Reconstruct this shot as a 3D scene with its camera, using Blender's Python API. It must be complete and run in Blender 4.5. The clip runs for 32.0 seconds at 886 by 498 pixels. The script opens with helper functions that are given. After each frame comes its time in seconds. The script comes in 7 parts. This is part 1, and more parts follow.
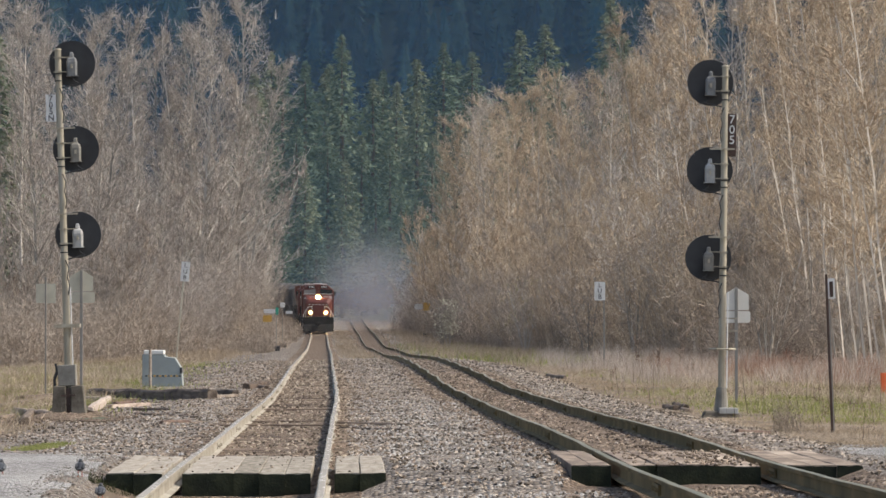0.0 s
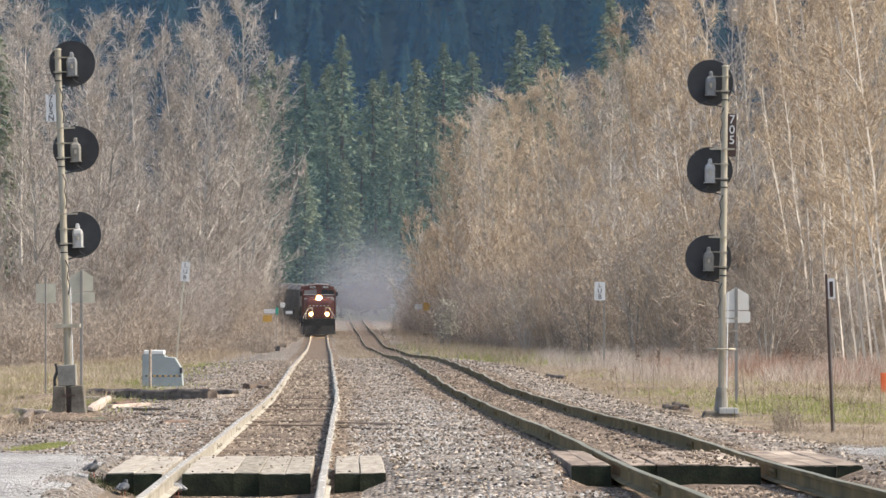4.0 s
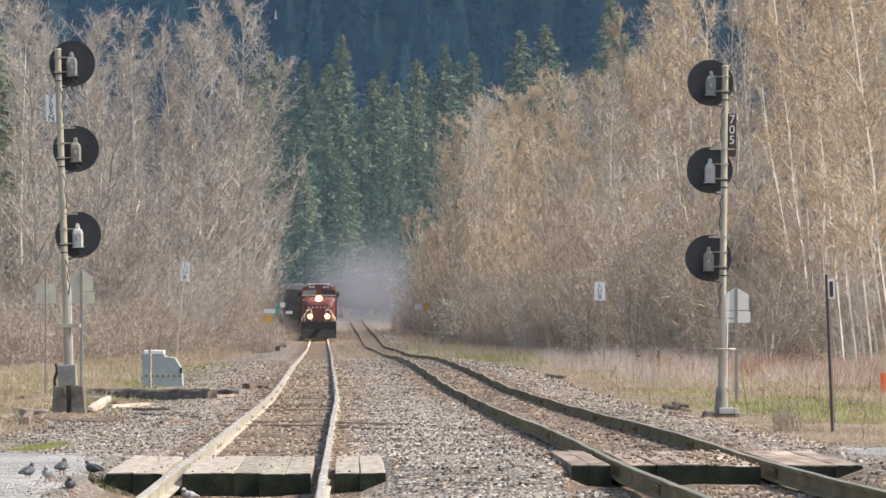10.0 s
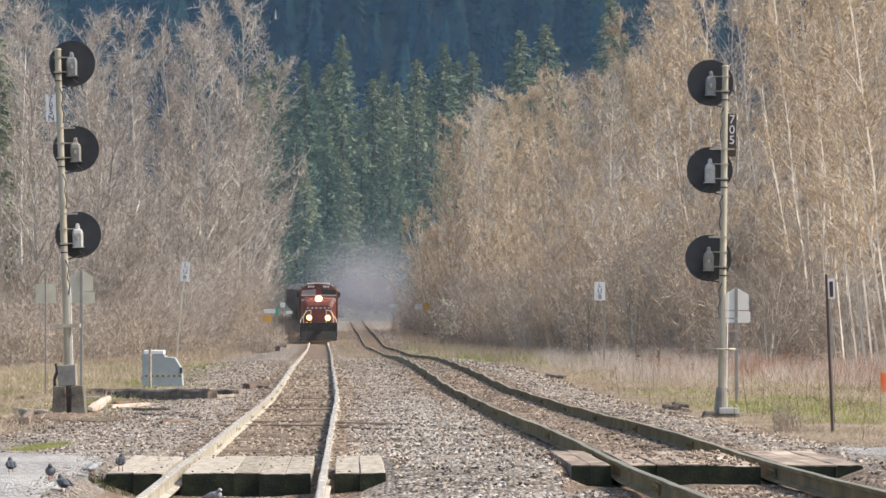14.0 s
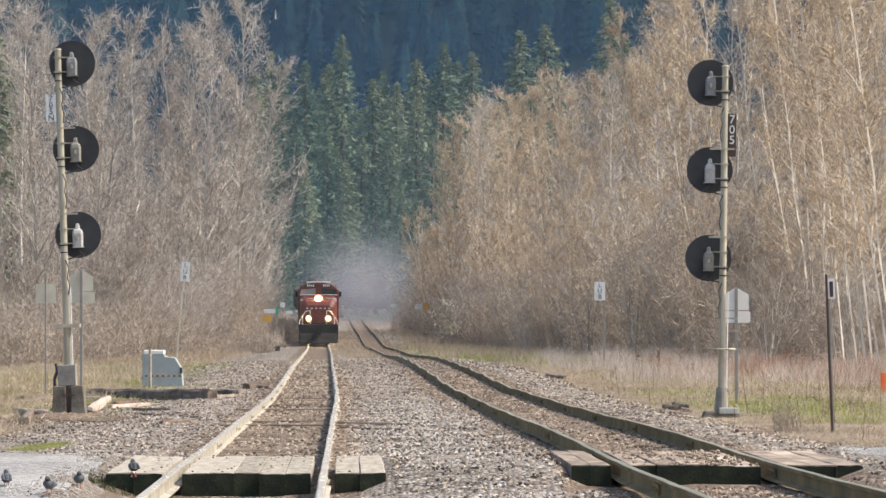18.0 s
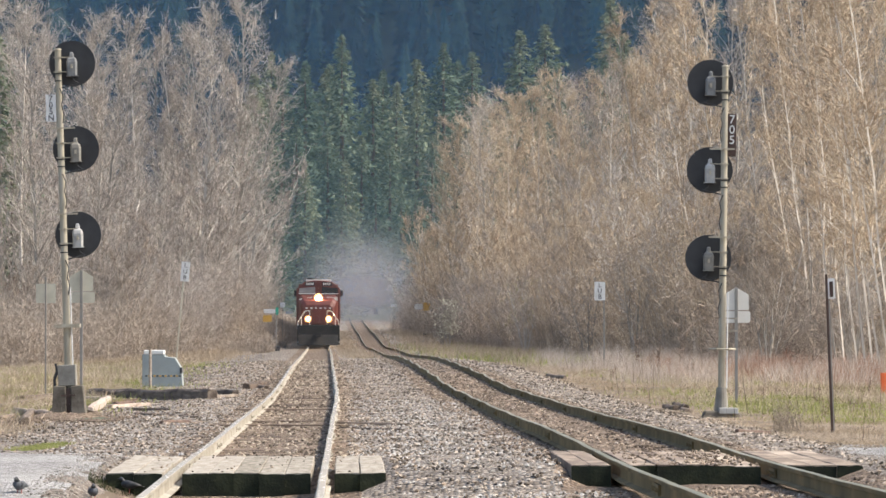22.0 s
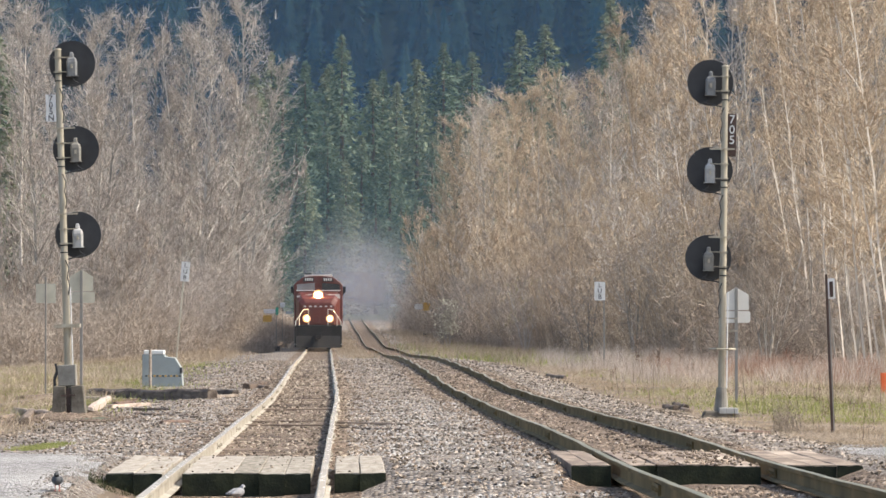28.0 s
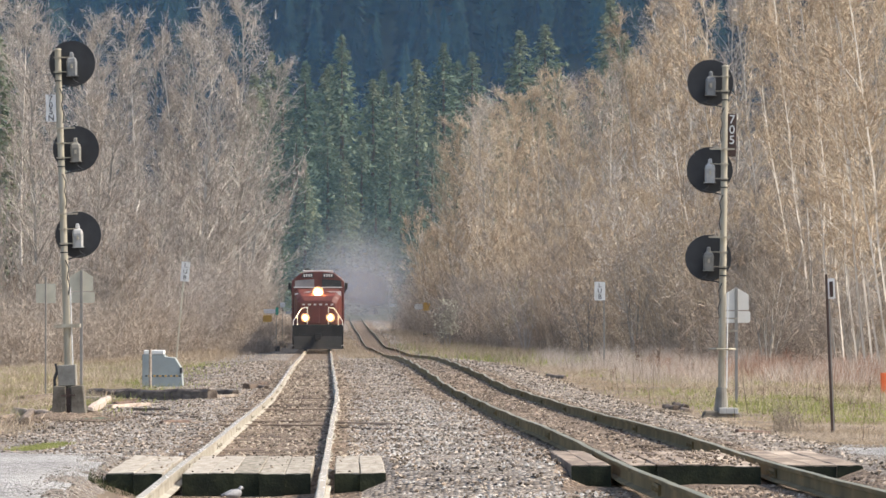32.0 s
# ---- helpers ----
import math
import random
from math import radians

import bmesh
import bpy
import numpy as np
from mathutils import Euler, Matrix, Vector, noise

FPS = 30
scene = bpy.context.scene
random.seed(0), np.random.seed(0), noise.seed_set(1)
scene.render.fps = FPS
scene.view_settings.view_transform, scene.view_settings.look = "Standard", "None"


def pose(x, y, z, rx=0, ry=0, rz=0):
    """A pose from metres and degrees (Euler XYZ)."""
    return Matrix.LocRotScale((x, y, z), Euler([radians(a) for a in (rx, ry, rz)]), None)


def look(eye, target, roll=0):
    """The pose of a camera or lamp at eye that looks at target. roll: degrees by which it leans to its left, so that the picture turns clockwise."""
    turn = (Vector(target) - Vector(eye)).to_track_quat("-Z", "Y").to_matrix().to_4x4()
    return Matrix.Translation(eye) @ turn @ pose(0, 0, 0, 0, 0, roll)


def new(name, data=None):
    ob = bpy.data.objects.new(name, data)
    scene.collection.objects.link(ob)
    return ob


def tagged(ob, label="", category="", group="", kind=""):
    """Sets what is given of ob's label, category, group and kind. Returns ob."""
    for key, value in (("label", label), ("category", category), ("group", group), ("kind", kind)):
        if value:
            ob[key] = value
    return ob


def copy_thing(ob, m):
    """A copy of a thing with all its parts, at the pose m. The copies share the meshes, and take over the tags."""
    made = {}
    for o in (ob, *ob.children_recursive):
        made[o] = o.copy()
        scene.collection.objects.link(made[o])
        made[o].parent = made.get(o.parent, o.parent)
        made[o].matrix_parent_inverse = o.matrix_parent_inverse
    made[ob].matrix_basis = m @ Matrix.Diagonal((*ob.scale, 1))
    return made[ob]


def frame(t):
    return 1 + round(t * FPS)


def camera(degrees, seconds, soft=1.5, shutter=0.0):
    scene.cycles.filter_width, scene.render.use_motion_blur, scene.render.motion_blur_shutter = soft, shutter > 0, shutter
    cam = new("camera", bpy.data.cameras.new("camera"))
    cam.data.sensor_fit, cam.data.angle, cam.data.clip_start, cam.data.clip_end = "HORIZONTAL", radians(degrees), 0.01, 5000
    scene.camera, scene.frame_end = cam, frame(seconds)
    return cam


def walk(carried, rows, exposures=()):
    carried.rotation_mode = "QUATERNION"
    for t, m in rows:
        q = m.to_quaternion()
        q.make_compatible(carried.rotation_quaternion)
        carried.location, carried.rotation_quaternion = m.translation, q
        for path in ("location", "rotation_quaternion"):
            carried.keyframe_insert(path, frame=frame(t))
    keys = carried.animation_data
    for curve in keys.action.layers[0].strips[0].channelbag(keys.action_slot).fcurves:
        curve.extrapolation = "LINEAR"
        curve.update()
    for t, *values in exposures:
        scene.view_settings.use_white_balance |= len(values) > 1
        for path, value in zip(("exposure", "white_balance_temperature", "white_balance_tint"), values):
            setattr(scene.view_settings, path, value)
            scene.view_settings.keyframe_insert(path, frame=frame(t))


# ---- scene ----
# camera: a long lens on a tripod beside the tracks, 1.48 m above the rails
EYE_Z, FOCAL, HORIZON = 1.48, 784 / math.tan(radians(5.0)), 572.0
cam = camera(10.0, 32.0, soft=1.55)
VIEW = pose(0, 0, EYE_Z, 90 + math.degrees(math.atan((HORIZON - 441) / FOCAL)), 0, 0)
walk(cam, [(0, VIEW), (32, VIEW)], exposures=[(0, 0.01, 6850, 10), (0.5, 0.51, 6850, 10), (32, 0.51, 6850, 10)])

# ---- light ----
SUN_EL, SUN_AZ = 46.0, 93.0          # azimuth counted from the view direction to the right
world = bpy.data.worlds.new("sky")
scene.world = world
world.use_nodes = True
wn = world.node_tree
sky = wn.nodes.new("ShaderNodeTexSky")
sky.sky_type, sky.sun_disc = "NISHITA", False
sky.sun_elevation, sky.sun_rotation = radians(SUN_EL), radians(SUN_AZ)
sky.dust_density = 2.5
wn.links.new(sky.outputs[0], wn.nodes["Background"].inputs[0])
wn.nodes["Background"].inputs[1].default_value = 0.20
sun_data = bpy.data.lights.new("sun", "SUN")
sun_data.energy, sun_data.angle, sun_data.color = 3.8, radians(0.55), (1.0, 0.94, 0.85)
sun = new("sun", sun_data)
SUN_DIR = Vector((math.sin(radians(SUN_AZ)) * math.cos(radians(SUN_EL)),
                  math.cos(radians(SUN_AZ)) * math.cos(radians(SUN_EL)), math.sin(radians(SUN_EL))))
sun.matrix_world = look(SUN_DIR * 50, (0, 0, 0))


# ---- materials ----
def mat(name, colours, scale=4.0, fine=40.0, rough=0.8, metal=0.0, bump=0.0, island=0.0, per_object=0.0,
        spread=0.5, rough_var=0.1, translucent=0.0, stretch=(1, 1, 1)):
    """A surface of two or three colours mixed by coarse and fine noise, in metres."""
    m = bpy.data.materials.new(name)
    m.use_nodes = True
    nt = m.node_tree
    n, k = nt.nodes, nt.links
    bsdf = n["Principled BSDF"]
    bsdf.inputs["Metallic"].default_value = metal
    geo = n.new("ShaderNodeTexCoord")
    mp = n.new("ShaderNodeMapping")
    mp.inputs["Scale"].default_value = stretch
    k.new(geo.outputs["Object"], mp.inputs["Vector"])
    a = n.new("ShaderNodeTexNoise")
    a.inputs["Scale"].default_value, a.inputs["Detail"].default_value = scale, 6
    b = n.new("ShaderNodeTexNoise")
    b.inputs["Scale"].default_value, b.inputs["Detail"].default_value = fine, 3
    k.new(mp.outputs[0], a.inputs["Vector"])
    k.new(mp.outputs[0], b.inputs["Vector"])
    mix = n.new("ShaderNodeMath")
    mix.operation = "MULTIPLY_ADD"
    k.new(b.outputs["Fac"], mix.inputs[0])
    mix.inputs[1].default_value = spread
    off = n.new("ShaderNodeMath")
    off.operation = "MULTIPLY_ADD"
    k.new(a.outputs["Fac"], off.inputs[0])
    off.inputs[1].default_value, off.inputs[2].default_value = 1.6, -0.3 - spread * 0.5
    k.new(off.outputs[0], mix.inputs[2])
    fac = mix.outputs[0]
    for amount, node, out in ((island, "ShaderNodeNewGeometry", "Random Per Island"), (per_object, "ShaderNodeObjectInfo", "Random")):
        if amount:
            src = n.new(node)
            ad = n.new("ShaderNodeMath")
            ad.operation = "MULTIPLY_ADD"
            sub = n.new("ShaderNodeMath")
            sub.operation = "SUBTRACT"
            k.new(src.outputs[out], sub.inputs[0])
            sub.inputs[1].default_value = 0.5
            k.new(sub.outputs[0], ad.inputs[0])
            ad.inputs[1].default_value = amount
            k.new(fac, ad.inputs[2])
            fac = ad.outputs[0]
    ramp = n.new("ShaderNodeValToRGB")
    els = ramp.color_ramp.elements
    while len(els) < len(colours):
        els.new(0.5)
    for i, c in enumerate(colours):
        els[i].position = 0.15 + 0.7 * i / max(1, len(colours) - 1)
        els[i].color = (*c, 1)
    k.new(fac, ramp.inputs[0])
    k.new(ramp.outputs[0], bsdf.inputs["Base Color"])
    rr = n.new("ShaderNodeMath")
    rr.operation = "MULTIPLY_ADD"
    k.new(b.outputs["Fac"], rr.inputs[0])
    rr.inputs[1].default_value, rr.inputs[2].default_value = rough_var, rough - rough_var * 0.5
    k.new(rr.outputs[0], bsdf.inputs["Roughness"])
    if bump:
        bp = n.new("ShaderNodeBump")
        bp.inputs["Strength"].default_value, bp.inputs["Distance"].default_value = 0.6, bump
        k.new(mix.outputs[0], bp.inputs["Height"])
        k.new(bp.outputs[0], bsdf.inputs["Normal"])
    if translucent:
        tr = n.new("ShaderNodeBsdfTranslucent")
        k.new(ramp.outputs[0], tr.inputs["Color"])
        ms = n.new("ShaderNodeMixShader")
        ms.inputs[0].default_value = translucent
        k.new(bsdf.outputs[0], ms.inputs[1])
        k.new(tr.outputs[0], ms.inputs[2])
        k.new(ms.outputs[0], n["Material Output"].inputs["Surface"])
    return m


def glow(name, colour, strength):
    m = bpy.data.materials.new(name)
    m.use_nodes = True
    b = m.node_tree.nodes["Principled BSDF"]
    b.inputs["Base Color"].default_value = (0.8, 0.75, 0.6, 1)
    b.inputs["Emission Color"].default_value = (*colour, 1)
    b.inputs["Emission Strength"].default_value = strength
    return m


M_EARTH = mat("earth_and_grass", [(0.0884, 0.066, 0.0399), (0.161, 0.12, 0.0798), (0.239, 0.182, 0.128)], 0.35, 9, 0.95, bump=0.05)
def pebbles(name, colours, scale, depth):
    """Crushed stone: cells of many tones with sunken gaps, over broad stains."""
    m = bpy.data.materials.new(name)
    m.use_nodes = True
    n, k = m.node_tree.nodes, m.node_tree.links
    bsdf = n["Principled BSDF"]
    co = n.new("ShaderNodeTexCoord")
    vo = n.new("ShaderNodeTexVoronoi")
    vo.inputs["Scale"].default_value = scale
    k.new(co.outputs["Object"], vo.inputs["Vector"])
    sep = n.new("ShaderNodeSeparateColor")
    k.new(vo.outputs["Color"], sep.inputs[0])
    nz = n.new("ShaderNodeTexNoise")
    nz.inputs["Scale"].default_value, nz.inputs["Detail"].default_value = 0.45, 5
    k.new(co.outputs["Object"], nz.inputs["Vector"])
    ma = n.new("ShaderNodeMath")
    ma.operation = "MULTIPLY_ADD"
    k.new(nz.outputs["Fac"], ma.inputs[0])
    ma.inputs[1].default_value = 0.9
    sh = n.new("ShaderNodeMath")
    sh.operation = "MULTIPLY_ADD"
    k.new(sep.outputs[0], sh.inputs[0])
    sh.inputs[1].default_value, sh.inputs[2].default_value = 0.85, -0.37
    k.new(sh.outputs[0], ma.inputs[2])
    ramp = n.new("ShaderNodeValToRGB")
    els = ramp.color_ramp.elements
    while len(els) < len(colours):
        els.new(0.5)
    for i, c in enumerate(colours):
        els[i].position = i / (len(colours) - 1)
        els[i].color = (*c, 1)
    k.new(ma.outputs[0], ramp.inputs[0])
    k.new(ramp.outputs[0], bsdf.inputs["Base Color"])
    bsdf.inputs["Roughness"].default_value = 0.92
    bp = n.new("ShaderNodeBump")
    bp.invert = True
    bp.inputs["Strength"].default_value, bp.inputs["Distance"].default_value = 1.0, depth
    k.new(vo.outputs["Distance"], bp.inputs["Height"])
    k.new(bp.outputs[0], bsdf.inputs["Normal"])
    return m


M_FLOOR = mat("forest_floor", [(0.036, 0.0468, 0.0288), (0.072, 0.081, 0.0504), (0.126, 0.117, 0.072)], 0.1, 2, 0.95, bump=0.05)
M_PALESTONE = mat("pale_stone", [(0.20, 0.185, 0.165), (0.35, 0.33, 0.30), (0.50, 0.48, 0.45)], 0.5, 30, 0.9, island=0.9)
M_BALLAST = pebbles("ballast_stone", [(0.0551, 0.0439, 0.0349), (0.175, 0.146, 0.119), (0.392, 0.347, 0.298)], 19.0, 0.05)
M_STONE = mat("loose_stone", [(0.0756, 0.0596, 0.0454), (0.216, 0.176, 0.137), (0.482, 0.411, 0.337)], 0.5, 30, 0.9, island=1.1)
M_BROWNBED = pebbles("rusty_ballast", [(0.0475, 0.0327, 0.0224), (0.147, 0.104, 0.0714), (0.342, 0.258, 0.189)], 21.0, 0.05)
M_BROWNSTONE = mat("rusty_stone", [(0.068, 0.0483, 0.0333), (0.18, 0.136, 0.097), (0.37, 0.294, 0.224)], 0.5, 30, 0.9, island=1.1)
M_DARKSTONE = mat("dark_stone", [(0.03, 0.026, 0.024), (0.075, 0.066, 0.06), (0.13, 0.115, 0.10)], 0.5, 30, 0.9, island=1.1)
M_TANSTONE = mat("tan_stone", [(0.075, 0.056, 0.038), (0.23, 0.185, 0.132), (0.46, 0.39, 0.30)], 0.5, 30, 0.9, island=1.2)
M_GRAVEL = pebbles("road_gravel", [(0.14, 0.135, 0.128), (0.325, 0.315, 0.30), (0.52, 0.51, 0.50)], 30.0, 0.035)
M_RAIL = mat("rail_steel", [(0.228, 0.205, 0.165), (0.351, 0.32, 0.264), (0.437, 0.41, 0.352)], 1.2, 30, 0.7, spread=0.4)
# Darker copy of rail_steel: the side rails' shaded faces are in the colour
M_SHADERAIL = mat("dull_rail_steel", [(0.087, 0.0667, 0.0303), (0.162, 0.121, 0.0567), (0.248, 0.178, 0.0876)], 1.2, 30, 0.9, spread=0.4)
M_BOX = mat("dusty_grey_box", [(0.15, 0.14, 0.12), (0.22, 0.21, 0.185), (0.30, 0.285, 0.255)], 3, 30, 0.8)
M_HEAD = mat("worn_rail_head", [(0.549, 0.51, 0.456), (0.686, 0.65, 0.594)], 0.6, 12, 0.26, metal=0.2)
M_DULLHEAD = mat("dull_rail_head", [(0.16, 0.16, 0.115), (0.26, 0.255, 0.20)], 0.8, 14, 0.55, metal=0.2)
M_TIE = mat("creosoted_timber", [(0.05, 0.035, 0.028), (0.13, 0.095, 0.07), (0.22, 0.17, 0.13)], 1.5, 25, 0.9, bump=0.01, per_object=0.6, stretch=(1, 6, 4))
M_PLANK = mat("bleached_timber", [(0.184, 0.163, 0.123), (0.322, 0.286, 0.233), (0.423, 0.378, 0.321)], 2.0, 30, 0.9, bump=0.006, per_object=0.35, stretch=(6, 1, 4))
M_DIRTYPLANK = mat("dirty_timber", [(0.13, 0.096, 0.0747), (0.286, 0.228, 0.178), (0.52, 0.432, 0.345)], 1.1, 30, 0.95, bump=0.006, per_object=0.4, stretch=(3, 1, 4))
M_ROTTEN = mat("rotten_timber", [(0.06, 0.043, 0.034), (0.15, 0.115, 0.09), (0.29, 0.24, 0.19)], 1.5, 25, 0.95, bump=0.02, per_object=0.4, stretch=(1, 5, 5))
# Moss taken near black to carry the shade on camera-facing plank ends
M_SHADEDMOSS = mat("mossy_end_grain", [(0.006, 0.008, 0.004), (0.013, 0.018, 0.008), (0.03, 0.036, 0.016)], 5, 40, 0.95, bump=0.01)
M_MOSSBANK = mat("mossy_earth", [(0.02, 0.024, 0.01), (0.05, 0.06, 0.022), (0.10, 0.11, 0.045)], 9, 50, 0.95, bump=0.03)
M_MAST = mat("weathered_aluminium", [(0.27, 0.24, 0.18), (0.38, 0.345, 0.27), (0.46, 0.42, 0.34)], 2.5, 30, 0.6, metal=0.15, stretch=(3, 3, 0.4))
M_BLACK = mat("flat_black_paint", [(0.022, 0.023, 0.026), (0.04, 0.042, 0.046)], 3, 30, 0.75)
M_CASE = mat("grey_signal_case", [(0.12, 0.124, 0.124), (0.19, 0.194, 0.194), (0.26, 0.264, 0.26)], 4, 30, 0.6)
M_PALECASE = mat("pale_signal_case", [(0.27, 0.27, 0.255), (0.39, 0.39, 0.375), (0.465, 0.465, 0.45)], 4, 30, 0.6)
M_CONC = mat("weathered_concrete", [(0.0595, 0.051, 0.0399), (0.119, 0.104, 0.0833), (0.196, 0.174, 0.145)], 2.5, 30, 0.95, bump=0.01)
M_WHITE = mat("white_sign_paint", [(0.66, 0.66, 0.64), (0.78, 0.78, 0.76)], 3, 30, 0.6)
M_INK = mat("black_sign_ink", [(0.02, 0.02, 0.02), (0.03, 0.03, 0.03)], 3, 30, 0.6)
M_SIGNBACK = mat("bare_aluminium_back", [(0.66, 0.64, 0.58), (0.76, 0.73, 0.67)], 3, 30, 0.7)
M_DULLBACK = mat("weathered_plate_back", [(0.45, 0.425, 0.333), (0.587, 0.55, 0.437)], 3, 30, 0.8)
M_GALV = mat("galvanised_post", [(0.19, 0.18, 0.165), (0.28, 0.27, 0.25)], 3, 30, 0.7)
M_BROWN = mat("rusty_plate", [(0.045, 0.03, 0.025), (0.085, 0.05, 0.04)], 4, 30, 0.8)
M_CAB = mat("cabinet_enamel", [(0.235, 0.27, 0.268), (0.32, 0.355, 0.35)], 2, 30, 0.5)
M_YELLOW = mat("hazard_yellow", [(0.558, 0.315, 0.048), (0.648, 0.375, 0.072)], 3, 30, 0.6)
M_ORANGE = mat("orange_plastic", [(0.75, 0.14, 0.04), (0.85, 0.2, 0.06)], 3, 30, 0.5)
M_GREEN = mat("green_target", [(0.02, 0.3, 0.2), (0.04, 0.4, 0.27)], 3, 30, 0.5)
M_OLDWOOD = mat("grey_old_wood", [(0.16, 0.12, 0.09), (0.30, 0.24, 0.19), (0.42, 0.36, 0.30)], 2, 30, 0.9, bump=0.01, per_object=0.6, stretch=(2, 6, 6))
M_BOARD = mat("sun_bleached_board", [(0.22, 0.17, 0.135), (0.40, 0.32, 0.265), (0.52, 0.44, 0.38)], 2, 30, 0.9, bump=0.01, per_object=0.5, stretch=(2, 6, 6))
M_RUST = mat("rust", [(0.085, 0.055, 0.043), (0.16, 0.108, 0.083)], 4, 40, 0.9)
M_RED = mat("locomotive_red", [(0.0952, 0.0192, 0.0122), (0.129, 0.0246, 0.0144), (0.112, 0.0342, 0.0238)], 0.8, 14, 0.5)
M_LBLACK = mat("locomotive_black", [(0.008, 0.008, 0.007), (0.014, 0.013, 0.012), (0.024, 0.021, 0.018)], 1.5, 14, 0.95)
M_STRIPE = mat("white_stripe", [(0.7, 0.68, 0.62), (0.78, 0.76, 0.7)], 3, 30, 0.5)
M_HOPPER = mat("hopper_grey", [(0.08, 0.075, 0.07), (0.135, 0.125, 0.115), (0.165, 0.15, 0.135)], 0.8, 14, 0.8)
M_ROOF = mat("faded_roof_paint", [(0.42, 0.38, 0.35), (0.58, 0.53, 0.5)], 2, 14, 0.4)
M_GLASS = mat("cab_glass", [(0.02, 0.024, 0.028), (0.035, 0.04, 0.045)], 1, 5, 0.06)
# Left pane's pale tone paints in its reflection of the sky
M_SKYGLASS = mat("dusty_cab_glass", [(0.22, 0.21, 0.21), (0.33, 0.32, 0.31)], 1, 5, 0.15)
M_LAMP = glow("headlight_glow", (1.0, 0.62, 0.24), 900.0)
# Emitting discs that imitate the glare round each lamp, fading outwards
M_HALO = glow("lamp_reflector_glow", (1.0, 0.36, 0.06), 1.1)
M_INNERHALO = glow("lamp_bowl_glow", (1.0, 0.62, 0.2), 5.0)
M_BARK = mat("bare_bark", [(0.223, 0.202, 0.174), (0.369, 0.34, 0.298), (0.497, 0.469, 0.417)], 0.6, 8, 0.9, per_object=0.5)
M_BIRCH = mat("birch_bark", [(0.345, 0.299, 0.254), (0.599, 0.546, 0.474), (0.707, 0.652, 0.576)], 1.2, 9, 0.8, per_object=0.3, stretch=(1, 1, 0.5))
M_TWIG = mat("bare_twigs", [(0.249, 0.213, 0.186), (0.414, 0.362, 0.315), (0.568, 0.515, 0.455)], 0.12, 2.5, 0.9, per_object=0.7, island=1.0, translucent=0.25)
M_BRUSH = mat("brown_brush", [(0.17, 0.133, 0.106), (0.318, 0.261, 0.21), (0.466, 0.399, 0.327)], 0.12, 2.5, 0.9, per_object=0.5, island=0.5, translucent=0.2)
M_BUD = mat("budding_twigs", [(0.318, 0.238, 0.164), (0.513, 0.4, 0.283), (0.627, 0.52, 0.38)], 0.12, 2.5, 0.9, per_object=0.7, island=1.0, translucent=0.25)
M_CATKIN = mat("pale_buds", [(0.458, 0.364, 0.256), (0.645, 0.541, 0.393), (0.77, 0.676, 0.532)], 0.2, 5, 0.8, island=0.9, translucent=0.3)
M_NEEDLE = mat("conifer_needles", [(0.0713, 0.117, 0.0818), (0.143, 0.191, 0.122), (0.242, 0.26, 0.157)], 0.12, 2.0, 0.8, per_object=0.7, island=0.35, translucent=0.25)
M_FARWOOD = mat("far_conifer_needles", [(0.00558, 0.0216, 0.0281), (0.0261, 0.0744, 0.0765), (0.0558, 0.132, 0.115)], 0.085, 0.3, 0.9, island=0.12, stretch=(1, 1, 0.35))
# Darker and paler copies of the needles, for shaded and lit crowns
M_FARDARK = mat("far_fir_needles", [(0.006, 0.016, 0.02), (0.016, 0.04, 0.042), (0.035, 0.07, 0.06)], 0.085, 0.3, 0.9, island=0.12)
M_FARPALE = mat("far_pine_needles", [(0.03, 0.06, 0.05), (0.07, 0.125, 0.10), (0.12, 0.18, 0.13)], 0.085, 0.3, 0.9, island=0.12)
M_CTRUNK = mat("conifer_bark", [(0.08, 0.055, 0.04), (0.16, 0.12, 0.09)], 1, 12, 0.95)
M_GRASS = mat("dry_grass", [(0.288, 0.223, 0.147), (0.453, 0.364, 0.261), (0.577, 0.475, 0.361)], 0.3, 6, 0.9, island=0.5, translucent=0.25)
M_PLUME = mat("silvery_dry_plumes", [(0.36, 0.29, 0.235), (0.52, 0.44, 0.37), (0.64, 0.56, 0.48)], 0.3, 6, 0.9, island=0.6, translucent=0.3)
M_GREENGRASS = mat("spring_grass", [(0.178, 0.213, 0.0559), (0.312, 0.34, 0.102), (0.438, 0.425, 0.168)], 0.3, 6, 0.9, island=0.7, translucent=0.25)
M_REDWEED = mat("red_weed", [(0.239, 0.11, 0.0683), (0.386, 0.21, 0.142), (0.442, 0.315, 0.231)], 0.3, 6, 0.9, island=0.7, translucent=0.2)
M_DEADWEED = mat("dead_brown_weed", [(0.10, 0.062, 0.042), (0.19, 0.13, 0.09), (0.28, 0.20, 0.15)], 3, 20, 0.95, island=0.6)
M_BLOSSOM = mat("pale_blossom", [(0.55, 0.53, 0.38), (0.74, 0.72, 0.58)], 1, 8, 0.8, island=0.6, translucent=0.3)
M_PALELEAF = mat("pale_spring_leaves", [(0.38, 0.36, 0.14), (0.55, 0.52, 0.26)], 1, 8, 0.8, island=0.6, translucent=0.3)
M_BIRD = mat("pigeon_plumage", [(0.035, 0.04, 0.048), (0.08, 0.088, 0.10), (0.15, 0.16, 0.175)], 9, 60, 0.7)
M_BIRDDARK = mat("pigeon_dark_plumage", [(0.02, 0.022, 0.026), (0.05, 0.055, 0.06)], 9, 60, 0.55)
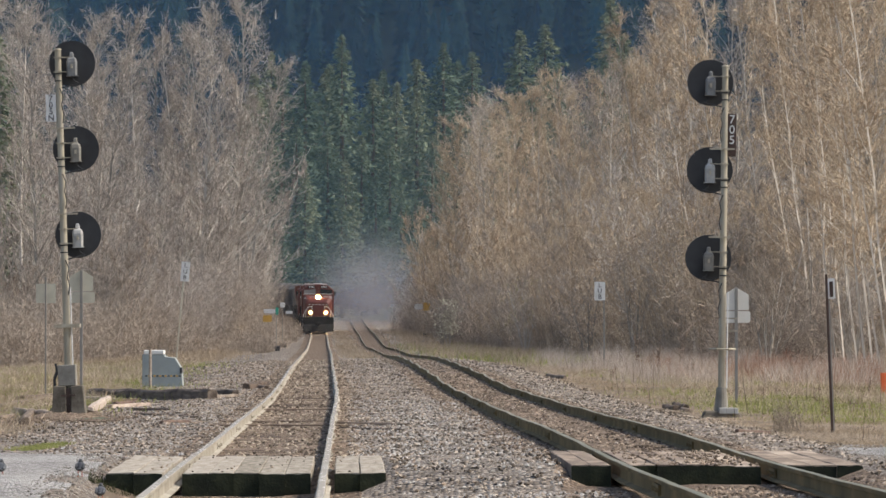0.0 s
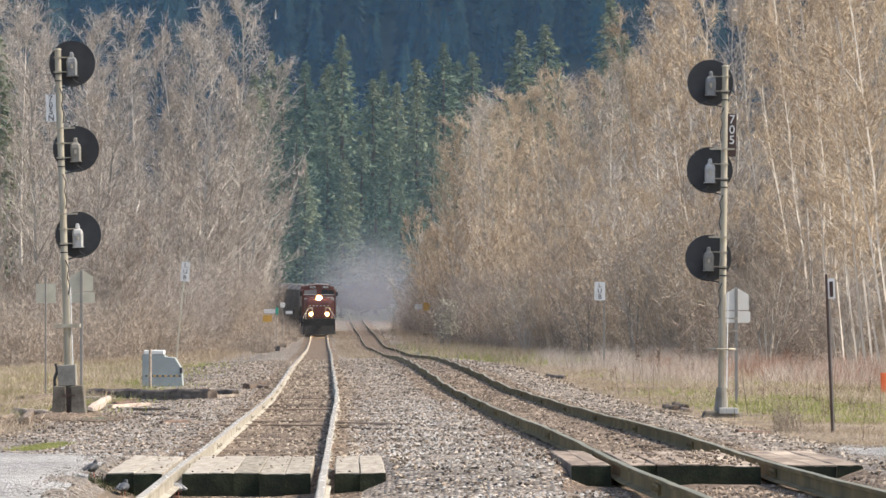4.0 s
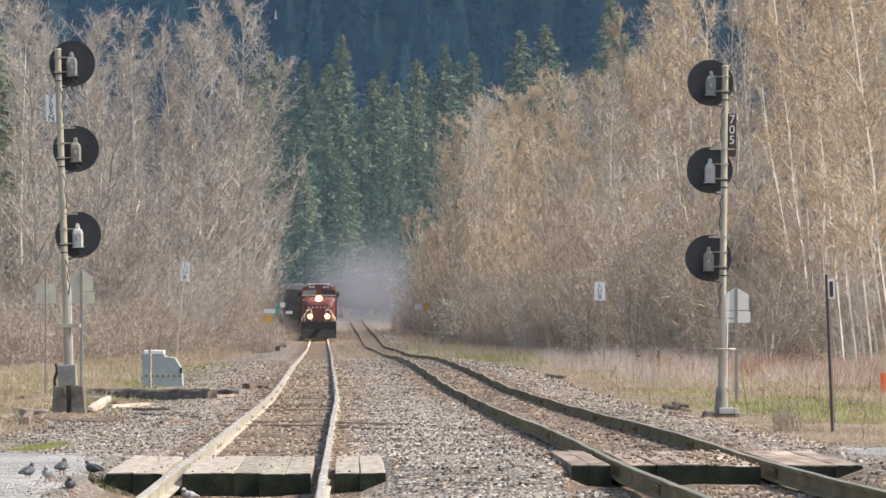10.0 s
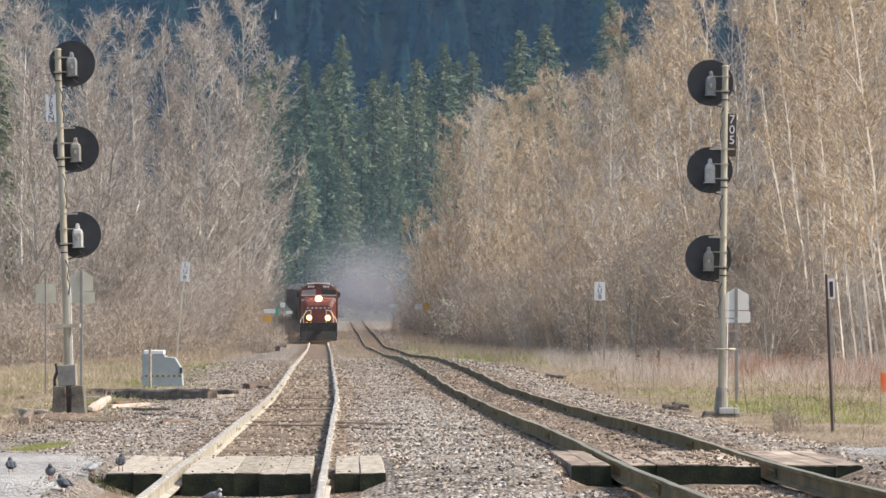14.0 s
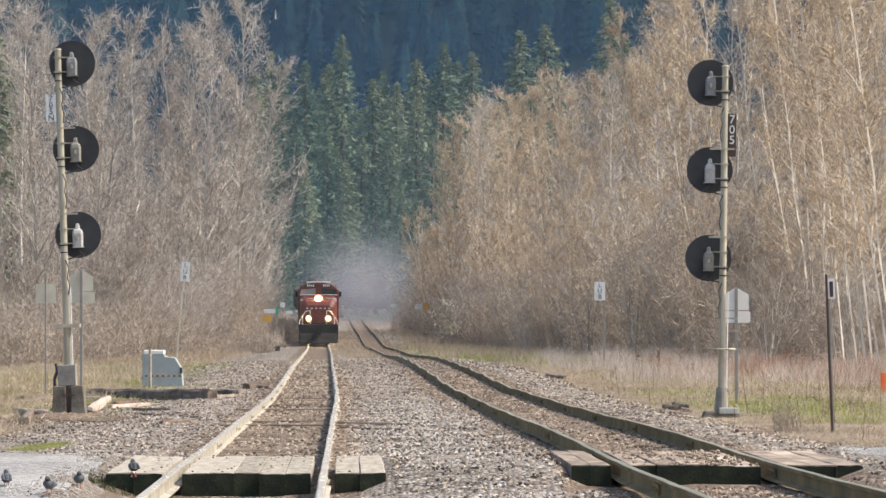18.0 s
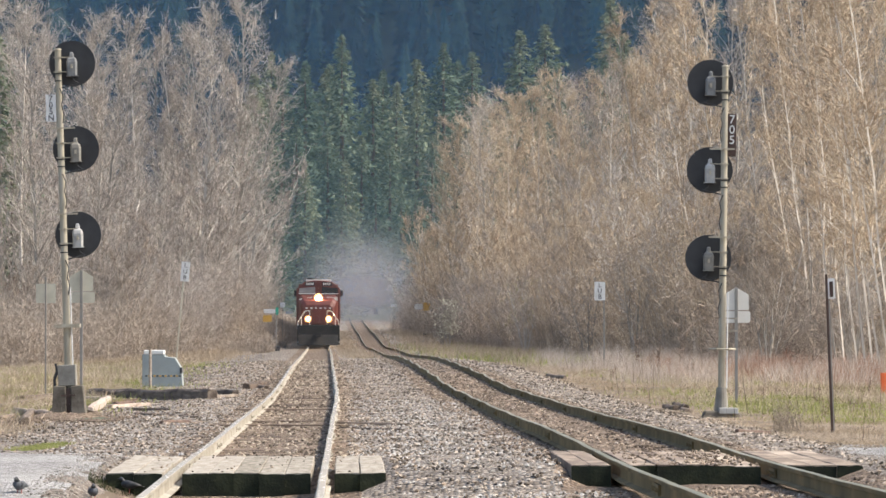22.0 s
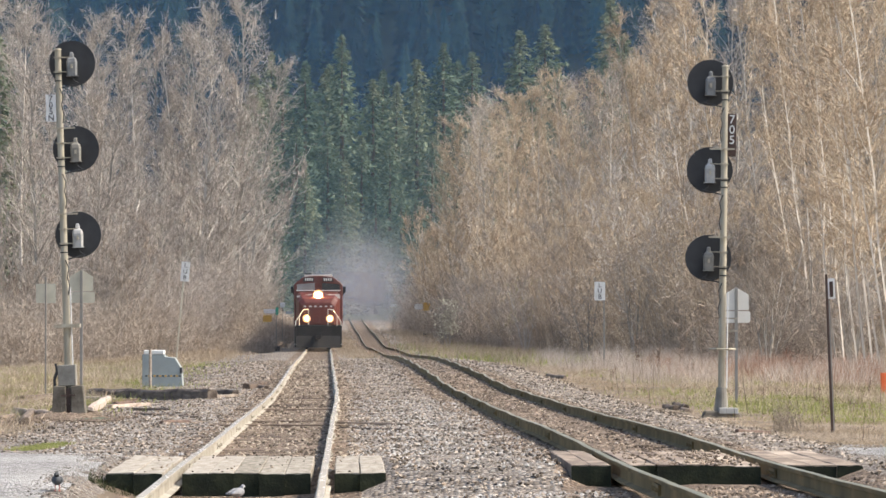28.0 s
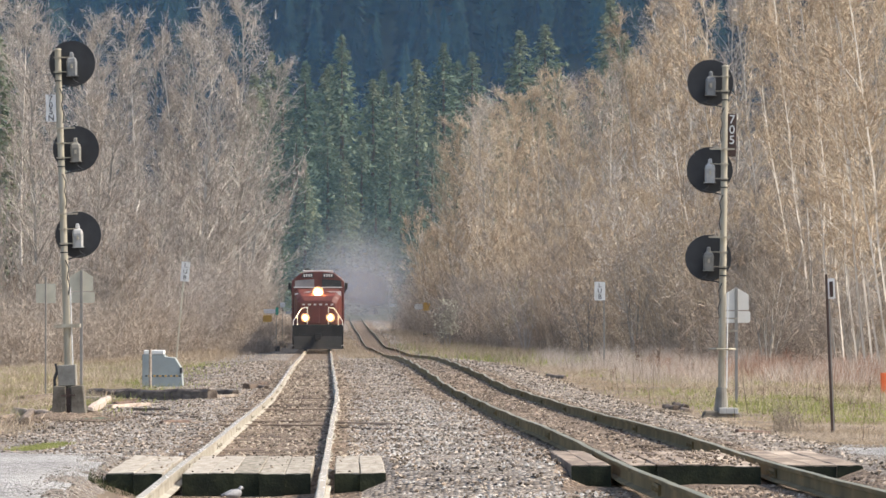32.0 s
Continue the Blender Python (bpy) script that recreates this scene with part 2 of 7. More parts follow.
M_BIRDPALE = mat("pigeon_pale_plumage", [(0.14, 0.145, 0.155), (0.42, 0.42, 0.43)], 9, 60, 0.7)
M_BIRDLEG = mat("pigeon_leg", [(0.4, 0.12, 0.1), (0.45, 0.15, 0.12)], 9, 60, 0.7)


def smoke_material():
    """Thin exhaust: see-through, thickest in the middle of each puff."""
    m = bpy.data.materials.new("exhaust_haze")
    m.use_nodes = True
    n, k = m.node_tree.nodes, m.node_tree.links
    n.remove(n["Principled BSDF"])
    co = n.new("ShaderNodeTexCoord")
    fl = n.new("ShaderNodeVectorMath")
    fl.operation = "MULTIPLY"
    fl.inputs[1].default_value = (1, 0, 1)
    k.new(co.outputs["Object"], fl.inputs[0])
    ln = n.new("ShaderNodeVectorMath")
    ln.operation = "LENGTH"
    k.new(fl.outputs[0], ln.inputs[0])
    mr = n.new("ShaderNodeMapRange")
    mr.interpolation_type = "SMOOTHSTEP"
    mr.inputs["From Min"].default_value, mr.inputs["From Max"].default_value = 1.0, 0.15
    mr.inputs["To Min"].default_value, mr.inputs["To Max"].default_value = 0.0, 0.40
    k.new(ln.outputs["Value"], mr.inputs["Value"])
    nz = n.new("ShaderNodeTexNoise")
    nz.inputs["Scale"].default_value, nz.inputs["Detail"].default_value = 1.1, 2
    k.new(co.outputs["Object"], nz.inputs["Vector"])
    mu = n.new("ShaderNodeMath")
    mu.operation = "MULTIPLY"
    k.new(mr.outputs[0], mu.inputs[0])
    k.new(nz.outputs["Fac"], mu.inputs[1])
    df = n.new("ShaderNodeBsdfTranslucent")
    df.inputs["Color"].default_value = (0.78, 0.755, 0.78, 1)
    d2 = n.new("ShaderNodeBsdfDiffuse")
    d2.inputs["Color"].default_value = (0.78, 0.755, 0.78, 1)
    mm = n.new("ShaderNodeMixShader")
    k.new(d2.outputs[0], mm.inputs[1])
    k.new(df.outputs[0], mm.inputs[2])
    tp = n.new("ShaderNodeBsdfTransparent")
    mx = n.new("ShaderNodeMixShader")
    k.new(mu.outputs[0], mx.inputs[0])
    k.new(tp.outputs[0], mx.inputs[1])
    k.new(mm.outputs[0], mx.inputs[2])
    k.new(mx.outputs[0], n["Material Output"].inputs["Surface"])
    return m


M_SMOKE = smoke_material()


# ---- mesh tools ----
class Shape:
    """Vertices and faces of one mesh, gathered from simple solids."""

    def __init__(self):
        self.v, self.f = [], []

    def add(self, verts, faces, m=None):
        o = len(self.v)
        self.v += [tuple(m @ Vector(p)) if m else tuple(p) for p in verts]
        self.f += [tuple(o + i for i in f) for f in faces]
        return self

    def box(self, x0, x1, y0, y1, z0, z1, m=None):
        c = [(x, y, z) for z in (z0, z1) for y in (y0, y1) for x in (x0, x1)]
        return self.add(c, [(0, 2, 3, 1), (4, 5, 7, 6), (0, 1, 5, 4), (1, 3, 7, 5), (3, 2, 6, 7), (2, 0, 4, 6)], m)

    def rod(self, p0, p1, r0, r1=None, n=8, caps=True):
        r1 = r0 if r1 is None else r1
        p0, p1 = Vector(p0), Vector(p1)
        d = (p1 - p0).normalized()
        u = d.cross(Vector((0, 0, 1)) if abs(d.z) < 0.9 else Vector((1, 0, 0))).normalized()
        w = d.cross(u)
        vs = []
        for p, r in ((p0, r0), (p1, r1)):
            vs += [p + r * (math.cos(a) * u + math.sin(a) * w) for a in (2 * math.pi * i / n for i in range(n))]
        fs = [(i, (i + 1) % n, n + (i + 1) % n, n + i) for i in range(n)]
        if caps:
            fs += [tuple(range(n))[::-1], tuple(range(n, 2 * n))]
        return self.add(vs, fs)

    def slab(self, outline, y0, y1, m=None):
        """An outline in x and z, given thickness from y0 to y1."""
        n = len(outline)
        vs = [(x, y0, z) for x, z in outline] + [(x, y1, z) for x, z in outline]
        fs = [tuple(range(n)), tuple(range(n, 2 * n))[::-1]] + [(i, n + i, n + (i + 1) % n, (i + 1) % n) for i in range(n)]
        return self.add(vs, fs, m)

    def loft(self, rings):
        """Rings of equal count, closed at both ends."""
        n = len(rings[0])
        vs = [p for r in rings for p in r]
        fs = []
        for k in range(len(rings) - 1):
            fs += [(k * n + i, k * n + (i + 1) % n, (k + 1) * n + (i + 1) % n, (k + 1) * n + i) for i in range(n)]
        fs += [tuple(range(n))[::-1], tuple(range((len(rings) - 1) * n, len(rings) * n))]
        return self.add(vs, fs)

    def mesh(self, name, material, bevel=0.0, smooth=False):
        me = bpy.data.meshes.new(name)
        me.from_pydata(self.v, [], self.f)
        bm = bmesh.new()
        bm.from_mesh(me)
        bmesh.ops.recalc_face_normals(bm, faces=bm.faces)
        if bevel:
            bmesh.ops.bevel(bm, geom=list(bm.edges), offset=bevel, segments=1, affect="EDGES", clamp_overlap=True)
        bm.to_mesh(me)
        bm.free()
        if smooth:
            me.polygons.foreach_set("use_smooth", [True] * len(me.polygons))
        me.materials.append(material)
        return me


def part(name, shape, material, parent, label="", bevel=0.0, smooth=False, at=None):
    me = shape if isinstance(shape, bpy.types.Mesh) else shape.mesh(name, material, bevel, smooth)
    ob = new(name, me)
    ob.parent = parent
    if at is not None:
        ob.matrix_basis = at
    if label:
        ob["label"] = label
    return ob


def thing(name, m, label, category, group="", kind=""):
    ob = new(name)
    ob.empty_display_size = 0.1
    ob.matrix_basis = m
    return tagged(ob, label, category, group, kind)


def single(name, shape, material, label, category, m=None, group="", kind="", bevel=0.0, smooth=False):
    me = shape if isinstance(shape, bpy.types.Mesh) else shape.mesh(name, material, bevel, smooth)
    ob = new(name, me)
    if m is not None:
        ob.matrix_basis = m
    return tagged(ob, label, category, group, kind)


def np_mesh(name, verts, faces, material, smooth=False):
    me = bpy.data.meshes.new(name)
    me.from_pydata(np.asarray(verts).tolist(), [], faces if isinstance(faces, list) else faces.tolist())
    if smooth:
        me.polygons.foreach_set("use_smooth", [True] * len(me.polygons))
    me.materials.append(material)
    return me


def letters(text, size, material, parent, m, name="lettering"):
    """Raised writing in the built-in font, as a mesh."""
    cu = bpy.data.curves.new(name, "FONT")
    cu.body, cu.size, cu.extrude, cu.align_x, cu.align_y = text, size, 0.003, "CENTER", "CENTER"
    cu.space_line = 0.85
    tmp = bpy.data.objects.new(name, cu)
    scene.collection.objects.link(tmp)
    me = bpy.data.meshes.new_from_object(tmp.evaluated_get(bpy.context.evaluated_depsgraph_get()))
    bpy.data.objects.remove(tmp)
    bpy.data.curves.remove(cu)
    me.materials.clear()
    me.materials.append(material)
    return part(name, me, material, parent, at=m)


# ---- plan: the two tracks, and the lie of the land ----
def glide(knots):
    xs, ys = np.array([k[0] for k in knots], float), np.array([k[1] for k in knots], float)
    h, d = np.diff(xs), np.diff(ys) / np.diff(xs)
    m = np.concatenate([[d[0]], (d[:-1] * h[1:] + d[1:] * h[:-1]) / (h[1:] + h[:-1]), [d[-1]]])

    def at(x):
        x = np.asarray(x, float)
        xc = np.clip(x, xs[0], xs[-1])
        i = np.clip(np.searchsorted(xs, xc) - 1, 0, len(h) - 1)
        t = (xc - xs[i]) / h[i]
        v = ((1 + 2 * t) * (1 - t) ** 2 * ys[i] + t * (1 - t) ** 2 * h[i] * m[i]
             + t * t * (3 - 2 * t) * ys[i + 1] + t * t * (t - 1) * h[i] * m[i + 1])
        return v + np.where(x < xs[0], (x - xs[0]) * m[0], 0) + np.where(x > xs[-1], (x - xs[-1]) * m[-1], 0)
    return at


main_x = glide([(20, -1.36), (43.6, -1.81), (64.7, -2.21), (82.4, -2.55), (118, -3.23), (143, -3.8), (190, -4.9),
                (295, -7.29), (409, -10.05), (487, -11.9), (700, -16.9), (900, -21.6)])
main_z = glide([(20, 0.03), (43.6, 0.02), (53, 0.0), (65, -0.05), (82, -0.09), (101, -0.14), (118, -0.15), (143, -0.14),
                (190, -0.09), (220, -0.11), (295, -0.15), (350, -0.2), (409, -0.03), (487, 0.5), (600, 1.6), (700, 2.7), (900, 4.8)])
side_z = glide([(20, 0.2), (38, 0.17), (50, 0.1), (65, 0.08), (80, 0.0), (114, -0.13), (133, -0.15), (150, -0.07),
                (205, 0.05), (283, -0.24), (340, -0.25), (390, -0.32), (480, 0.52), (506, 0.68), (700, 2.75), (900, 4.8)])
SPACING = 4.45
bend_x = glide([(480, 0.0), (500, -0.2), (520, -0.7), (560, -2.2), (620, -5.2), (700, -10.0), (900, -26.0)])


def train_x(y):
    """The main track, which bears off to the left past the straight."""
    y = np.asarray(y, float)
    return main_x(y) + np.where(y > 480, bend_x(np.maximum(y, 480)), 0.0)



def side_x(y):
    return main_x(y) + SPACING


def smooth01(t):
    t = np.clip(t, 0, 1)
    return t * t * (3 - 2 * t)


def land(x, y):
    """Height of the ground."""
    x, y = np.asarray(x, float), np.asarray(y, float)
    xl, zl, zr = main_x(y), main_z(np.minimum(y, 900)), side_z(np.minimum(y, 900))
    u = np.clip((x - xl) / SPACING, 0, 1)
    z = zl + (zr - zl) * u - 0.19
    out = np.maximum(xl - 2.2 - x, x - xl - SPACING - 2.2)
    z = z - 0.12 * smooth01(out / 1.6) - 0.25 * smooth01((out - 6) / 12)
    z = z + 0.05 * np.sin(x * 0.9 + y * 0.23) * np.sin(y * 0.31 - x * 0.4) * smooth01(out / 2)
    z = z + 2.0 * smooth01((xl - 2.2 - x) / 4.2) * smooth01((y - 325) / 60)
    road = smooth01(1 - np.maximum(np.abs(y - 52.0) - 5.0, 0) / 3.5) * smooth01((out + 1.2) / 0.8)
    z = z * (1 - road) + (-0.04 + 0.10 * u) * road
    fill = smooth01((3.9 - np.abs(y - 53.2)) / 0.7) * smooth01((x - xl - 1.2) / 0.25) * smooth01((SPACING - 1.05 - x + xl) / 0.25)
    z = z * (1 - fill) + (-0.06 + 0.15 * u) * fill
    z = z - (0.12 - 0.08 * u) * smooth01((50.75 - y) / 0.4) * smooth01((x - xl + 1.7) / 0.3) * smooth01((SPACING + 1.8 - x + xl) / 0.3)
    hill = np.maximum(y - 650, 0) * 0.022 * (y < 1350) + (y >= 1350) * (15.4 + (y - 1350) * 0.85)
    # Ridge added out of view to keep the sun off the far mountainside
    shade_ridge = smooth01((y - 960) / 160) * np.clip((x - 210) * 2.4, 0, 900)
    hill = np.maximum(np.minimum(hill, 900), np.minimum(shade_ridge, 900))
    return z + hill + 0.02 * np.maximum(np.abs(x) - 60, 0) * (y < 1250)


REACH = [30.0]
while len(REACH) < 4000:
    REACH.append(REACH[-1] + 0.02 + REACH[-1] * 0.0008)
REACH = np.array(REACH)


def spot(px, py, up=0.0):
    """Where the view through a picture point meets the land."""
    x = (px - 784) * REACH / FOCAL
    hit = np.nonzero(EYE_Z + (HORIZON - py) * REACH / FOCAL <= land(x, REACH) + up)[0]
    k = hit[0] if len(hit) else -1
    return float(x[k]), float(REACH[k]), float(land(x[k], REACH[k]))


def at_depth(px, py, d):
    return (px - 784) * d / FOCAL, d, EYE_Z + (HORIZON - py) * d / FOCAL


# ---- ground ----
def grid_mesh(name, xs, ys, height, material):
    gx, gy = np.meshgrid(xs, ys)
    v = np.stack([gx.ravel(), gy.ravel(), height(gx, gy).ravel()], 1)
    nx, ny = len(xs), len(ys)
    i = (np.arange(ny - 1)[:, None] * nx + np.arange(nx - 1)[None]).ravel()
    return np_mesh(name, v, np.stack([i, i + 1, i + nx + 1, i + nx], 1), material, True)


def build_ground():
    xs = np.concatenate([-np.geomspace(4000, 46, 22), np.arange(-45, 60, 0.75), np.geomspace(61, 4000, 22)])
    ys = np.concatenate([[-3000, -800, -200, -60, -10], np.arange(15, 130, 0.8), np.arange(130, 640, 4.0),
                         np.arange(640, 1340, 30), np.arange(1342, 1500, 12), np.geomspace(1510, 5000, 30)])
    me = grid_mesh("ground", xs, ys, land, M_EARTH)
    me.materials.append(M_FLOOR)
    ym = np.repeat((ys[:-1] + ys[1:]) / 2, len(xs) - 1)
    xm = np.tile((xs[:-1] + xs[1:]) / 2, len(ys) - 1)
    me.polygons.foreach_set("material_index", ((ym > 640) | (np.abs(xm + 0.0225 * ym) > 40)).astype(int))
    tagged(new("ground", me),
           "earth ground with dry grass between trackside gravel and woods", "ground", kind="structure")
    # ballast bed under both tracks
    ys = np.concatenate([np.arange(15, 140, 0.5), np.arange(140, 900, 4.0)])
    us = np.concatenate([np.linspace(-4.9, 0, 19), np.linspace(0.3, SPACING, 16), np.linspace(SPACING + 0.3, SPACING + 3.2, 12)])
    gu, gy = np.meshgrid(us, ys)
    gx = main_x(gy) + gu + 0.25 * np.sin(gy * 0.7) * (np.abs(gu - SPACING / 2) > 5)
    r = np.random.RandomState(4)
    edge = np.minimum(np.abs(gu + 4.9), np.abs(gu - SPACING - 3.2))
    z = land(gx, gy) + 0.015 * smooth01(edge / 0.6) + 0.006 + r.uniform(-0.012, 0.012, gx.shape) * (edge > 0.3)
    v = np.stack([gx.ravel(), gy.ravel(), z.ravel()], 1)
    nx, ny = len(us), len(ys)
    i = (np.arange(ny - 1)[:, None] * nx + np.arange(nx - 1)[None]).ravel()
    me = np_mesh("ballast_bed", v, np.stack([i, i + 1, i + nx + 1, i + nx], 1), M_BALLAST, True)
    me.materials.append(M_BROWNBED)
    um = np.tile((us[:-1] + us[1:]) / 2, ny - 1)
    me.polygons.foreach_set("material_index", ((np.abs(um) < 1.25) | (np.abs(um - SPACING) < 1.5)).astype(int))
    tagged(new("ballast_bed", me), "grey and brown crushed stone ballast under the tracks", "ballast", kind="structure")
    for a, b in ((-40, -1.5), (SPACING + 1.75, 40)):
        us, ys = np.arange(a, b, 0.4), np.arange(40.2, 58.5, 0.35)
        gu, gy = np.meshgrid(us, ys)
        gx = main_x(gy) + gu
        edge = np.minimum(np.minimum(gy - 40.2, 58.4 - gy), np.minimum(np.abs(gu - a) * 3, np.abs(b - gu) * 9) if a < 0 else np.minimum(np.abs(gu - a), np.abs(b - gu)) * 3)
        edge = edge + 0.55 * np.sin(gx * 2.1 + gy) + 0.4 * np.sin(gx * 4.7 - gy * 2.0) - (0.3 if a < 0 else 0.6)
        z = land(gx, gy) - 0.02 + 0.075 * smooth01(edge / 1.2) + 0.007 * r.uniform(-1, 1, gx.shape)
        v = np.stack([gx.ravel(), gy.ravel(), z.ravel()], 1)
        nx, ny = len(us), len(ys)
        i = (np.arange(ny - 1)[:, None] * nx + np.arange(nx - 1)[None]).ravel()
        me = np_mesh("gravel_road", v, np.stack([i, i + 1, i + nx + 1, i + nx], 1), M_GRAVEL, True)
        tagged(new("gravel_road", me), "pale gravel road leading to the plank crossing", "road", kind="structure")


build_ground()


# ---- tracks ----
RAIL_PROFILE = [(-0.07, -0.172), (0.07, -0.172), (0.07, -0.16), (0.012, -0.143), (0.010, -0.045), (0.036, -0.036),
                (0.036, -0.004), (-0.036, -0.004), (-0.036, -0.036), (-0.010, -0.045), (-0.012, -0.143), (-0.07, -0.16)]


def rail_mesh(name, cx, cz, off, seed, steel, head):
    ys = np.concatenate([np.arange(18, 260, 1.2), np.arange(260, 900, 6.0)])
    r = random.Random(seed)
    n = len(RAIL_PROFILE)
    v, f = [], []
    wob = [r.uniform(-0.004, 0.004) + min(1, max(0, y - 50) / 110) * (0.018 * math.sin(y * 0.41 + off * 3) + 0.011 * math.sin(y * 0.93 + seed)) for y in ys]
    for k, y in enumerate(ys):
        x, z = float(cx(y)) + off + wob[k], float(cz(y)) + wob[k] * 0.7
        v += [(x + a, y, z + b) for a, b in RAIL_PROFILE]
    for k in range(len(ys) - 1):
        f += [(k * n + i, k * n + (i + 1) % n, (k + 1) * n + (i + 1) % n, (k + 1) * n + i) for i in range(n)]
    f.append(tuple(range(n)))
    top, tf = [], []
    for k, y in enumerate(ys):
        x, z = float(cx(y)) + off + wob[k], float(cz(y)) + wob[k] * 0.7
        top += [(x - 0.035, y, z - 0.0035), (x - 0.024, y, z), (x + 0.024, y, z), (x + 0.035, y, z - 0.0035)]
        if k:
            o = k * 4
            tf += [(o - 4 + i, o - 3 + i, o + 1 + i, o + i) for i in range(3)]
    return np_mesh(name, v, f, steel), np_mesh("running_surface", top, tf, head)


def build_track(name, cx, cz, label, seed, steel, sink, head, proud):
    t = thing(name, Matrix(), label, "railway track", "the two tracks", "structure")
    r = random.Random(seed)
    for off in (-0.7535, 0.7535):
        body, top = rail_mesh("rail", cx, cz, off, seed + int(off * 10), steel, head)
        rail = part("rail", body, steel, t, "brown weathered steel rail")
        part("running_surface", top, head, rail, "worn bright top of the rail")
        for j in range(9):                       # joint bars
            y = 44 + j * 11.9 + (6 if off > 0 else 0)
            x, z = float(cx(y)) + off, float(cz(y))
            s = Shape()
            for sx in (-1, 1):
                s.box(x + sx * 0.018 - 0.012, x + sx * 0.018 + 0.012, y - 0.45, y + 0.45, z - 0.14, z - 0.05)
                for b in range(6):
                    s.rod((x + sx * 0.03, y - 0.38 + b * 0.152, z - 0.095), (x + sx * 0.055, y - 0.38 + b * 0.152, z - 0.095), 0.018, n=6)
            part("joint_bar", s, steel, rail)
    ties = []
    for v in range(4):
        s = Shape().box(-1.3, 1.3, -0.115, 0.115, -0.16, 0.0)
        me = s.mesh("tie", M_TIE, 0.012)
        ties.append(me)
    y, i = 40.0, 0
    while i < 290:
        if not 50.0 < y < 57.3:
            lift = -0.15 if y < 50.5 else 0.028 if any(abs(y - c) < 0.28 for c in proud) else 0.0
            ob = part("tie", ties[r.randrange(4)], M_TIE, t)
            slope = math.degrees(math.atan(float(cx(y + 1) - cx(y))))
            ob.matrix_basis = pose(float(cx(y)) + r.uniform(-0.05, 0.05), y + r.uniform(-0.03, 0.03),
                                   float(cz(y)) - 0.172 - sink + lift - r.uniform(-0.014, 0.022), 0, 0, -slope + r.uniform(-1.2, 1.2))
            i += 1
        y += 0.533
    return t


main_track = build_track("railway_track", train_x, main_z, "old wooden-tied track on which the train runs, wavy rails", 11, M_RAIL, 0.0, M_HEAD, (68.6, 76.6, 86.0, 90.0, 104.0, 120.0))
side_track = build_track("railway_track", side_x, side_z, "rusty side track with wavy rails, steel darkened for shade", 23, M_SHADERAIL, 0.03, M_DULLHEAD, ())


# ---- plank crossings ----
def build_crossing(cx, y0, y1, top, spans, label, seed, wood):
    r = random.Random(seed)
    t = thing("plank_crossing", pose(float(cx((y0 + y1) / 2)), y0, 0), label, "crossing", "the two plank crossings")
    slope = float(cx(y1) - cx(y0)) / (y1 - y0)
    for a, b, n in spans:
        w = (b - a) / n
        for k in range(n):
            x0, x1 = a + k * w + 0.002, a + (k + 1) * w - 0.002
            zt = top + r.uniform(-0.006, 0.006)
            l0, l1 = r.uniform(-0.05, 0.05), y1 - y0 + r.uniform(-0.1, 0.1)
            s = Shape()
            ys = np.linspace(l0, l1, 7)
            rings = []
            mid = (y1 - y0) / 2
            for q, y in enumerate(ys):
                e = slope * (y - mid)
                j = [r.uniform(-0.006, 0.006) for _ in range(4)]
                rings.append([(x0 + e + j[0], y, zt - 0.27), (x1 + e + j[1], y, zt - 0.27), (x1 + e + j[1], y, zt - 0.008 + j[2]),
                              (x1 + e - 0.008, y, zt + j[2]), (x0 + e + 0.008, y, zt + j[3]), (x0 + e + j[0], y, zt - 0.008 + j[3])])
            p = part("plank", Shape().loft(rings), wood, t)
            e0 = slope * (l0 - mid)
            hw = (x1 - x0) / 2
            ol = [(x0 + e0 - 0.003, zt - 0.268)]
            for q in range(5):
                ol.append((x0 + e0 - 0.003 + (x1 - x0 + 0.006) * q / 4, zt - 0.268 - r.uniform(0, 0.01)))
            for q in range(5):
                ol.append((x1 + e0 + 0.003 - (x1 - x0 + 0.006) * q / 4, zt + 0.0 - r.uniform(0, 0.014)))
            part("mossy_end", Shape().slab(ol, l0 - 0.012, l0 + 0.002), M_SHADEDMOSS, p, "mossy sawn end darkened for shade")
    return t


build_crossing(main_x, 50.5, 57.0, -0.015, [(-1.42, -0.86, 2), (-0.66, 0.62, 5), (0.86, 1.37, 2)],
               "heavy bleached timber plank crossing with mossy ends darkened for shade", 5, M_PLANK)
build_crossing(side_x, 50.0, 55.6, 0.075, [(-1.25, -0.86, 2), (-0.66, 0.62, 5), (0.86, 1.62, 3)],
               "heavy dirty timber plank crossing strewn with dirt and stones", 6, M_DIRTYPLANK)


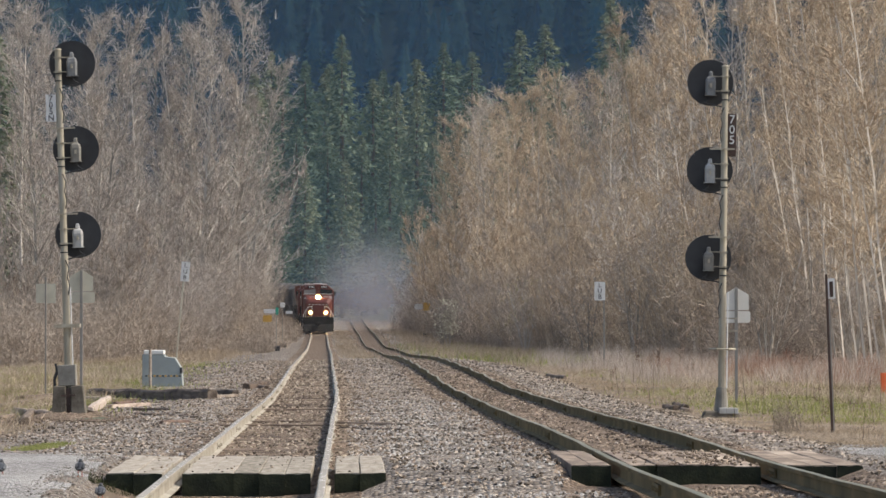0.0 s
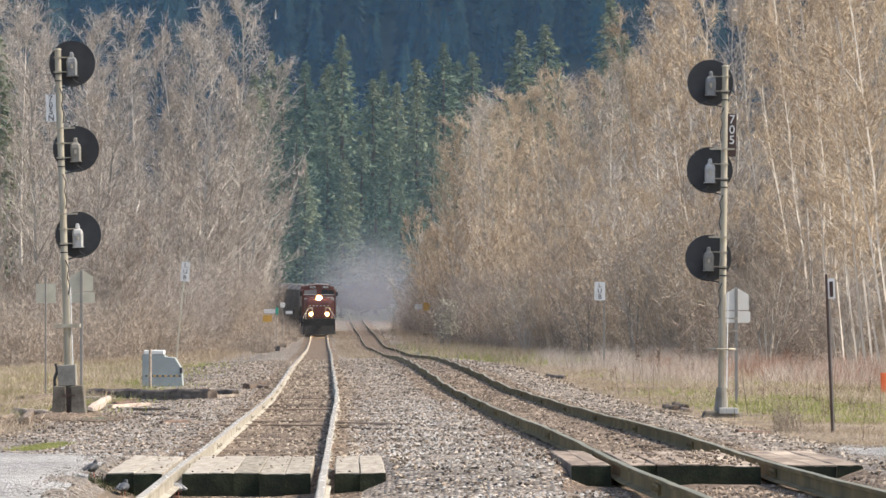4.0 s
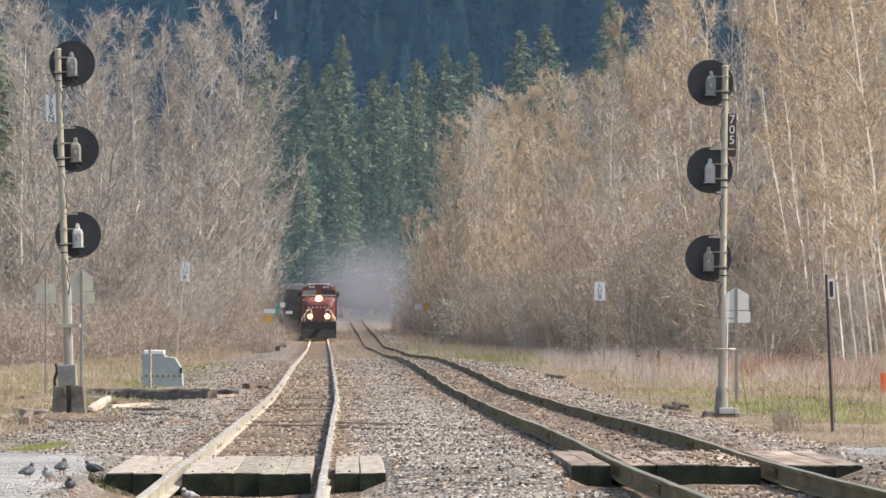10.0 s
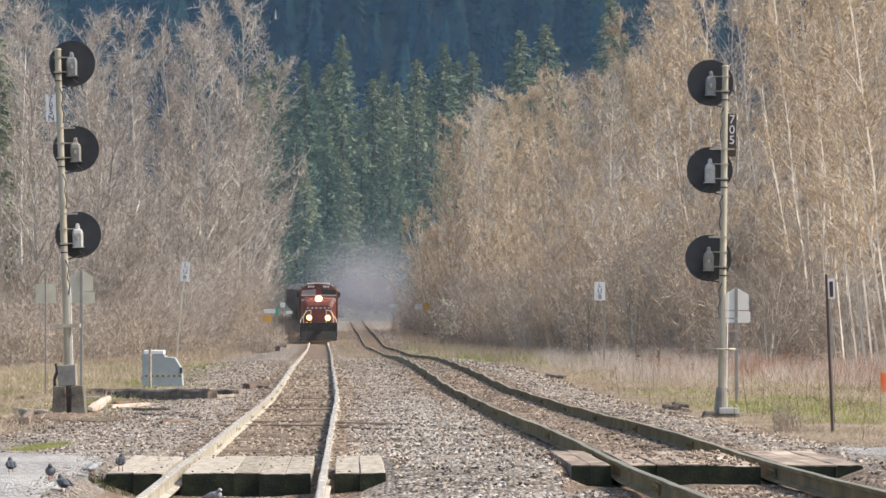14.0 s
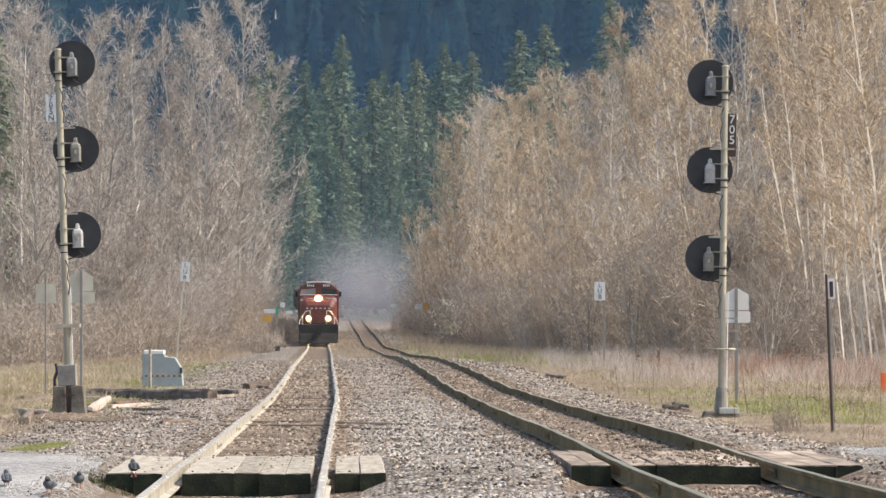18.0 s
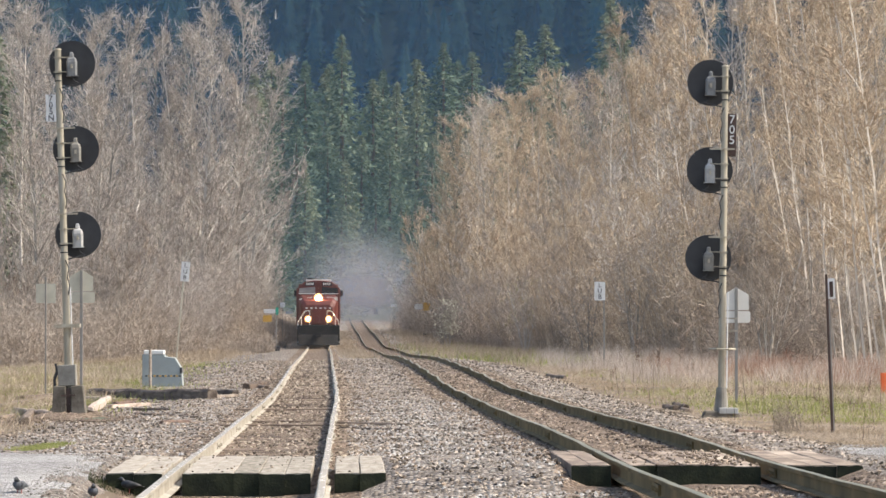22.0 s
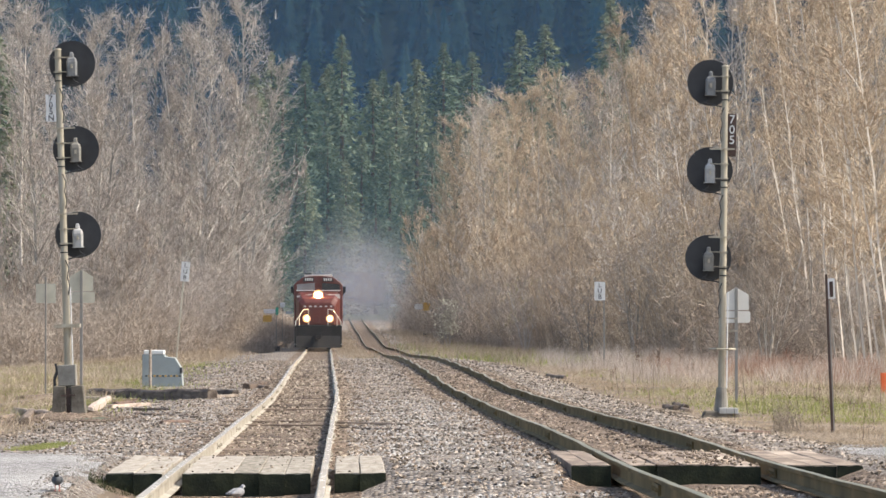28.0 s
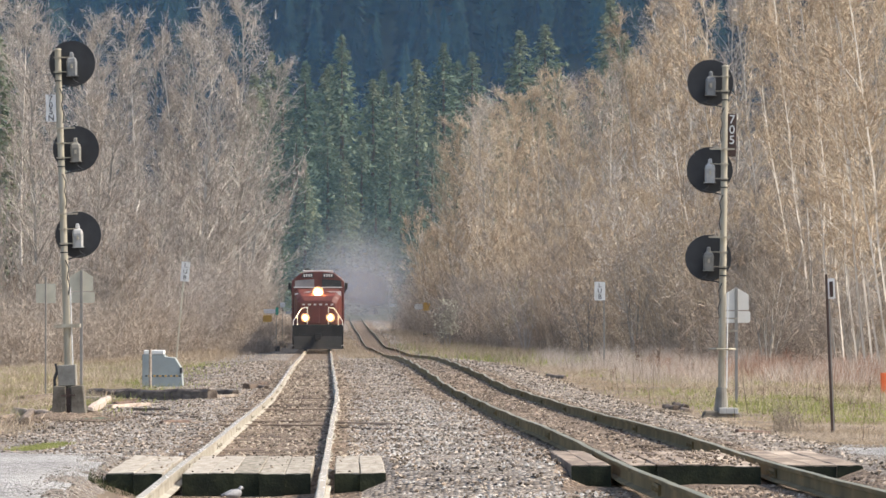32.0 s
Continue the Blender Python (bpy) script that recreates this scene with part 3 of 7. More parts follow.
# ---- signals ----
def signal_head(parent, x, z, r, side, finish):
    """A round black background with a bottle-shaped lamp case at its middle, seen from behind."""
    ring = [(x + r * math.cos(a), z + r * math.sin(a)) for a in (2 * math.pi * i / 40 for i in range(40))]
    disc = part("background_disc", Shape().slab(ring, 0.20, 0.215), M_BLACK, parent, "round black background plate")
    rim = Shape()
    for i in range(40):
        a, b = ring[i], ring[(i + 1) % 40]
        rim.rod((a[0], 0.208, a[1]), (b[0], 0.208, b[1]), 0.012, n=5, caps=False)
    part("rim", rim, M_BLACK, disc)
    c = x
    case = Shape()
    rings = []
    for zz, hw, dp in ((-0.25, 0.098, 0.09), (0.02, 0.104, 0.10), (0.085, 0.09, 0.085), (0.125, 0.045, 0.045), (0.20, 0.036, 0.036), (0.225, 0.02, 0.02)):
        rings.append([(c + hw * a, 0.09 + dp * b, z + zz) for a, b in ((-1, -0.7), (-0.7, -1), (0.7, -1), (1, -0.7), (1, 0.7), (0.7, 1), (-0.7, 1), (-1, 0.7))])
    case.loft(rings)
    case.box(c - 0.115, c + 0.115, -0.02, 0.20, z - 0.262, z - 0.246)
    cs = part("lamp_case", case, finish, parent, "grey bottle-shaped lamp case", smooth=False)
    part("latch", Shape().box(c - 0.02, c + 0.02, -0.035, -0.005, z - 0.1, z - 0.02), M_MAST, cs)
    cable = Shape()
    pts = [(c, 0.06, z - 0.26), (c + side * 0.05, 0.03, z - 0.36), (c + side * 0.14, 0.0, z - 0.41), (0.0, 0.0, z - 0.5)]
    for a, b in zip(pts, pts[1:]):
        cable.rod(a, b, 0.014, n=5)
    part("cable", cable, M_BLACK, parent)
    for dz in (-0.36, -0.22):
        part("clamp_band", Shape().rod((0, 0, z + dz), (0, 0, z + dz + 0.022), 0.082, n=14).box(-0.02, 0.02, -0.105, -0.07, z + dz, z + dz + 0.022), M_BLACK, parent)
    drop = Shape()
    way = [(side * 0.02, -0.08, z - 0.5), (side * 0.085, -0.07, z - 0.66), (side * 0.05, -0.09, z - 0.84), (side * 0.09, -0.06, z - 1.02), (side * 0.06, -0.07, z - 1.2)]
    for a, b in zip(way, way[1:]):
        drop.rod(a, b, 0.011, n=5)
    part("hanging_cable", drop, M_BLACK, parent)
    for dz in (-0.17, 0.12):
        arm = Shape()
        arm.box(min(0, c), max(0, c), 0.03, 0.07, z + dz - 0.010, z + dz + 0.010)
        arm.box(-0.088, 0.088, -0.088, 0.03, z + dz - 0.010, z + dz + 0.010)
        part("mounting_arm", arm, M_MAST, parent)


def build_signal(px, py, d, lean, top, heads, label, side):
    s = FOCAL / d
    x, _, z = at_depth(px, py, d)
    z = float(land(x, d)) - 0.02
    g = 572 + (EYE_Z - z) * s
    t = thing("railway_signal", pose(x, d, z, 0, lean, 0), label, "signal", "the two signals")
    h = (g - top) / s
    mast = Shape().rod((0, 0, 0.35), (0, 0, h * 0.5), 0.074, 0.070, 14).rod((0, 0, h * 0.5), (0, 0, h), 0.070, 0.063, 14)
    mast.rod((0, 0, h), (0, 0, h + 0.03), 0.085, 0.06, 14)
    part("mast", mast, M_MAST, t, "tall tapered weathered metal mast", smooth=False)
    part("conduit", Shape().rod((0.10, -0.06, 0.6), (0.10, -0.06, h * 0.36), 0.014, n=6), M_WHITE, t, "pale conduit along the mast")
    for hx, hy, finish in heads:
        zz = (g - hy) / s
        xx = (hx - px) / s - math.sin(radians(lean)) * zz
        signal_head(t, xx, zz, 0.452, side, finish)
        st = Shape().box(-0.16 if side > 0 else -0.3, 0.3 if side > 0 else 0.2, -0.13, -0.09, zz + 0.40, zz + 0.43)
        if hy > 200:
            part("step_bracket", st, M_MAST, t)
    return t, g, s, h


sig_a, g, s, h = build_signal(124, 725, 101.0, -1.95, 88, [(126, 112, M_CASE), (133, 264, M_BOX), (137, 416, M_PALECASE)],
                             "three-headed railway signal mast with white number plate, from behind", 1)
base = Shape()
for sx in (-1, 1):
    base.loft([[(sx * 0.20 - 0.16, -0.28, -0.05), (sx * 0.20 + 0.16, -0.28, -0.05), (sx * 0.20 + 0.16, 0.28, -0.05), (sx * 0.20 - 0.16, 0.28, -0.05)],
               [(sx * 0.17 - 0.12, -0.22, 0.71), (sx * 0.17 + 0.12, -0.22, 0.71), (sx * 0.17 + 0.12, 0.22, 0.71), (sx * 0.17 - 0.12, 0.22, 0.71)]])
part("concrete_foot", base, M_CONC, sig_a, "two-legged weathered concrete foot", bevel=0.015)
part("junction_box", Shape().box(-0.20, 0.16, -0.16, 0.16, 0.71, 1.13), M_BOX, sig_a, "grey metal junction box", bevel=0.012)
part("foot_ladder", Shape().box(-0.05, 0.05, -0.2, -0.16, 0.1, 0.66).box(-0.14, 0.14, -0.24, -0.2, 0.32, 0.36).box(-0.14, 0.14, -0.24, -0.2, 0.5, 0.54), M_BROWN, sig_a)
part("hose", Shape().rod((-0.27, -0.1, 0.62), (-0.27, -0.12, 0.86), 0.03, n=6).rod((-0.27, -0.12, 0.86), (-0.21, -0.12, 1.0), 0.035, n=6).rod((-0.21, -0.12, 1.0), (-0.24, -0.1, 1.16), 0.03, n=6), M_BLACK, sig_a, "black bent cable hose")
part("platform", Shape().box(-0.24, 0.27, -0.18, 0.18, (g - 580) / s, (g - 574) / s), M_MAST, sig_a, "narrow metal step platform")
zc = (g - 191) / s
xc = (90 - 124) / s + math.sin(radians(1.95)) * zc
pl = part("number_plate", Shape().box(xc - 0.10, xc + 0.10, -0.03, -0.015, zc - 0.27, zc + 0.27), M_WHITE, sig_a, "white upright number plate", bevel=0.004)
for i, ch in enumerate("705N"):
    letters(ch, 0.17, M_INK, pl, pose(xc, -0.034, zc + 0.19 - i * 0.13, 90, 0, 0))
for dz in (0.22, -0.26):
    part("plate_clamp", Shape().box(xc - 0.02, 0.10, -0.014, 0.0, zc + dz, zc + dz + 0.03), M_MAST, sig_a)

sig_b, g, s, h = build_signal(1276, 735, 101.0, 0.75, 118, [(1258.5, 146, M_CASE), (1257, 301, M_PALECASE), (1254.5, 457, M_BOX)],
                             "three-headed railway signal mast with dark number plate, from behind", -1)
part("concrete_foot", Shape().loft([[(-0.44, -0.34, -0.12), (0.46, -0.34, -0.12), (0.46, 0.3, -0.12), (-0.44, 0.3, -0.12)], [(-0.34, -0.26, 0.15), (0.36, -0.26, 0.15), (0.36, 0.26, 0.15), (-0.34, 0.26, 0.15)]]), M_CONC, sig_b, "low weathered concrete foot", bevel=0.03)
part("mast_flange", Shape().rod((0, 0, 0.14), (0, 0, 0.62), 0.15, 0.10, 14), M_BOX, sig_b, "flared stained mast foot")
part("junction_box", Shape().box(-0.06, 0.32, -0.34, -0.05, 0.1, 0.22), M_PALECASE, sig_b, "pale low junction box", bevel=0.01)
ring = Shape()
zr = (g - 618) / s
for i in range(8):
    a, b = (radians(22.5 + 45 * j) for j in (i, i + 1))
    ring.rod((0.28 * math.cos(a), 0.28 * math.sin(a), zr), (0.28 * math.cos(b), 0.28 * math.sin(b), zr), 0.022, n=6)
ring.box(-0.27, 0.27, -0.02, 0.02, zr - 0.02, zr + 0.02)
part("guard_ring", ring, M_MAST, sig_b, "eight-sided metal guard ring")
for zz in (1.75, 2.0):
    part("step_bracket", Shape().box(0.05, 0.3, -0.03, 0.0, zz - 0.015, zz + 0.015), M_MAST, sig_b)
zc = (g - 239.5) / s
xc = (1295.5 - 1276) / s - math.sin(radians(0.75)) * zc
pl = part("number_plate", Shape().box(xc - 0.085, xc + 0.085, -0.03, -0.015, zc - 0.425, zc + 0.425), M_BROWN, sig_b, "dark brown upright number plate", bevel=0.004)
for i, ch in enumerate("705"):
    letters(ch, 0.24, M_WHITE, pl, pose(xc, -0.034, zc + 0.31 - i * 0.205, 90, 0, 0))


# ---- roadside signs ----
def post_to(px, py, d, h, lean, name, label, category, r=0.03, mat_=None, group=""):
    x, _, _ = at_depth(px, py, d)
    z = float(land(x, d)) - 0.05
    t = thing(name, pose(x, d, z, 0, lean, 0), label, category, group)
    part("post", Shape().box(-r, r, -r * 0.7, r * 0.7, 0, h), mat_ or M_GALV, t, bevel=0.004)
    return t, z


def plate_outline(w, h, corner, n=4):
    pts = []
    for cx, cy, a0 in ((w / 2 - corner, h / 2 - corner, 0), (-w / 2 + corner, h / 2 - corner, 90), (-w / 2 + corner, -h / 2 + corner, 180), (w / 2 - corner, -h / 2 + corner, 270)):
        pts += [(cx + corner * math.cos(radians(a0 + 90 * i / n)), cy + corner * math.sin(radians(a0 + 90 * i / n))) for i in range(n + 1)]
    return pts


def build_backsign(px, d, top, label, face):
    k = FOCAL / d
    x = (px - 784) * d / FOCAL
    z = float(land(x, d))
    h = EYE_Z + (572 - top) / k - z
    t, z = post_to(px, 700, d, h - 0.02, 0, "warning_sign", label, "sign", 0.035, group="signs seen from behind")
    part("pointed_plate", Shape().slab([(-0.29, h - 0.53), (0.29, h - 0.53), (0.29, h - 0.17), (0.0, h), (-0.29, h - 0.17)], 0.03, 0.038), face, t, "pentagon plate, bare metal back")
    part("lower_plate", Shape().slab([(a, h - 0.69 + b) for a, b in plate_outline(0.66, 0.27, 0.05)], 0.03, 0.038), face, t, "rounded oblong plate, bare metal back")
    return t


build_backsign(1303, 118.0, 505, "grey sign backs, pentagon and oblong, on a grassland post", M_SIGNBACK)
build_backsign(144, 126.0, 474, "grey sign backs, pentagon and oblong, beside a signal", M_DULLBACK)
t, z = post_to(81, 640, 130.0, 3.15, 0, "square_sign", "small square sign seen from behind on a thin post", "sign", 0.02)
part("plate", Shape().slab([(-0.25, 2.48), (0.25, 2.48), (0.25, 2.98), (-0.25, 2.98)], 0.03, 0.038), M_DULLBACK, t)
t, z = post_to(1069, 650, 190.0, 3.2, 0.0, "lubricator_sign", "white upright sign lettered LUB on a thin post in dry grass", "sign", 0.03, group="lubricator signs")
h = EYE_Z + (572 - 499) * 190 / FOCAL - z
part("plate", Shape().box(-0.36, 0.04, -0.04, -0.03, h - 0.70, h), M_WHITE, t, "white plate with three black letters")
for i, ch in enumerate("LUB"):
    letters(ch, 0.25, M_INK, t, pose(-0.16, -0.044, h - 0.13 - i * 0.22, 90, 0, 0))
t, z = post_to(311, 628, 225.0, 4.2, 5.2, "lubricator_sign", "white upright sign lettered LUB on a leaning post", "sign", 0.04, M_DULLBACK, "lubricator signs")
h = (EYE_Z + (572 - 463) * 225 / FOCAL - z)
part("plate", Shape().box(-0.15, 0.23, -0.04, -0.03, h - 0.86, h), M_WHITE, t, "white plate with three black letters")
for i, ch in enumerate("LUB"):
    letters(ch, 0.28, M_INK, t, pose(0.04, -0.044, h - 0.16 - i * 0.27, 90, 0, 0))
t, z = post_to(1473, 765, 82.0, 2.62, -2.2, "trackside_post", "thin dark post with a second post and narrow white plate", "post", 0.02, M_BROWN)
part("rear_post", Shape().box(0.03, 0.06, 0.25, 0.29, 0.0, 2.55), M_GALV, t)
part("plate", Shape().box(0.02, 0.15, 0.20, 0.23, 2.22, 2.55), M_WHITE, t, "narrow white plate")
part("plate_mark", Shape().box(0.06, 0.12, 0.19, 0.2, 2.25, 2.5), M_BROWN, t)
t, z = post_to(1563, 712, 140.0, 0.66, 0, "marker_stake", "bright orange marker stake in green grass", "stake", 0.075, M_ORANGE)


# ---- cabinet and timbers beside the signal ----
def build_cabinet():
    x, d, z = spot(289, 685)
    k = FOCAL / d
    t = thing("equipment_cabinet", pose(x, d, z), "pale grey metal equipment cabinet with sloping end and hazard dashes", "cabinet")
    w, h = 72 / k, 66 / k
    ol = [(-w / 2, 0), (w / 2, 0), (w * 0.47, h * 0.48), (w * 0.30, h * 0.78), (w * 0.06, h * 0.81), (w * 0.04, h * 0.875), (-w / 2, h * 0.875)]
    part("body", Shape().slab(ol, -0.4, 0.4), M_CAB, t, bevel=0.012)
    # Lid coloured whiter than the body to carry its sunlit top
    part("lid", Shape().box(-w * 0.46, w * 0.035, -0.42, 0.42, h * 0.88, h * 0.985), M_WHITE, t, "lid whitened for its sunlit top", bevel=0.015)
    for i in range(13):
        q = w * (-0.42 + i * 0.068)
        part("hazard_dash", Shape().box(q, q + w * 0.05, -0.406, -0.401, h * 0.275, h * 0.315), M_YELLOW if i % 2 else M_INK, t)
    part("handle", Shape().box(w * 0.43, w * 0.43 + 0.075, -0.48, -0.38, h * 0.36, h * 0.53), M_BLACK, t, "black handle", bevel=0.02)
    xx, dd, zz = at_depth(266, 690, d - 3)
    zz = float(land(xx, dd))
    single("cabinet_post", Shape().rod((0, 0, -0.05), (0, 0, 1.2), 0.045, 0.04), M_OLDWOOD, "short weathered wooden post beside the cabinet", "post", pose(xx, dd, zz))


build_cabinet()


def timber(px0, py0, px1, py1, thick, label, material, name="old_timber", seed=1, lift=0.0):
    xa, da, za = spot(px0, py0)
    xb, db, zb = spot(px1, py1)
    a, b = Vector((xa, da, za)), Vector((xb, db, zb))
    L = (b - a).length
    r = random.Random(seed)
    rings = []
    for i in range(9):
        q = L * i / 8
        e = thick * 0.11
        j = [r.uniform(-e, e) for _ in range(6)]
        if i in (0, 8):
            q += r.uniform(-0.05, 0.05)
        rings.append([(q, -thick / 2 + j[0], -0.03), (q, thick / 2 + j[1], -0.03), (q, thick / 2 + j[1], thick * 0.6 + j[2]),
                      (q, thick * 0.28 + j[4], thick * 0.82 + j[2]), (q, -thick * 0.3 + j[5], thick * 0.82 + j[3]), (q, -thick / 2 + j[0], thick * 0.6 + j[3])])
    m = Matrix.Translation(a + Vector((0, 0, lift))) @ Vector((1, 0, 0)).rotation_difference(b - a).to_matrix().to_4x4()
    single(name, Shape().loft(rings), material, label, "timber", m, "discarded timbers", bevel=0.01)


timber(160, 703, 376, 707, 0.27, "long dark discarded timber lying on gravel", M_ROTTEN, seed=1)
timber(350, 699, 416, 701, 0.18, "short dark timber end on gravel", M_ROTTEN, seed=2)
timber(38, 712, 112, 708, 0.2, "dark discarded timber beside the signal foot", M_ROTTEN, seed=3)
timber(158, 736, 192, 714, 0.16, "broken pale board beside the signal foot", M_BOARD, seed=4, lift=0.06)
timber(150, 710, 196, 714, 0.13, "sun-bleached board lying across rubble", M_BOARD, seed=21, lift=0.03)
timber(191, 722, 217, 723, 0.07, "sun-bleached board end on gravel", M_BOARD, seed=26, lift=0.02)
timber(205, 722, 234, 719, 0.13, "rust-red board end on gravel", M_RUST, seed=27, lift=0.02)
timber(338, 751, 362, 750, 0.05, "thin dark lath on gravel", M_TIE, seed=28)
timber(234, 727, 300, 728, 0.05, "thin rust-brown lath on gravel", M_RUST, seed=22, lift=0.02)
timber(96, 738, 168, 745, 0.24, "dark rotten timber before the signal foot", M_ROTTEN, seed=23)
timber(30, 734, 92, 740, 0.17, "dark rotten timber in dry grass", M_OLDWOOD, seed=24)
timber(372, 706, 418, 703, 0.10, "short dark timber end on gravel", M_ROTTEN, seed=25)
timber(196, 714, 246, 711, 0.06, "rust-stained broken board on gravel", M_RUST, seed=5, lift=0.03)
timber(58, 726, 90, 720, 0.12, "pale weathered board before the signal foot", M_BOARD, seed=6)
timber(0, 742, 100, 728, 0.10, "grey weathered board lying in dry grass", M_OLDWOOD, seed=7)
timber(292, 738, 332, 738, 0.06, "thin rusty plank on gravel", M_RUST, seed=8)
timber(262, 727, 360, 730, 0.05, "thin grey lath on gravel", M_OLDWOOD, seed=9)
timber(449, 686, 472, 690, 0.13, "dark block of timber beside the rail", M_TIE, seed=10)
timber(602, 760, 712, 764, 0.05, "dark splintered lath between the tracks", M_TIE, seed=11)
timber(608, 720, 646, 719, 0.045, "short dark lath between the tracks", M_TIE, seed=12)
timber(44, 752, 56, 733, 0.16, "dark stub of timber in dry grass", M_ROTTEN, seed=13)
# Timber stubs added in place of the dark rocks beside the right signal
timber(1178, 724, 1196, 727, 0.13, "dark timber block standing in for a rock on ballast", M_TIE, seed=31)
timber(1196, 721, 1214, 726, 0.15, "dark timber block standing in for a rock on ballast", M_TIE, seed=32)
timber(196, 724, 262, 720, 0.09, "pink-grey split board on gravel", M_BOARD, seed=41, lift=0.02)
timber(0, 724, 98, 708, 0.15, "long grey-brown rotten timber beside the signal foot", M_ROTTEN, seed=50)
timber(240, 735, 348, 742, 0.08, "long dark lath on gravel", M_TIE, seed=42)
timber(286, 752, 334, 750, 0.09, "short rust-brown plank on gravel", M_RUST, seed=43)
timber(436, 690, 470, 684, 0.2, "dark block of timber beside the rail", M_TIE, seed=44)
timber(600, 752, 720, 756, 0.07, "long dark lath between the tracks", M_TIE, seed=49)
# One more stub in place of a dark rock
timber(1208, 728, 1222, 731, 0.10, "dark timber stub standing in for a rock on ballast", M_TIE, seed=14)


def rubble_heap(x, y, rx, ry, h, material, label, seed):
    r = random.Random(seed)
    rings = []
    for q, k in ((1.0, -0.06), (0.82, 0.45), (0.55, 0.85), (0.25, 1.0), (0.05, 1.0)):
        ring = []
        for i in range(22):
            a = 2 * math.pi * i / 22
            c = q * r.uniform(0.88, 1.1)
            ring.append((rx * c * math.cos(a), ry * c * math.sin(a), h * k * r.uniform(0.8, 1.12) if k > 0 else h * k))
        rings.append(ring)
    single("rubble_heap", Shape().loft(rings), material, label, "rubble", pose(x, y, float(land(x, y))), kind="stuff")


rubble_heap(-7.50, 101.0, 0.95, 1.5, 0.17, M_BROWNBED, "low heap of brown rubble round the signal foot", 3)
# Dark colour of this heap stands in for a shadowed hollow in the soil
rubble_heap(-6.95, 100.2, 0.6, 1.6, 0.09, M_FLOOR, "low heap coloured dark for the shadowed soil beside the signal foot", 4)


# ---- far switch targets ----
def build_target(px, py, d, colours, label):
    x, _, z1 = at_depth(px, py, d)
    z0 = float(land(x, d))
    t = thing("switch_stand", pose(x, d, z0), label, "switch stand")
    h = z1 - z0
    part("post", Shape().rod((0, 0, -0.1), (0, 0, h + 0.1), 0.03, n=8), M_GALV, t)
    part("base", Shape().box(-0.25, 0.25, -0.25, 0.25, -0.05, 0.35), M_BLACK, t, bevel=0.03)
    for name, dx, dz, w, hh, m in colours:
        part(name, Shape().slab([(dx + a, h + dz + b) for a, b in plate_outline(w, hh, min(w, hh) * 0.2)], -0.08, -0.06), m, t)
    return t


build_target(489, 551, 340.0, [("white_target", -0.45, 0.0, 0.78, 0.28, M_WHITE), ("green_target", 0.05, 0.0, 0.2, 0.5, M_GREEN), ("yellow_target", -0.6, -0.5, 0.6, 0.45, M_YELLOW)],
             "switch stand with white, green and yellow targets beside the track")
build_target(754, 543, 480.0, [("white_target", -0.7, 0.0, 0.75, 0.5, M_WHITE), ("yellow_target", 0.05, 0.0, 0.65, 0.75, M_YELLOW)],
             "switch stand with white and yellow targets at the wood's edge")


build_target(500, 540, 372.0, [("round_target", 0.0, 0.0, 0.36, 0.36, M_WHITE), ("white_target", 0.5, -0.55, 0.5, 0.2, M_WHITE)],
             "low post with small white round and oblong targets beside the track")
build_target(697, 541, 520.0, [("white_target", 0.0, 0.0, 0.6, 0.22, M_WHITE)], "low white trackside marker far down the line")


# ---- train ----
def wheelset(parent, y, label=""):
    w = part("wheelset", Shape().rod((-0.9, 0, 0), (0.9, 0, 0), 0.09, n=8), M_LBLACK, parent, at=pose(0, y, 0.53))
    for sx in (-1, 1):
        part("wheel", Shape().rod((sx * 0.69, 0, 0), (sx * 0.82, 0, 0), 0.53, 0.525, 24).rod((sx * 0.66, 0, 0), (sx * 0.69, 0, 0), 0.56, 0.56, 24).rod((sx * 0.82, 0, 0), (sx * 0.88, 0, 0), 0.16, n=10), M_LBLACK, w)
    return w


WHEELS = []


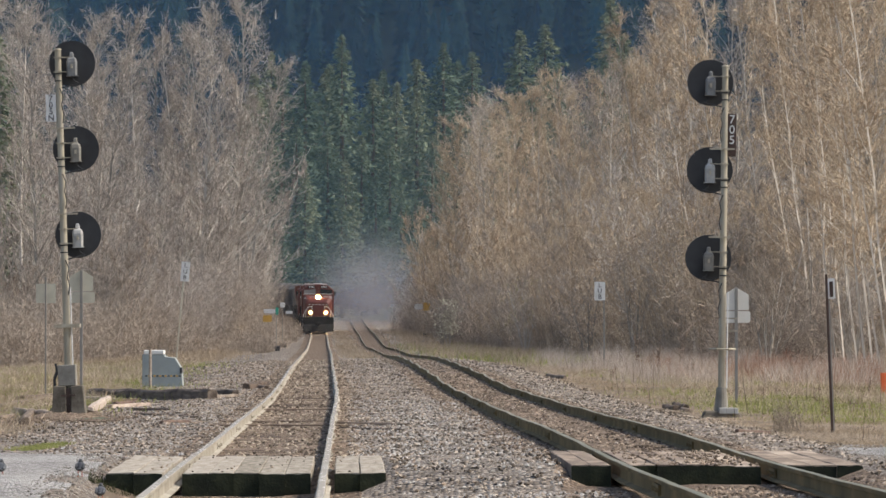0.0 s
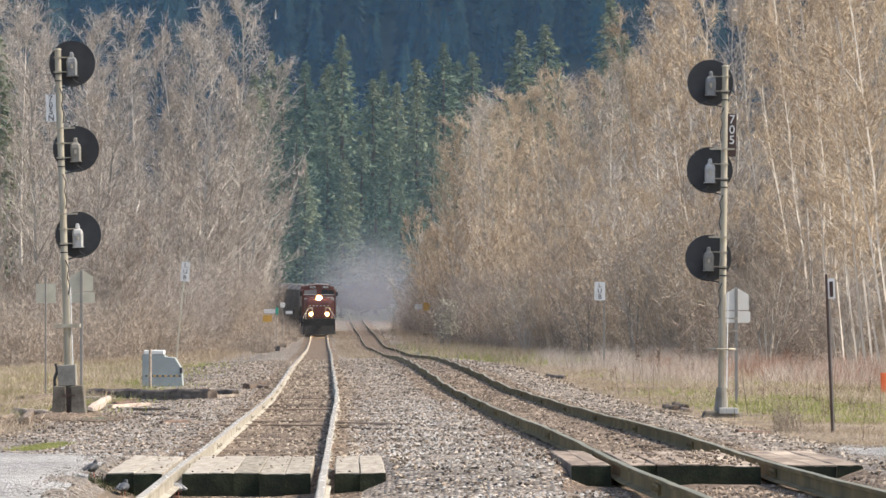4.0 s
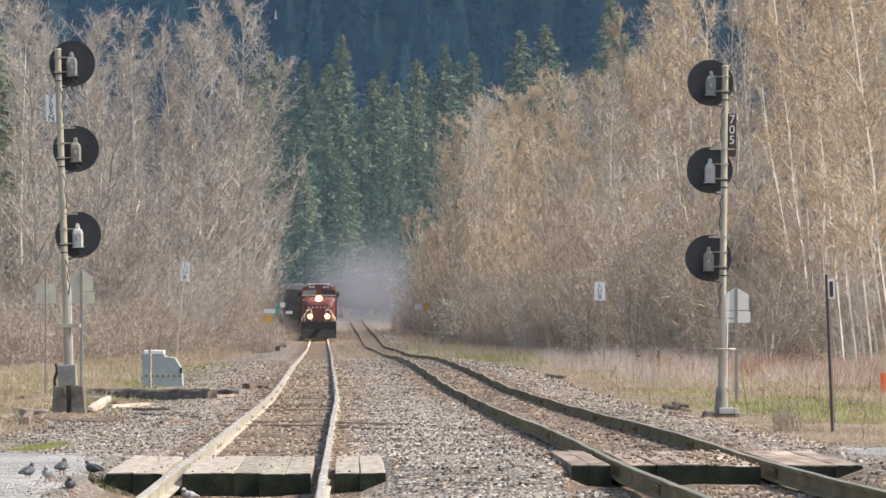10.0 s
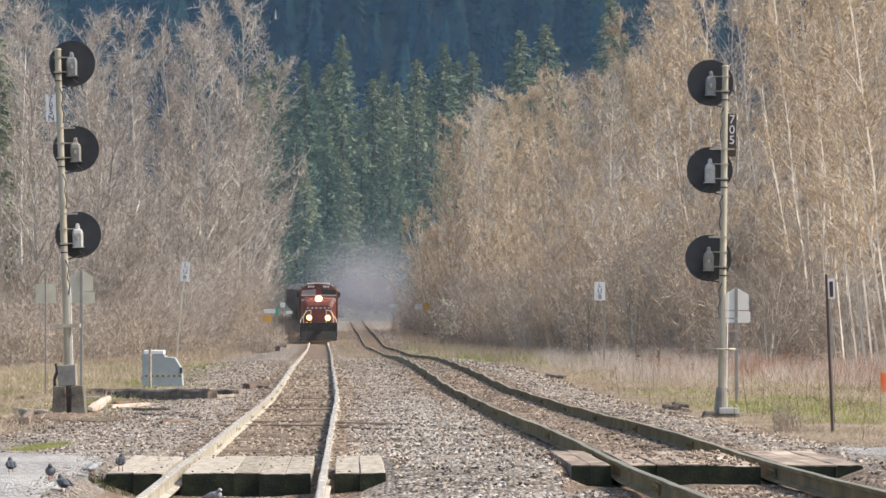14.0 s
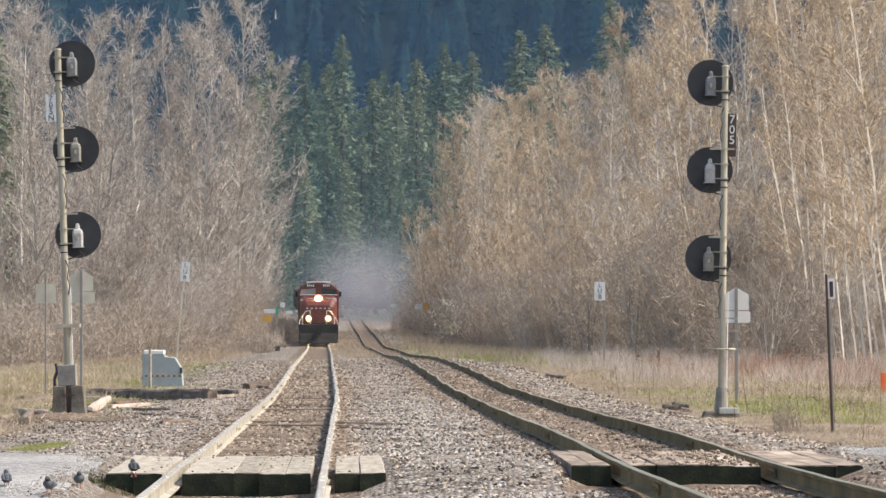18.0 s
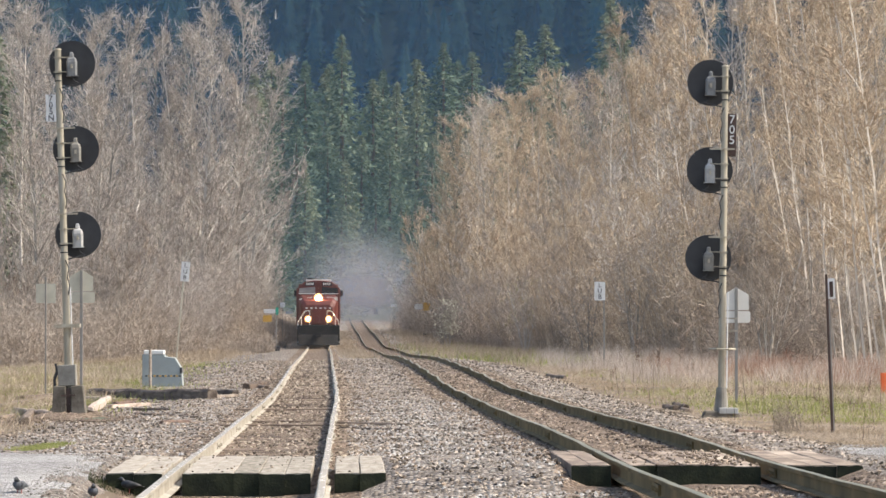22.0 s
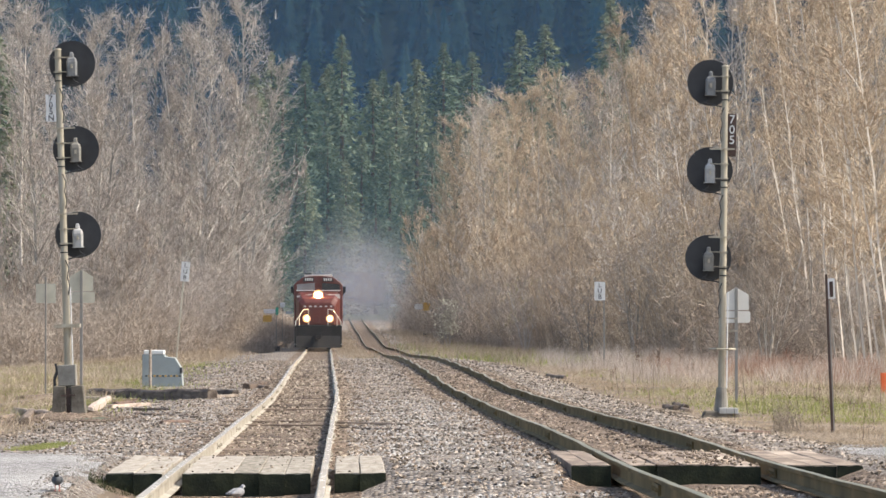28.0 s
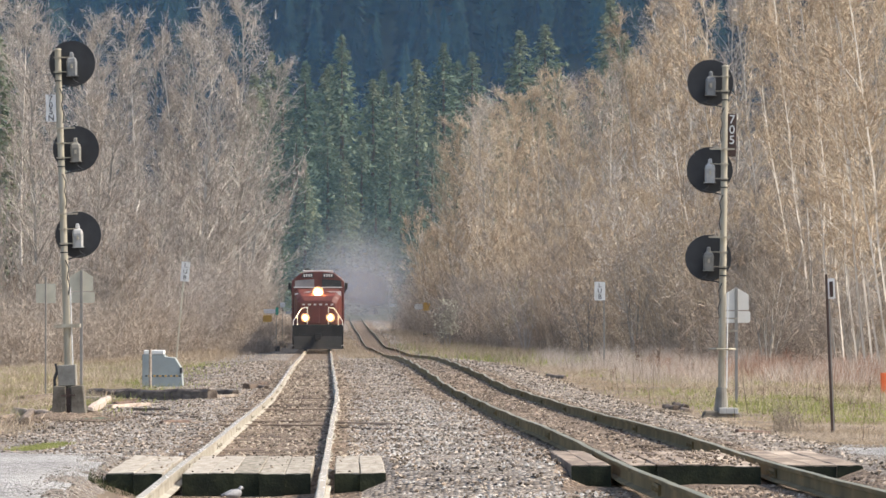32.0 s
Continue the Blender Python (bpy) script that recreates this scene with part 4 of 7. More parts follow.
def build_locomotive():
    t = thing("locomotive", Matrix(), "red diesel locomotive with three lit headlights, heading a freight train", "locomotive", "the train")
    part("frame", Shape().box(-1.5, 1.5, 1.1, 21.6, 1.15, 1.55), M_LBLACK, t, bevel=0.02)
    part("pilot", Shape().loft([[(-1.5, 1.15, 0.12), (1.5, 1.15, 0.12), (1.5, 1.2, 1.5), (-1.5, 1.2, 1.5)],
                               [(-1.5, 0.9, 0.12), (1.5, 0.9, 0.12), (1.5, 0.95, 1.5), (-1.5, 0.95, 1.5)]]), M_LBLACK, t, "black front pilot plate")
    pw = Shape()
    for i in range(8):
        x0, x1 = -1.4 + i * 0.35, -1.4 + (i + 1) * 0.35
        f0, f1 = 0.45 + abs(x0) * 0.06, 0.45 + abs(x1) * 0.06
        pw.add([(x0, f0 - 0.12, 0.1), (x1, f1 - 0.12, 0.1), (x1, f1 + 0.25, 0.85), (x0, f0 + 0.25, 0.85), (x0, 0.95, 0.1), (x1, 0.95, 0.1), (x1, 0.95, 0.85), (x0, 0.95, 0.85)],
               [(0, 1, 2, 3), (3, 2, 6, 7), (0, 4, 5, 1), (4, 7, 6, 5), (0, 3, 7, 4), (1, 5, 6, 2)])
    part("snow_plough", pw, M_LBLACK, t, "black steel plough")
    part("coupler", Shape().box(-0.16, 0.16, 0.1, 1.0, 0.72, 1.0).box(-0.2, 0.2, 0.02, 0.2, 0.68, 1.04), M_LBLACK, t, bevel=0.02)
    for sx in (-1, 1):
        for i in range(4):
            part("step", Shape().box(sx * 1.28 - 0.26, sx * 1.28 + 0.26, 0.9 + i * 0.12, 1.3 + i * 0.12, 0.3 + i * 0.32, 0.34 + i * 0.32), M_STRIPE, t, "pale-edged corner step")
    rings = []
    for y, w, zt, ch in ((1.55, 1.02, 2.95, 0.22), (1.75, 1.22, 3.25, 0.24), (2.3, 1.36, 3.5, 0.24), (3.3, 1.42, 3.72, 0.2)):
        rings.append([(-w, y, 1.55), (w, y, 1.55), (w, y, zt - ch), (w - ch, y, zt), (-w + ch, y, zt), (-w, y, zt - ch)])
    nose = part("nose", Shape().loft(rings), M_RED, t, "broad red nose", bevel=0.03)
    part("nose_door", Shape().box(-0.42, 0.1, 1.50, 1.56, 1.62, 2.85), M_RED, nose, bevel=0.015)
    rings = []
    for y in (3.05, 5.6):
        rings.append([(-1.56, y, 1.55), (1.56, y, 1.55), (1.56, y, 4.12), (1.02, y, 4.58), (0.4, y, 4.68), (-0.4, y, 4.68), (-1.02, y, 4.58), (-1.56, y, 4.12)])
    cabm = part("cab", Shape().loft(rings), M_RED, t, "red driving cab", bevel=0.03)
    for x0, x1 in ((-1.36, -0.22), (0.24, 1.38)):
        p = part("windscreen", Shape().slab([(x0, 3.78), (x1, 3.78), (x1, 4.14), (x0, 4.24)] if x0 > 0 else [(x0, 3.78), (x1, 3.78), (x1, 4.24), (x0, 4.14)], 3.02, 3.048), M_GLASS if x0 > 0 else M_SKYGLASS, cabm, "wide flat windscreen pane")
        q = Shape()
        q.box(x0 - 0.05, x1 + 0.05, 3.0, 3.046, 3.72, 3.776)
        part("white_sill_stripe", q, M_STRIPE, cabm)
    for sx in (-1, 1):
        part("side_window", Shape().box(sx * 1.562 - 0.01, sx * 1.562 + 0.01, 3.5, 4.9, 3.5, 4.05), M_GLASS, cabm)
        nb = part("number_board", Shape().slab([(sx * 0.28, 4.32), (sx * 1.0, 4.32), (sx * 0.9, 4.56), (sx * 0.28, 4.60)], 2.99, 3.046), M_INK, cabm, "black number board with pale marks")
        for i in range(4):
            cx = sx * 0.6 - 0.21 + i * 0.14
            part("number_mark", Shape().box(cx - 0.04, cx + 0.04, 2.98, 2.99, 4.37, 4.53), M_STRIPE, nb)
        part("mirror", Shape().box(sx * 1.6, sx * 1.75, 3.2, 3.26, 3.6, 4.0), M_LBLACK, cabm)
        part("ditch_light", Shape().rod((sx * 0.74, 1.30, 1.95), (sx * 0.74, 1.5, 1.95), 0.15, n=16).box(sx * 0.74 - 0.04, sx * 0.74 + 0.04, 1.36, 1.5, 1.55, 1.95), M_LBLACK, t, "lit ditch light")
        # Glare round the lens, added as two glowing discs
        part("ditch_reflector", Shape().rod((sx * 0.74, 1.275, 1.95), (sx * 0.74, 1.298, 1.95), 0.25, n=16), M_HALO, t, "amber glowing disc for the glare round the lamp")
        part("ditch_reflector", Shape().rod((sx * 0.74, 1.262, 1.95), (sx * 0.74, 1.276, 1.95), 0.155, n=16), M_INNERHALO, t, "inner yellow glowing disc for the glare round the lens")
        part("ditch_lens", Shape().rod((sx * 0.74, 1.25, 1.95), (sx * 0.74, 1.272, 1.95), 0.085, n=16), M_LAMP, t, "glowing warm lens")
        rl = Shape()
        pts = [(sx * 0.62, 1.2, 2.55), (sx * 0.95, 1.15, 2.5), (sx * 1.45, 1.0, 1.75), (sx * 1.45, 0.98, 0.75)]
        for a, b in zip(pts, pts[1:]):
            rl.rod(a, b, 0.028, n=6)
        rl.rod((sx * 0.62, 1.2, 2.55), (sx * 0.62, 1.2, 1.55), 0.025, n=6).rod((sx * 1.2, 1.1, 2.1), (sx * 1.2, 1.1, 1.5), 0.022, n=6)
        part("handrail", rl, M_STRIPE, t, "white front handrail")
        side = Shape().rod((sx * 1.48, 6.0, 2.5), (sx * 1.48, 21.0, 2.5), 0.02, n=5)
        for i in range(9):
            side.rod((sx * 1.48, 6.0 + i * 1.87, 1.5), (sx * 1.48, 6.0 + i * 1.87, 2.5), 0.018, n=5)
        part("side_handrail", side, M_LBLACK, t)
    part("nose_stripe", Shape().slab([(0.42, 3.52), (1.36, 3.50), (1.38, 3.22), (1.1, 3.36)], 2.18, 2.26), M_STRIPE, nose, "white stripe below the windscreen")
    part("nose_stripe", Shape().slab([(-0.42, 3.52), (-0.42, 3.46), (-1.36, 3.30), (-1.36, 3.38)], 2.18, 2.26), M_STRIPE, nose, "white stripe below the windscreen")
    part("headlight_case", Shape().box(-0.34, 0.34, 2.0, 2.6, 3.28, 3.62), M_RED, t, bevel=0.03)
    # Glowing discs behind the lenses give the headlight its halo
    part("headlight_reflector", Shape().rod((0, 1.97, 3.45), (0, 1.998, 3.45), 0.33, n=20), M_HALO, t, "amber glowing disc for the glare round the lamp")
    part("headlight_reflector", Shape().rod((0, 1.958, 3.45), (0, 1.972, 3.45), 0.215, n=20), M_INNERHALO, t, "inner yellow glowing disc for the glare round the lens")
    for sx in (-1, 1):
        part("headlight_lens", Shape().rod((sx * 0.09, 1.94, 3.45), (sx * 0.09, 1.966, 3.45), 0.085, n=16), M_LAMP, t, "glowing warm lens")
    for x0, x1 in ((-0.62, -0.36), (-0.28, -0.05), (0.05, 0.3), (0.38, 0.62), (-0.95, -0.72), (0.72, 0.95)):
        part("nose_marking", Shape().box(x0 + 0.03, x1 - 0.05, 1.475, 1.498, 2.68, 2.77), M_ROOF, nose)
    # Pale hatch, made wide so its colour also gives the bright roof edge
    part("roof_box", Shape().box(-0.9, 0.9, 3.1, 4.4, 4.62, 4.76), M_ROOF, t, "pale roof air unit widened as a roof-edge highlight", bevel=0.03)
    hn = Shape()
    for i in range(3):
        hn.rod((-0.75 + i * 0.12, 4.2, 4.78), (-0.75 + i * 0.12, 3.7, 4.80), 0.03, 0.07, 8)
    part("horn", hn, M_LBLACK, t)
    part("long_hood", Shape().loft([[(-1.0, y, 1.55), (1.0, y, 1.55), (1.0, y, 4.2), (0.75, y, 4.42), (-0.75, y, 4.42), (-1.0, y, 4.2)] for y in (5.6, 17.2)]), M_RED, t, "red engine hood")
    part("radiator", Shape().loft([[(-1.05, y, 1.55), (1.05, y, 1.55), (1.5, y, 3.9), (1.45, y, 4.5), (-1.45, y, 4.5), (-1.5, y, 3.9)] for y in (17.2, 21.2)]), M_RED, t, "flared radiator housing")
    for y in (7.5, 9.5, 11.5, 18.4, 20.0):
        part("roof_fan", Shape().rod((0, y, 4.40), (0, y, 4.56), 0.55, n=18), M_LBLACK, t)
    for i in range(8):
        for sx in (-1, 1):
            part("hood_door", Shape().box(sx * 1.0 - 0.012, sx * 1.0 + 0.012, 6.1 + i * 1.35, 7.3 + i * 1.35, 1.75, 3.6), M_RED, t)
    part("fuel_tank", Shape().loft([[(-1.2, y, 0.35), (1.2, y, 0.35), (1.5, y, 0.6), (1.5, y, 1.15), (-1.5, y, 1.15), (-1.5, y, 0.6)] for y in (8.6, 13.6)]), M_LBLACK, t)
    for y0 in (4.6, 17.6):
        b = part("bogie", Shape().box(-1.25, -1.0, -2.4, 2.4, 0.45, 0.95).box(1.0, 1.25, -2.4, 2.4, 0.45, 0.95).box(-1.2, 1.2, -0.4, 0.4, 0.6, 1.1), M_LBLACK, t, bevel=0.03, at=pose(0, y0, 0))
        for dy in (-1.85, 0, 1.85):
            WHEELS.append(wheelset(b, dy))
    return t


def build_hopper():
    t = thing("hopper_car", Matrix(), "dusty grey covered hopper wagon behind the locomotives", "wagon", "the train")
    part("body", Shape().loft([[(-1.2, y, 1.9), (1.2, y, 1.9), (1.58, y, 2.4), (1.58, y, 4.1), (1.1, y, 4.5), (-1.1, y, 4.5), (-1.58, y, 4.1), (-1.58, y, 2.4)] for y in (1.6, 16.4)]), M_HOPPER, t, bevel=0.03)
    for i in range(3):
        part("chute", Shape().loft([[(-1.1, 3.2 + i * 4 - q, z), (1.1, 3.2 + i * 4 - q, z), (1.1, 5.0 + i * 4 + q, z), (-1.1, 5.0 + i * 4 + q, z)] for z, q in ((0.7, -0.5), (1.95, 0.6))]), M_HOPPER, t)
    part("sill", Shape().box(-0.4, 0.4, 0.3, 17.7, 1.0, 1.3), M_LBLACK, t)
    part("roof_walk", Shape().box(-0.9, 0.9, 1.6, 16.4, 4.5, 4.56), M_HOPPER, t)
    for sx in (-1, 1):
        for i in range(12):
            part("side_rib", Shape().box(sx * 1.6 - 0.03, sx * 1.6 + 0.03, 2.0 + i * 1.27, 2.1 + i * 1.27, 2.4, 4.1), M_HOPPER, t)
    for y0 in (2.2, 15.8):
        b = part("bogie", Shape().box(-1.1, -0.95, -1.3, 1.3, 0.4, 0.8).box(0.95, 1.1, -1.3, 1.3, 0.4, 0.8).box(-1.0, 1.0, -0.25, 0.25, 0.55, 1.0), M_LBLACK, t, at=pose(0, y0, 0))
        for dy in (-0.88, 0.88):
            wheelset(b, dy)
    return t


loco = build_locomotive()
LEAD_WHEELS = list(WHEELS)
loco_two = copy_thing(loco, Matrix())
tagged(loco_two, "red diesel locomotive coupled behind the leading one")
hopper = build_hopper()
hoppers = [hopper] + [copy_thing(hopper, Matrix()) for _ in range(5)]
TRAIN = [(loco, 0.0, 22.3), (loco_two, 22.5, 22.3)] + [(h, 45.2 + i * 18.2, 18.0) for i, h in enumerate(hoppers)]


def train_front(t):
    return 491.0 - 6.08 * t


def build_smoke():
    puffs = []
    specs = [(655, 525, 545, 8.0, 5.5), (632, 502, 560, 7.5, 5.0), (690, 512, 575, 8.0, 5.5), (612, 530, 530, 5.5, 4.5), (650, 470, 590, 8.0, 5.5), (662, 548, 535, 8.0, 3.0), (690, 560, 600, 9.0, 4.0)]
    us, vs = 20, 7
    v = [(0.0, -0.35, 0.0)]
    for j in range(1, vs + 1):
        r = j / vs
        v += [(r * math.cos(2 * math.pi * i / us), -0.35 * math.sqrt(max(0, 1 - r * r)), r * math.sin(2 * math.pi * i / us)) for i in range(us)]
    f = [(0, 1 + (i + 1) % us, 1 + i) for i in range(us)]
    for j in range(vs - 1):
        f += [(1 + j * us + i, 1 + j * us + (i + 1) % us, 1 + (j + 1) * us + (i + 1) % us, 1 + (j + 1) * us + i) for i in range(us)]
    me = np_mesh("smoke_puff", v, f, M_SMOKE, True)
    for px, py, d, w, h in specs:
        ob = new("smoke_puff", me)
        ob.scale = (w, 6, h)
        tagged(ob, "thin grey diesel exhaust haze hanging behind the locomotive", "smoke", "exhaust haze")
        puffs.append((ob, px, py, d))
    return puffs


PUFFS = build_smoke()


def haze_sheet(name, y, half, top, density, tone, label, thin=1.0):
    """Tinted see-through sheet standing in for haze across the valley, bowed a little."""
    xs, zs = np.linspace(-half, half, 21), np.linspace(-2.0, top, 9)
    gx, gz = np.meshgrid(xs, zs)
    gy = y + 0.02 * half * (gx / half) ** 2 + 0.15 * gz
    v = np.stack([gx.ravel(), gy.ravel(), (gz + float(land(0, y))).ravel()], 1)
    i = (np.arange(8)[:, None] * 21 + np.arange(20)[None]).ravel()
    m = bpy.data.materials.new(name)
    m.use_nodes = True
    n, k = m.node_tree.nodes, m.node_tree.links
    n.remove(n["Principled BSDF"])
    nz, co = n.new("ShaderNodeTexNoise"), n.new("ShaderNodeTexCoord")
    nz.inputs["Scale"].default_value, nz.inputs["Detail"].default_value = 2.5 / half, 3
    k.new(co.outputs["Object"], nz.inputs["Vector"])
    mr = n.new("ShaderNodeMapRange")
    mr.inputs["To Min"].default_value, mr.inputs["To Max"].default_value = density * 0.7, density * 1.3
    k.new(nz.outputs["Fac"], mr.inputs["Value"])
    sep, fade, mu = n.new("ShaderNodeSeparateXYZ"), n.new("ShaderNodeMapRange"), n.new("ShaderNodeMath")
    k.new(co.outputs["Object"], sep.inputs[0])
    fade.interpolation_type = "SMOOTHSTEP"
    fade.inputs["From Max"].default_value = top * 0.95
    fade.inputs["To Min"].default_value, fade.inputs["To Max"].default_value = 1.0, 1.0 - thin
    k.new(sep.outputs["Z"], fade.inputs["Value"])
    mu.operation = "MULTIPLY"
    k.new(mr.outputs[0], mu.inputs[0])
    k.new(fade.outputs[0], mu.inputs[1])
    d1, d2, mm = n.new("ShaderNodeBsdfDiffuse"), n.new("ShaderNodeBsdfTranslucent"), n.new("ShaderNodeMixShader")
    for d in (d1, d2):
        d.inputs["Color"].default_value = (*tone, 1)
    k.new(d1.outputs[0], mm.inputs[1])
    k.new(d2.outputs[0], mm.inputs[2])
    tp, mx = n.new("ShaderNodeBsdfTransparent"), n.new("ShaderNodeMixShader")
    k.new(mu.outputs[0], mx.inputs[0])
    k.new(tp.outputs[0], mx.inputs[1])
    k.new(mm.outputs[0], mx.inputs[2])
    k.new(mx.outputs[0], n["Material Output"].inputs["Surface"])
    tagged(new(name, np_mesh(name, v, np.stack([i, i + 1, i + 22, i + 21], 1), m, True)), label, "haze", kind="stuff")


# Sheet tints put the pale and blue veil of distance over what lies behind
haze_sheet("near_haze", 172.0, 60, 40, 0.045, (0.66, 0.66, 0.66), "pale see-through sheet for haze in front of the bare woods", 0.0)
haze_sheet("mid_haze", 622.0, 120, 44, 0.17, (0.28, 0.50, 0.64), "bluish see-through sheet for haze in front of the evergreens", 0.4)
haze_sheet("far_haze", 1240.0, 300, 200, 0.20, (0.03, 0.27, 0.62), "blue see-through sheet for haze in front of the mountainside", 0.0)


# ---- trees ----
def prisms(p0, p1, r0, r1, sides=3):
    """Tapered sticks as arrays of vertices and quads."""
    d = p1 - p0
    d = d / np.maximum(np.linalg.norm(d, axis=1, keepdims=True), 1e-6)
    ref = np.where(np.abs(d[:, 2:3]) < 0.9, np.array([[0, 0, 1.0]]), np.array([[1.0, 0, 0]]))
    u = np.cross(d, ref)
    u /= np.linalg.norm(u, axis=1, keepdims=True)
    w = np.cross(d, u)
    n = len(p0)
    ang = 2 * np.pi * np.arange(sides) / sides
    ring = np.cos(ang)[None, :, None] * u[:, None] + np.sin(ang)[None, :, None] * w[:, None]
    v = np.concatenate([p0[:, None] + r0[:, None, None] * ring, p1[:, None] + r1[:, None, None] * ring], 1).reshape(-1, 3)
    o = (np.arange(n) * 2 * sides)[:, None]
    f = np.concatenate([np.stack([o[:, 0] + i, o[:, 0] + (i + 1) % sides, o[:, 0] + sides + (i + 1) % sides, o[:, 0] + sides + i], 1) for i in range(sides)])
    return v, f


def spikes(p0, p1, r0):
    d = p1 - p0
    d = d / np.maximum(np.linalg.norm(d, axis=1, keepdims=True), 1e-6)
    ref = np.where(np.abs(d[:, 2:3]) < 0.9, np.array([[0, 0, 1.0]]), np.array([[1.0, 0, 0]]))
    u = np.cross(d, ref)
    u /= np.linalg.norm(u, axis=1, keepdims=True)
    w = np.cross(d, u)
    n = len(p0)
    v = np.stack([p0 + r0[:, None] * u, p0 + r0[:, None] * (-0.5 * u + 0.87 * w), p0 + r0[:, None] * (-0.5 * u - 0.87 * w), p1], 1).reshape(-1, 3)
    o = np.arange(n) * 4
    f = np.concatenate([np.stack([o, o + 1, o + 3], 1), np.stack([o + 1, o + 2, o + 3], 1), np.stack([o + 2, o, o + 3], 1)])
    return v, f


def slivers(p0, p1, r0, r):
    """Hair-thin twigs, one triangle each, turned at random."""
    d = p1 - p0
    u = np.cross(d, r.normal(0, 1, d.shape))
    u /= np.maximum(np.linalg.norm(u, axis=1, keepdims=True), 1e-6)
    v = np.stack([p0 + r0[:, None] * u, p0 - r0[:, None] * u, p1], 1).reshape(-1, 3)
    return v, np.arange(len(p0) * 3).reshape(-1, 3)


def bare_tree(seed, height, spread, limbs, bark, twig, stems=1, low=0.12, per_limb=7, per_sub=6, trunk_r=0.13, label="",
              name="bare_tree", category="tree", rise=1.1, up=0.35, splay=0.22, hair=1.0, buds=0):
    """A leafless tree: bent stems, limbs that sweep upwards, and several thousand fine twigs."""
    r = np.random.RandomState(seed)
    P0, P1, R0, R1 = [], [], [], []
    lp0, lp1, lr = [], [], []
    for s in range(stems):
        lean = r.normal(0, 0.05, 2)
        if stems > 1:
            a = 6.283 * (s + r.uniform(-0.3, 0.3)) / stems
            lean = splay * r.uniform(0.35, 1.2) * np.array([np.cos(a), np.sin(a)])
        hgt = height * (1 if s == 0 else r.uniform(0.62, 0.98))
        pts, kx = [], np.cumsum(r.normal(0, 0.16, (9, 2)), 0) * height / 18
        for i in range(9):
            t = i / 8
            pts.append(np.array([lean[0] * hgt * t ** 0.8 + kx[i, 0] * t, lean[1] * hgt * t ** 0.8 + kx[i, 1] * t, hgt * t - 0.3 * (i == 0)]))
        tr = trunk_r * (1 if stems == 1 else 0.6)
        rad = [tr * (1 - t / 8) ** 0.85 + 0.012 for t in range(9)]
        for i in range(8):
            P0.append(pts[i]); P1.append(pts[i + 1]); R0.append(rad[i]); R1.append(rad[i + 1])
        for k in range(limbs // stems):
            t = min(low + (1 - low) * ((k + r.uniform(0, 1)) / (limbs // stems)) ** 0.9, 0.99)
            i = min(int(t * 8), 7)
            p = pts[i] + (pts[i + 1] - pts[i]) * (t * 8 - i)
            az = r.uniform(0, 2 * np.pi)
            L = spread * (1.05 - 0.75 * t) * r.uniform(0.55, 1.25)
            dv = np.array([np.cos(az), np.sin(az), rise * r.uniform(0.5, 1.5)])
            dv /= np.linalg.norm(dv)
            rr = min(rad[i] * 0.5, 0.010 + 0.010 * L)
            a = p
            for q in range(3):
                dv = dv + np.array([0, 0, 0.10]) + r.normal(0, 0.13, 3)
                dv /= np.linalg.norm(dv)
                b = a + dv * L / 3
                P0.append(a); P1.append(b); R0.append(rr * (1 - q * 0.27)); R1.append(rr * (0.73 - q * 0.27) + 0.004)
                lp0.append(a); lp1.append(b); lr.append(L)
                a = b
    v, f = prisms(np.array(P0), np.array(P1), np.array(R0), np.array(R1), 3)
    trunk_me = np_mesh("trunk", v, f, bark)
    a, b, L = np.array(lp0), np.array(lp1), np.array(lr)
    idx = np.repeat(np.arange(len(a)), max(1, per_limb // 3 + 1))
    q = r.uniform(0.1, 1, len(idx))[:, None]
    base = a[idx] + (b[idx] - a[idx]) * q
    d = (b - a)[idx]
    d /= np.linalg.norm(d, axis=1, keepdims=True)
    d = d * 0.8 + r.normal(0, 0.5, d.shape) + np.array([0, 0, up])
    d /= np.linalg.norm(d, axis=1, keepdims=True)
    sl = (0.26 * L[idx] + 0.35) * r.uniform(0.5, 1.3, len(idx))
    tip = base + d * sl[:, None]
    v1, f1 = slivers(base, tip, np.full(len(base), 0.017), r)
    j = np.repeat(np.arange(len(base)), per_sub)
    q = r.uniform(0.15, 1, len(j))[:, None]
    tb = base[j] + (tip[j] - base[j]) * q
    td = d[j] * 0.6 + r.normal(0, 0.5, (len(j), 3)) + np.array([0, 0, up * 0.7])
    td /= np.linalg.norm(td, axis=1, keepdims=True)
    tt = tb + td * (r.uniform(0.25, 0.85, len(j)) * (0.5 + 0.02 * height))[:, None]
    v2, f2 = slivers(tb, tt, hair * r.uniform(0.009, 0.017, len(j)), r)
    crown_me = np_mesh("crown", np.concatenate([v1, v2]), np.concatenate([f1, f2 + len(v1)]), twig)
    ob = thing(name, Matrix(), label, category)
    part("trunk", trunk_me, bark, ob)
    part("crown", crown_me, twig, ob)
    if buds:
        c = tt[r.randint(0, len(tt), buds)]
        a, b = r.normal(0, 1, (buds, 3)), r.normal(0, 1, (buds, 3))
        a *= r.uniform(0.025, 0.05, buds)[:, None] / np.linalg.norm(a, axis=1, keepdims=True)
        b *= r.uniform(0.02, 0.04, buds)[:, None] / np.linalg.norm(b, axis=1, keepdims=True)
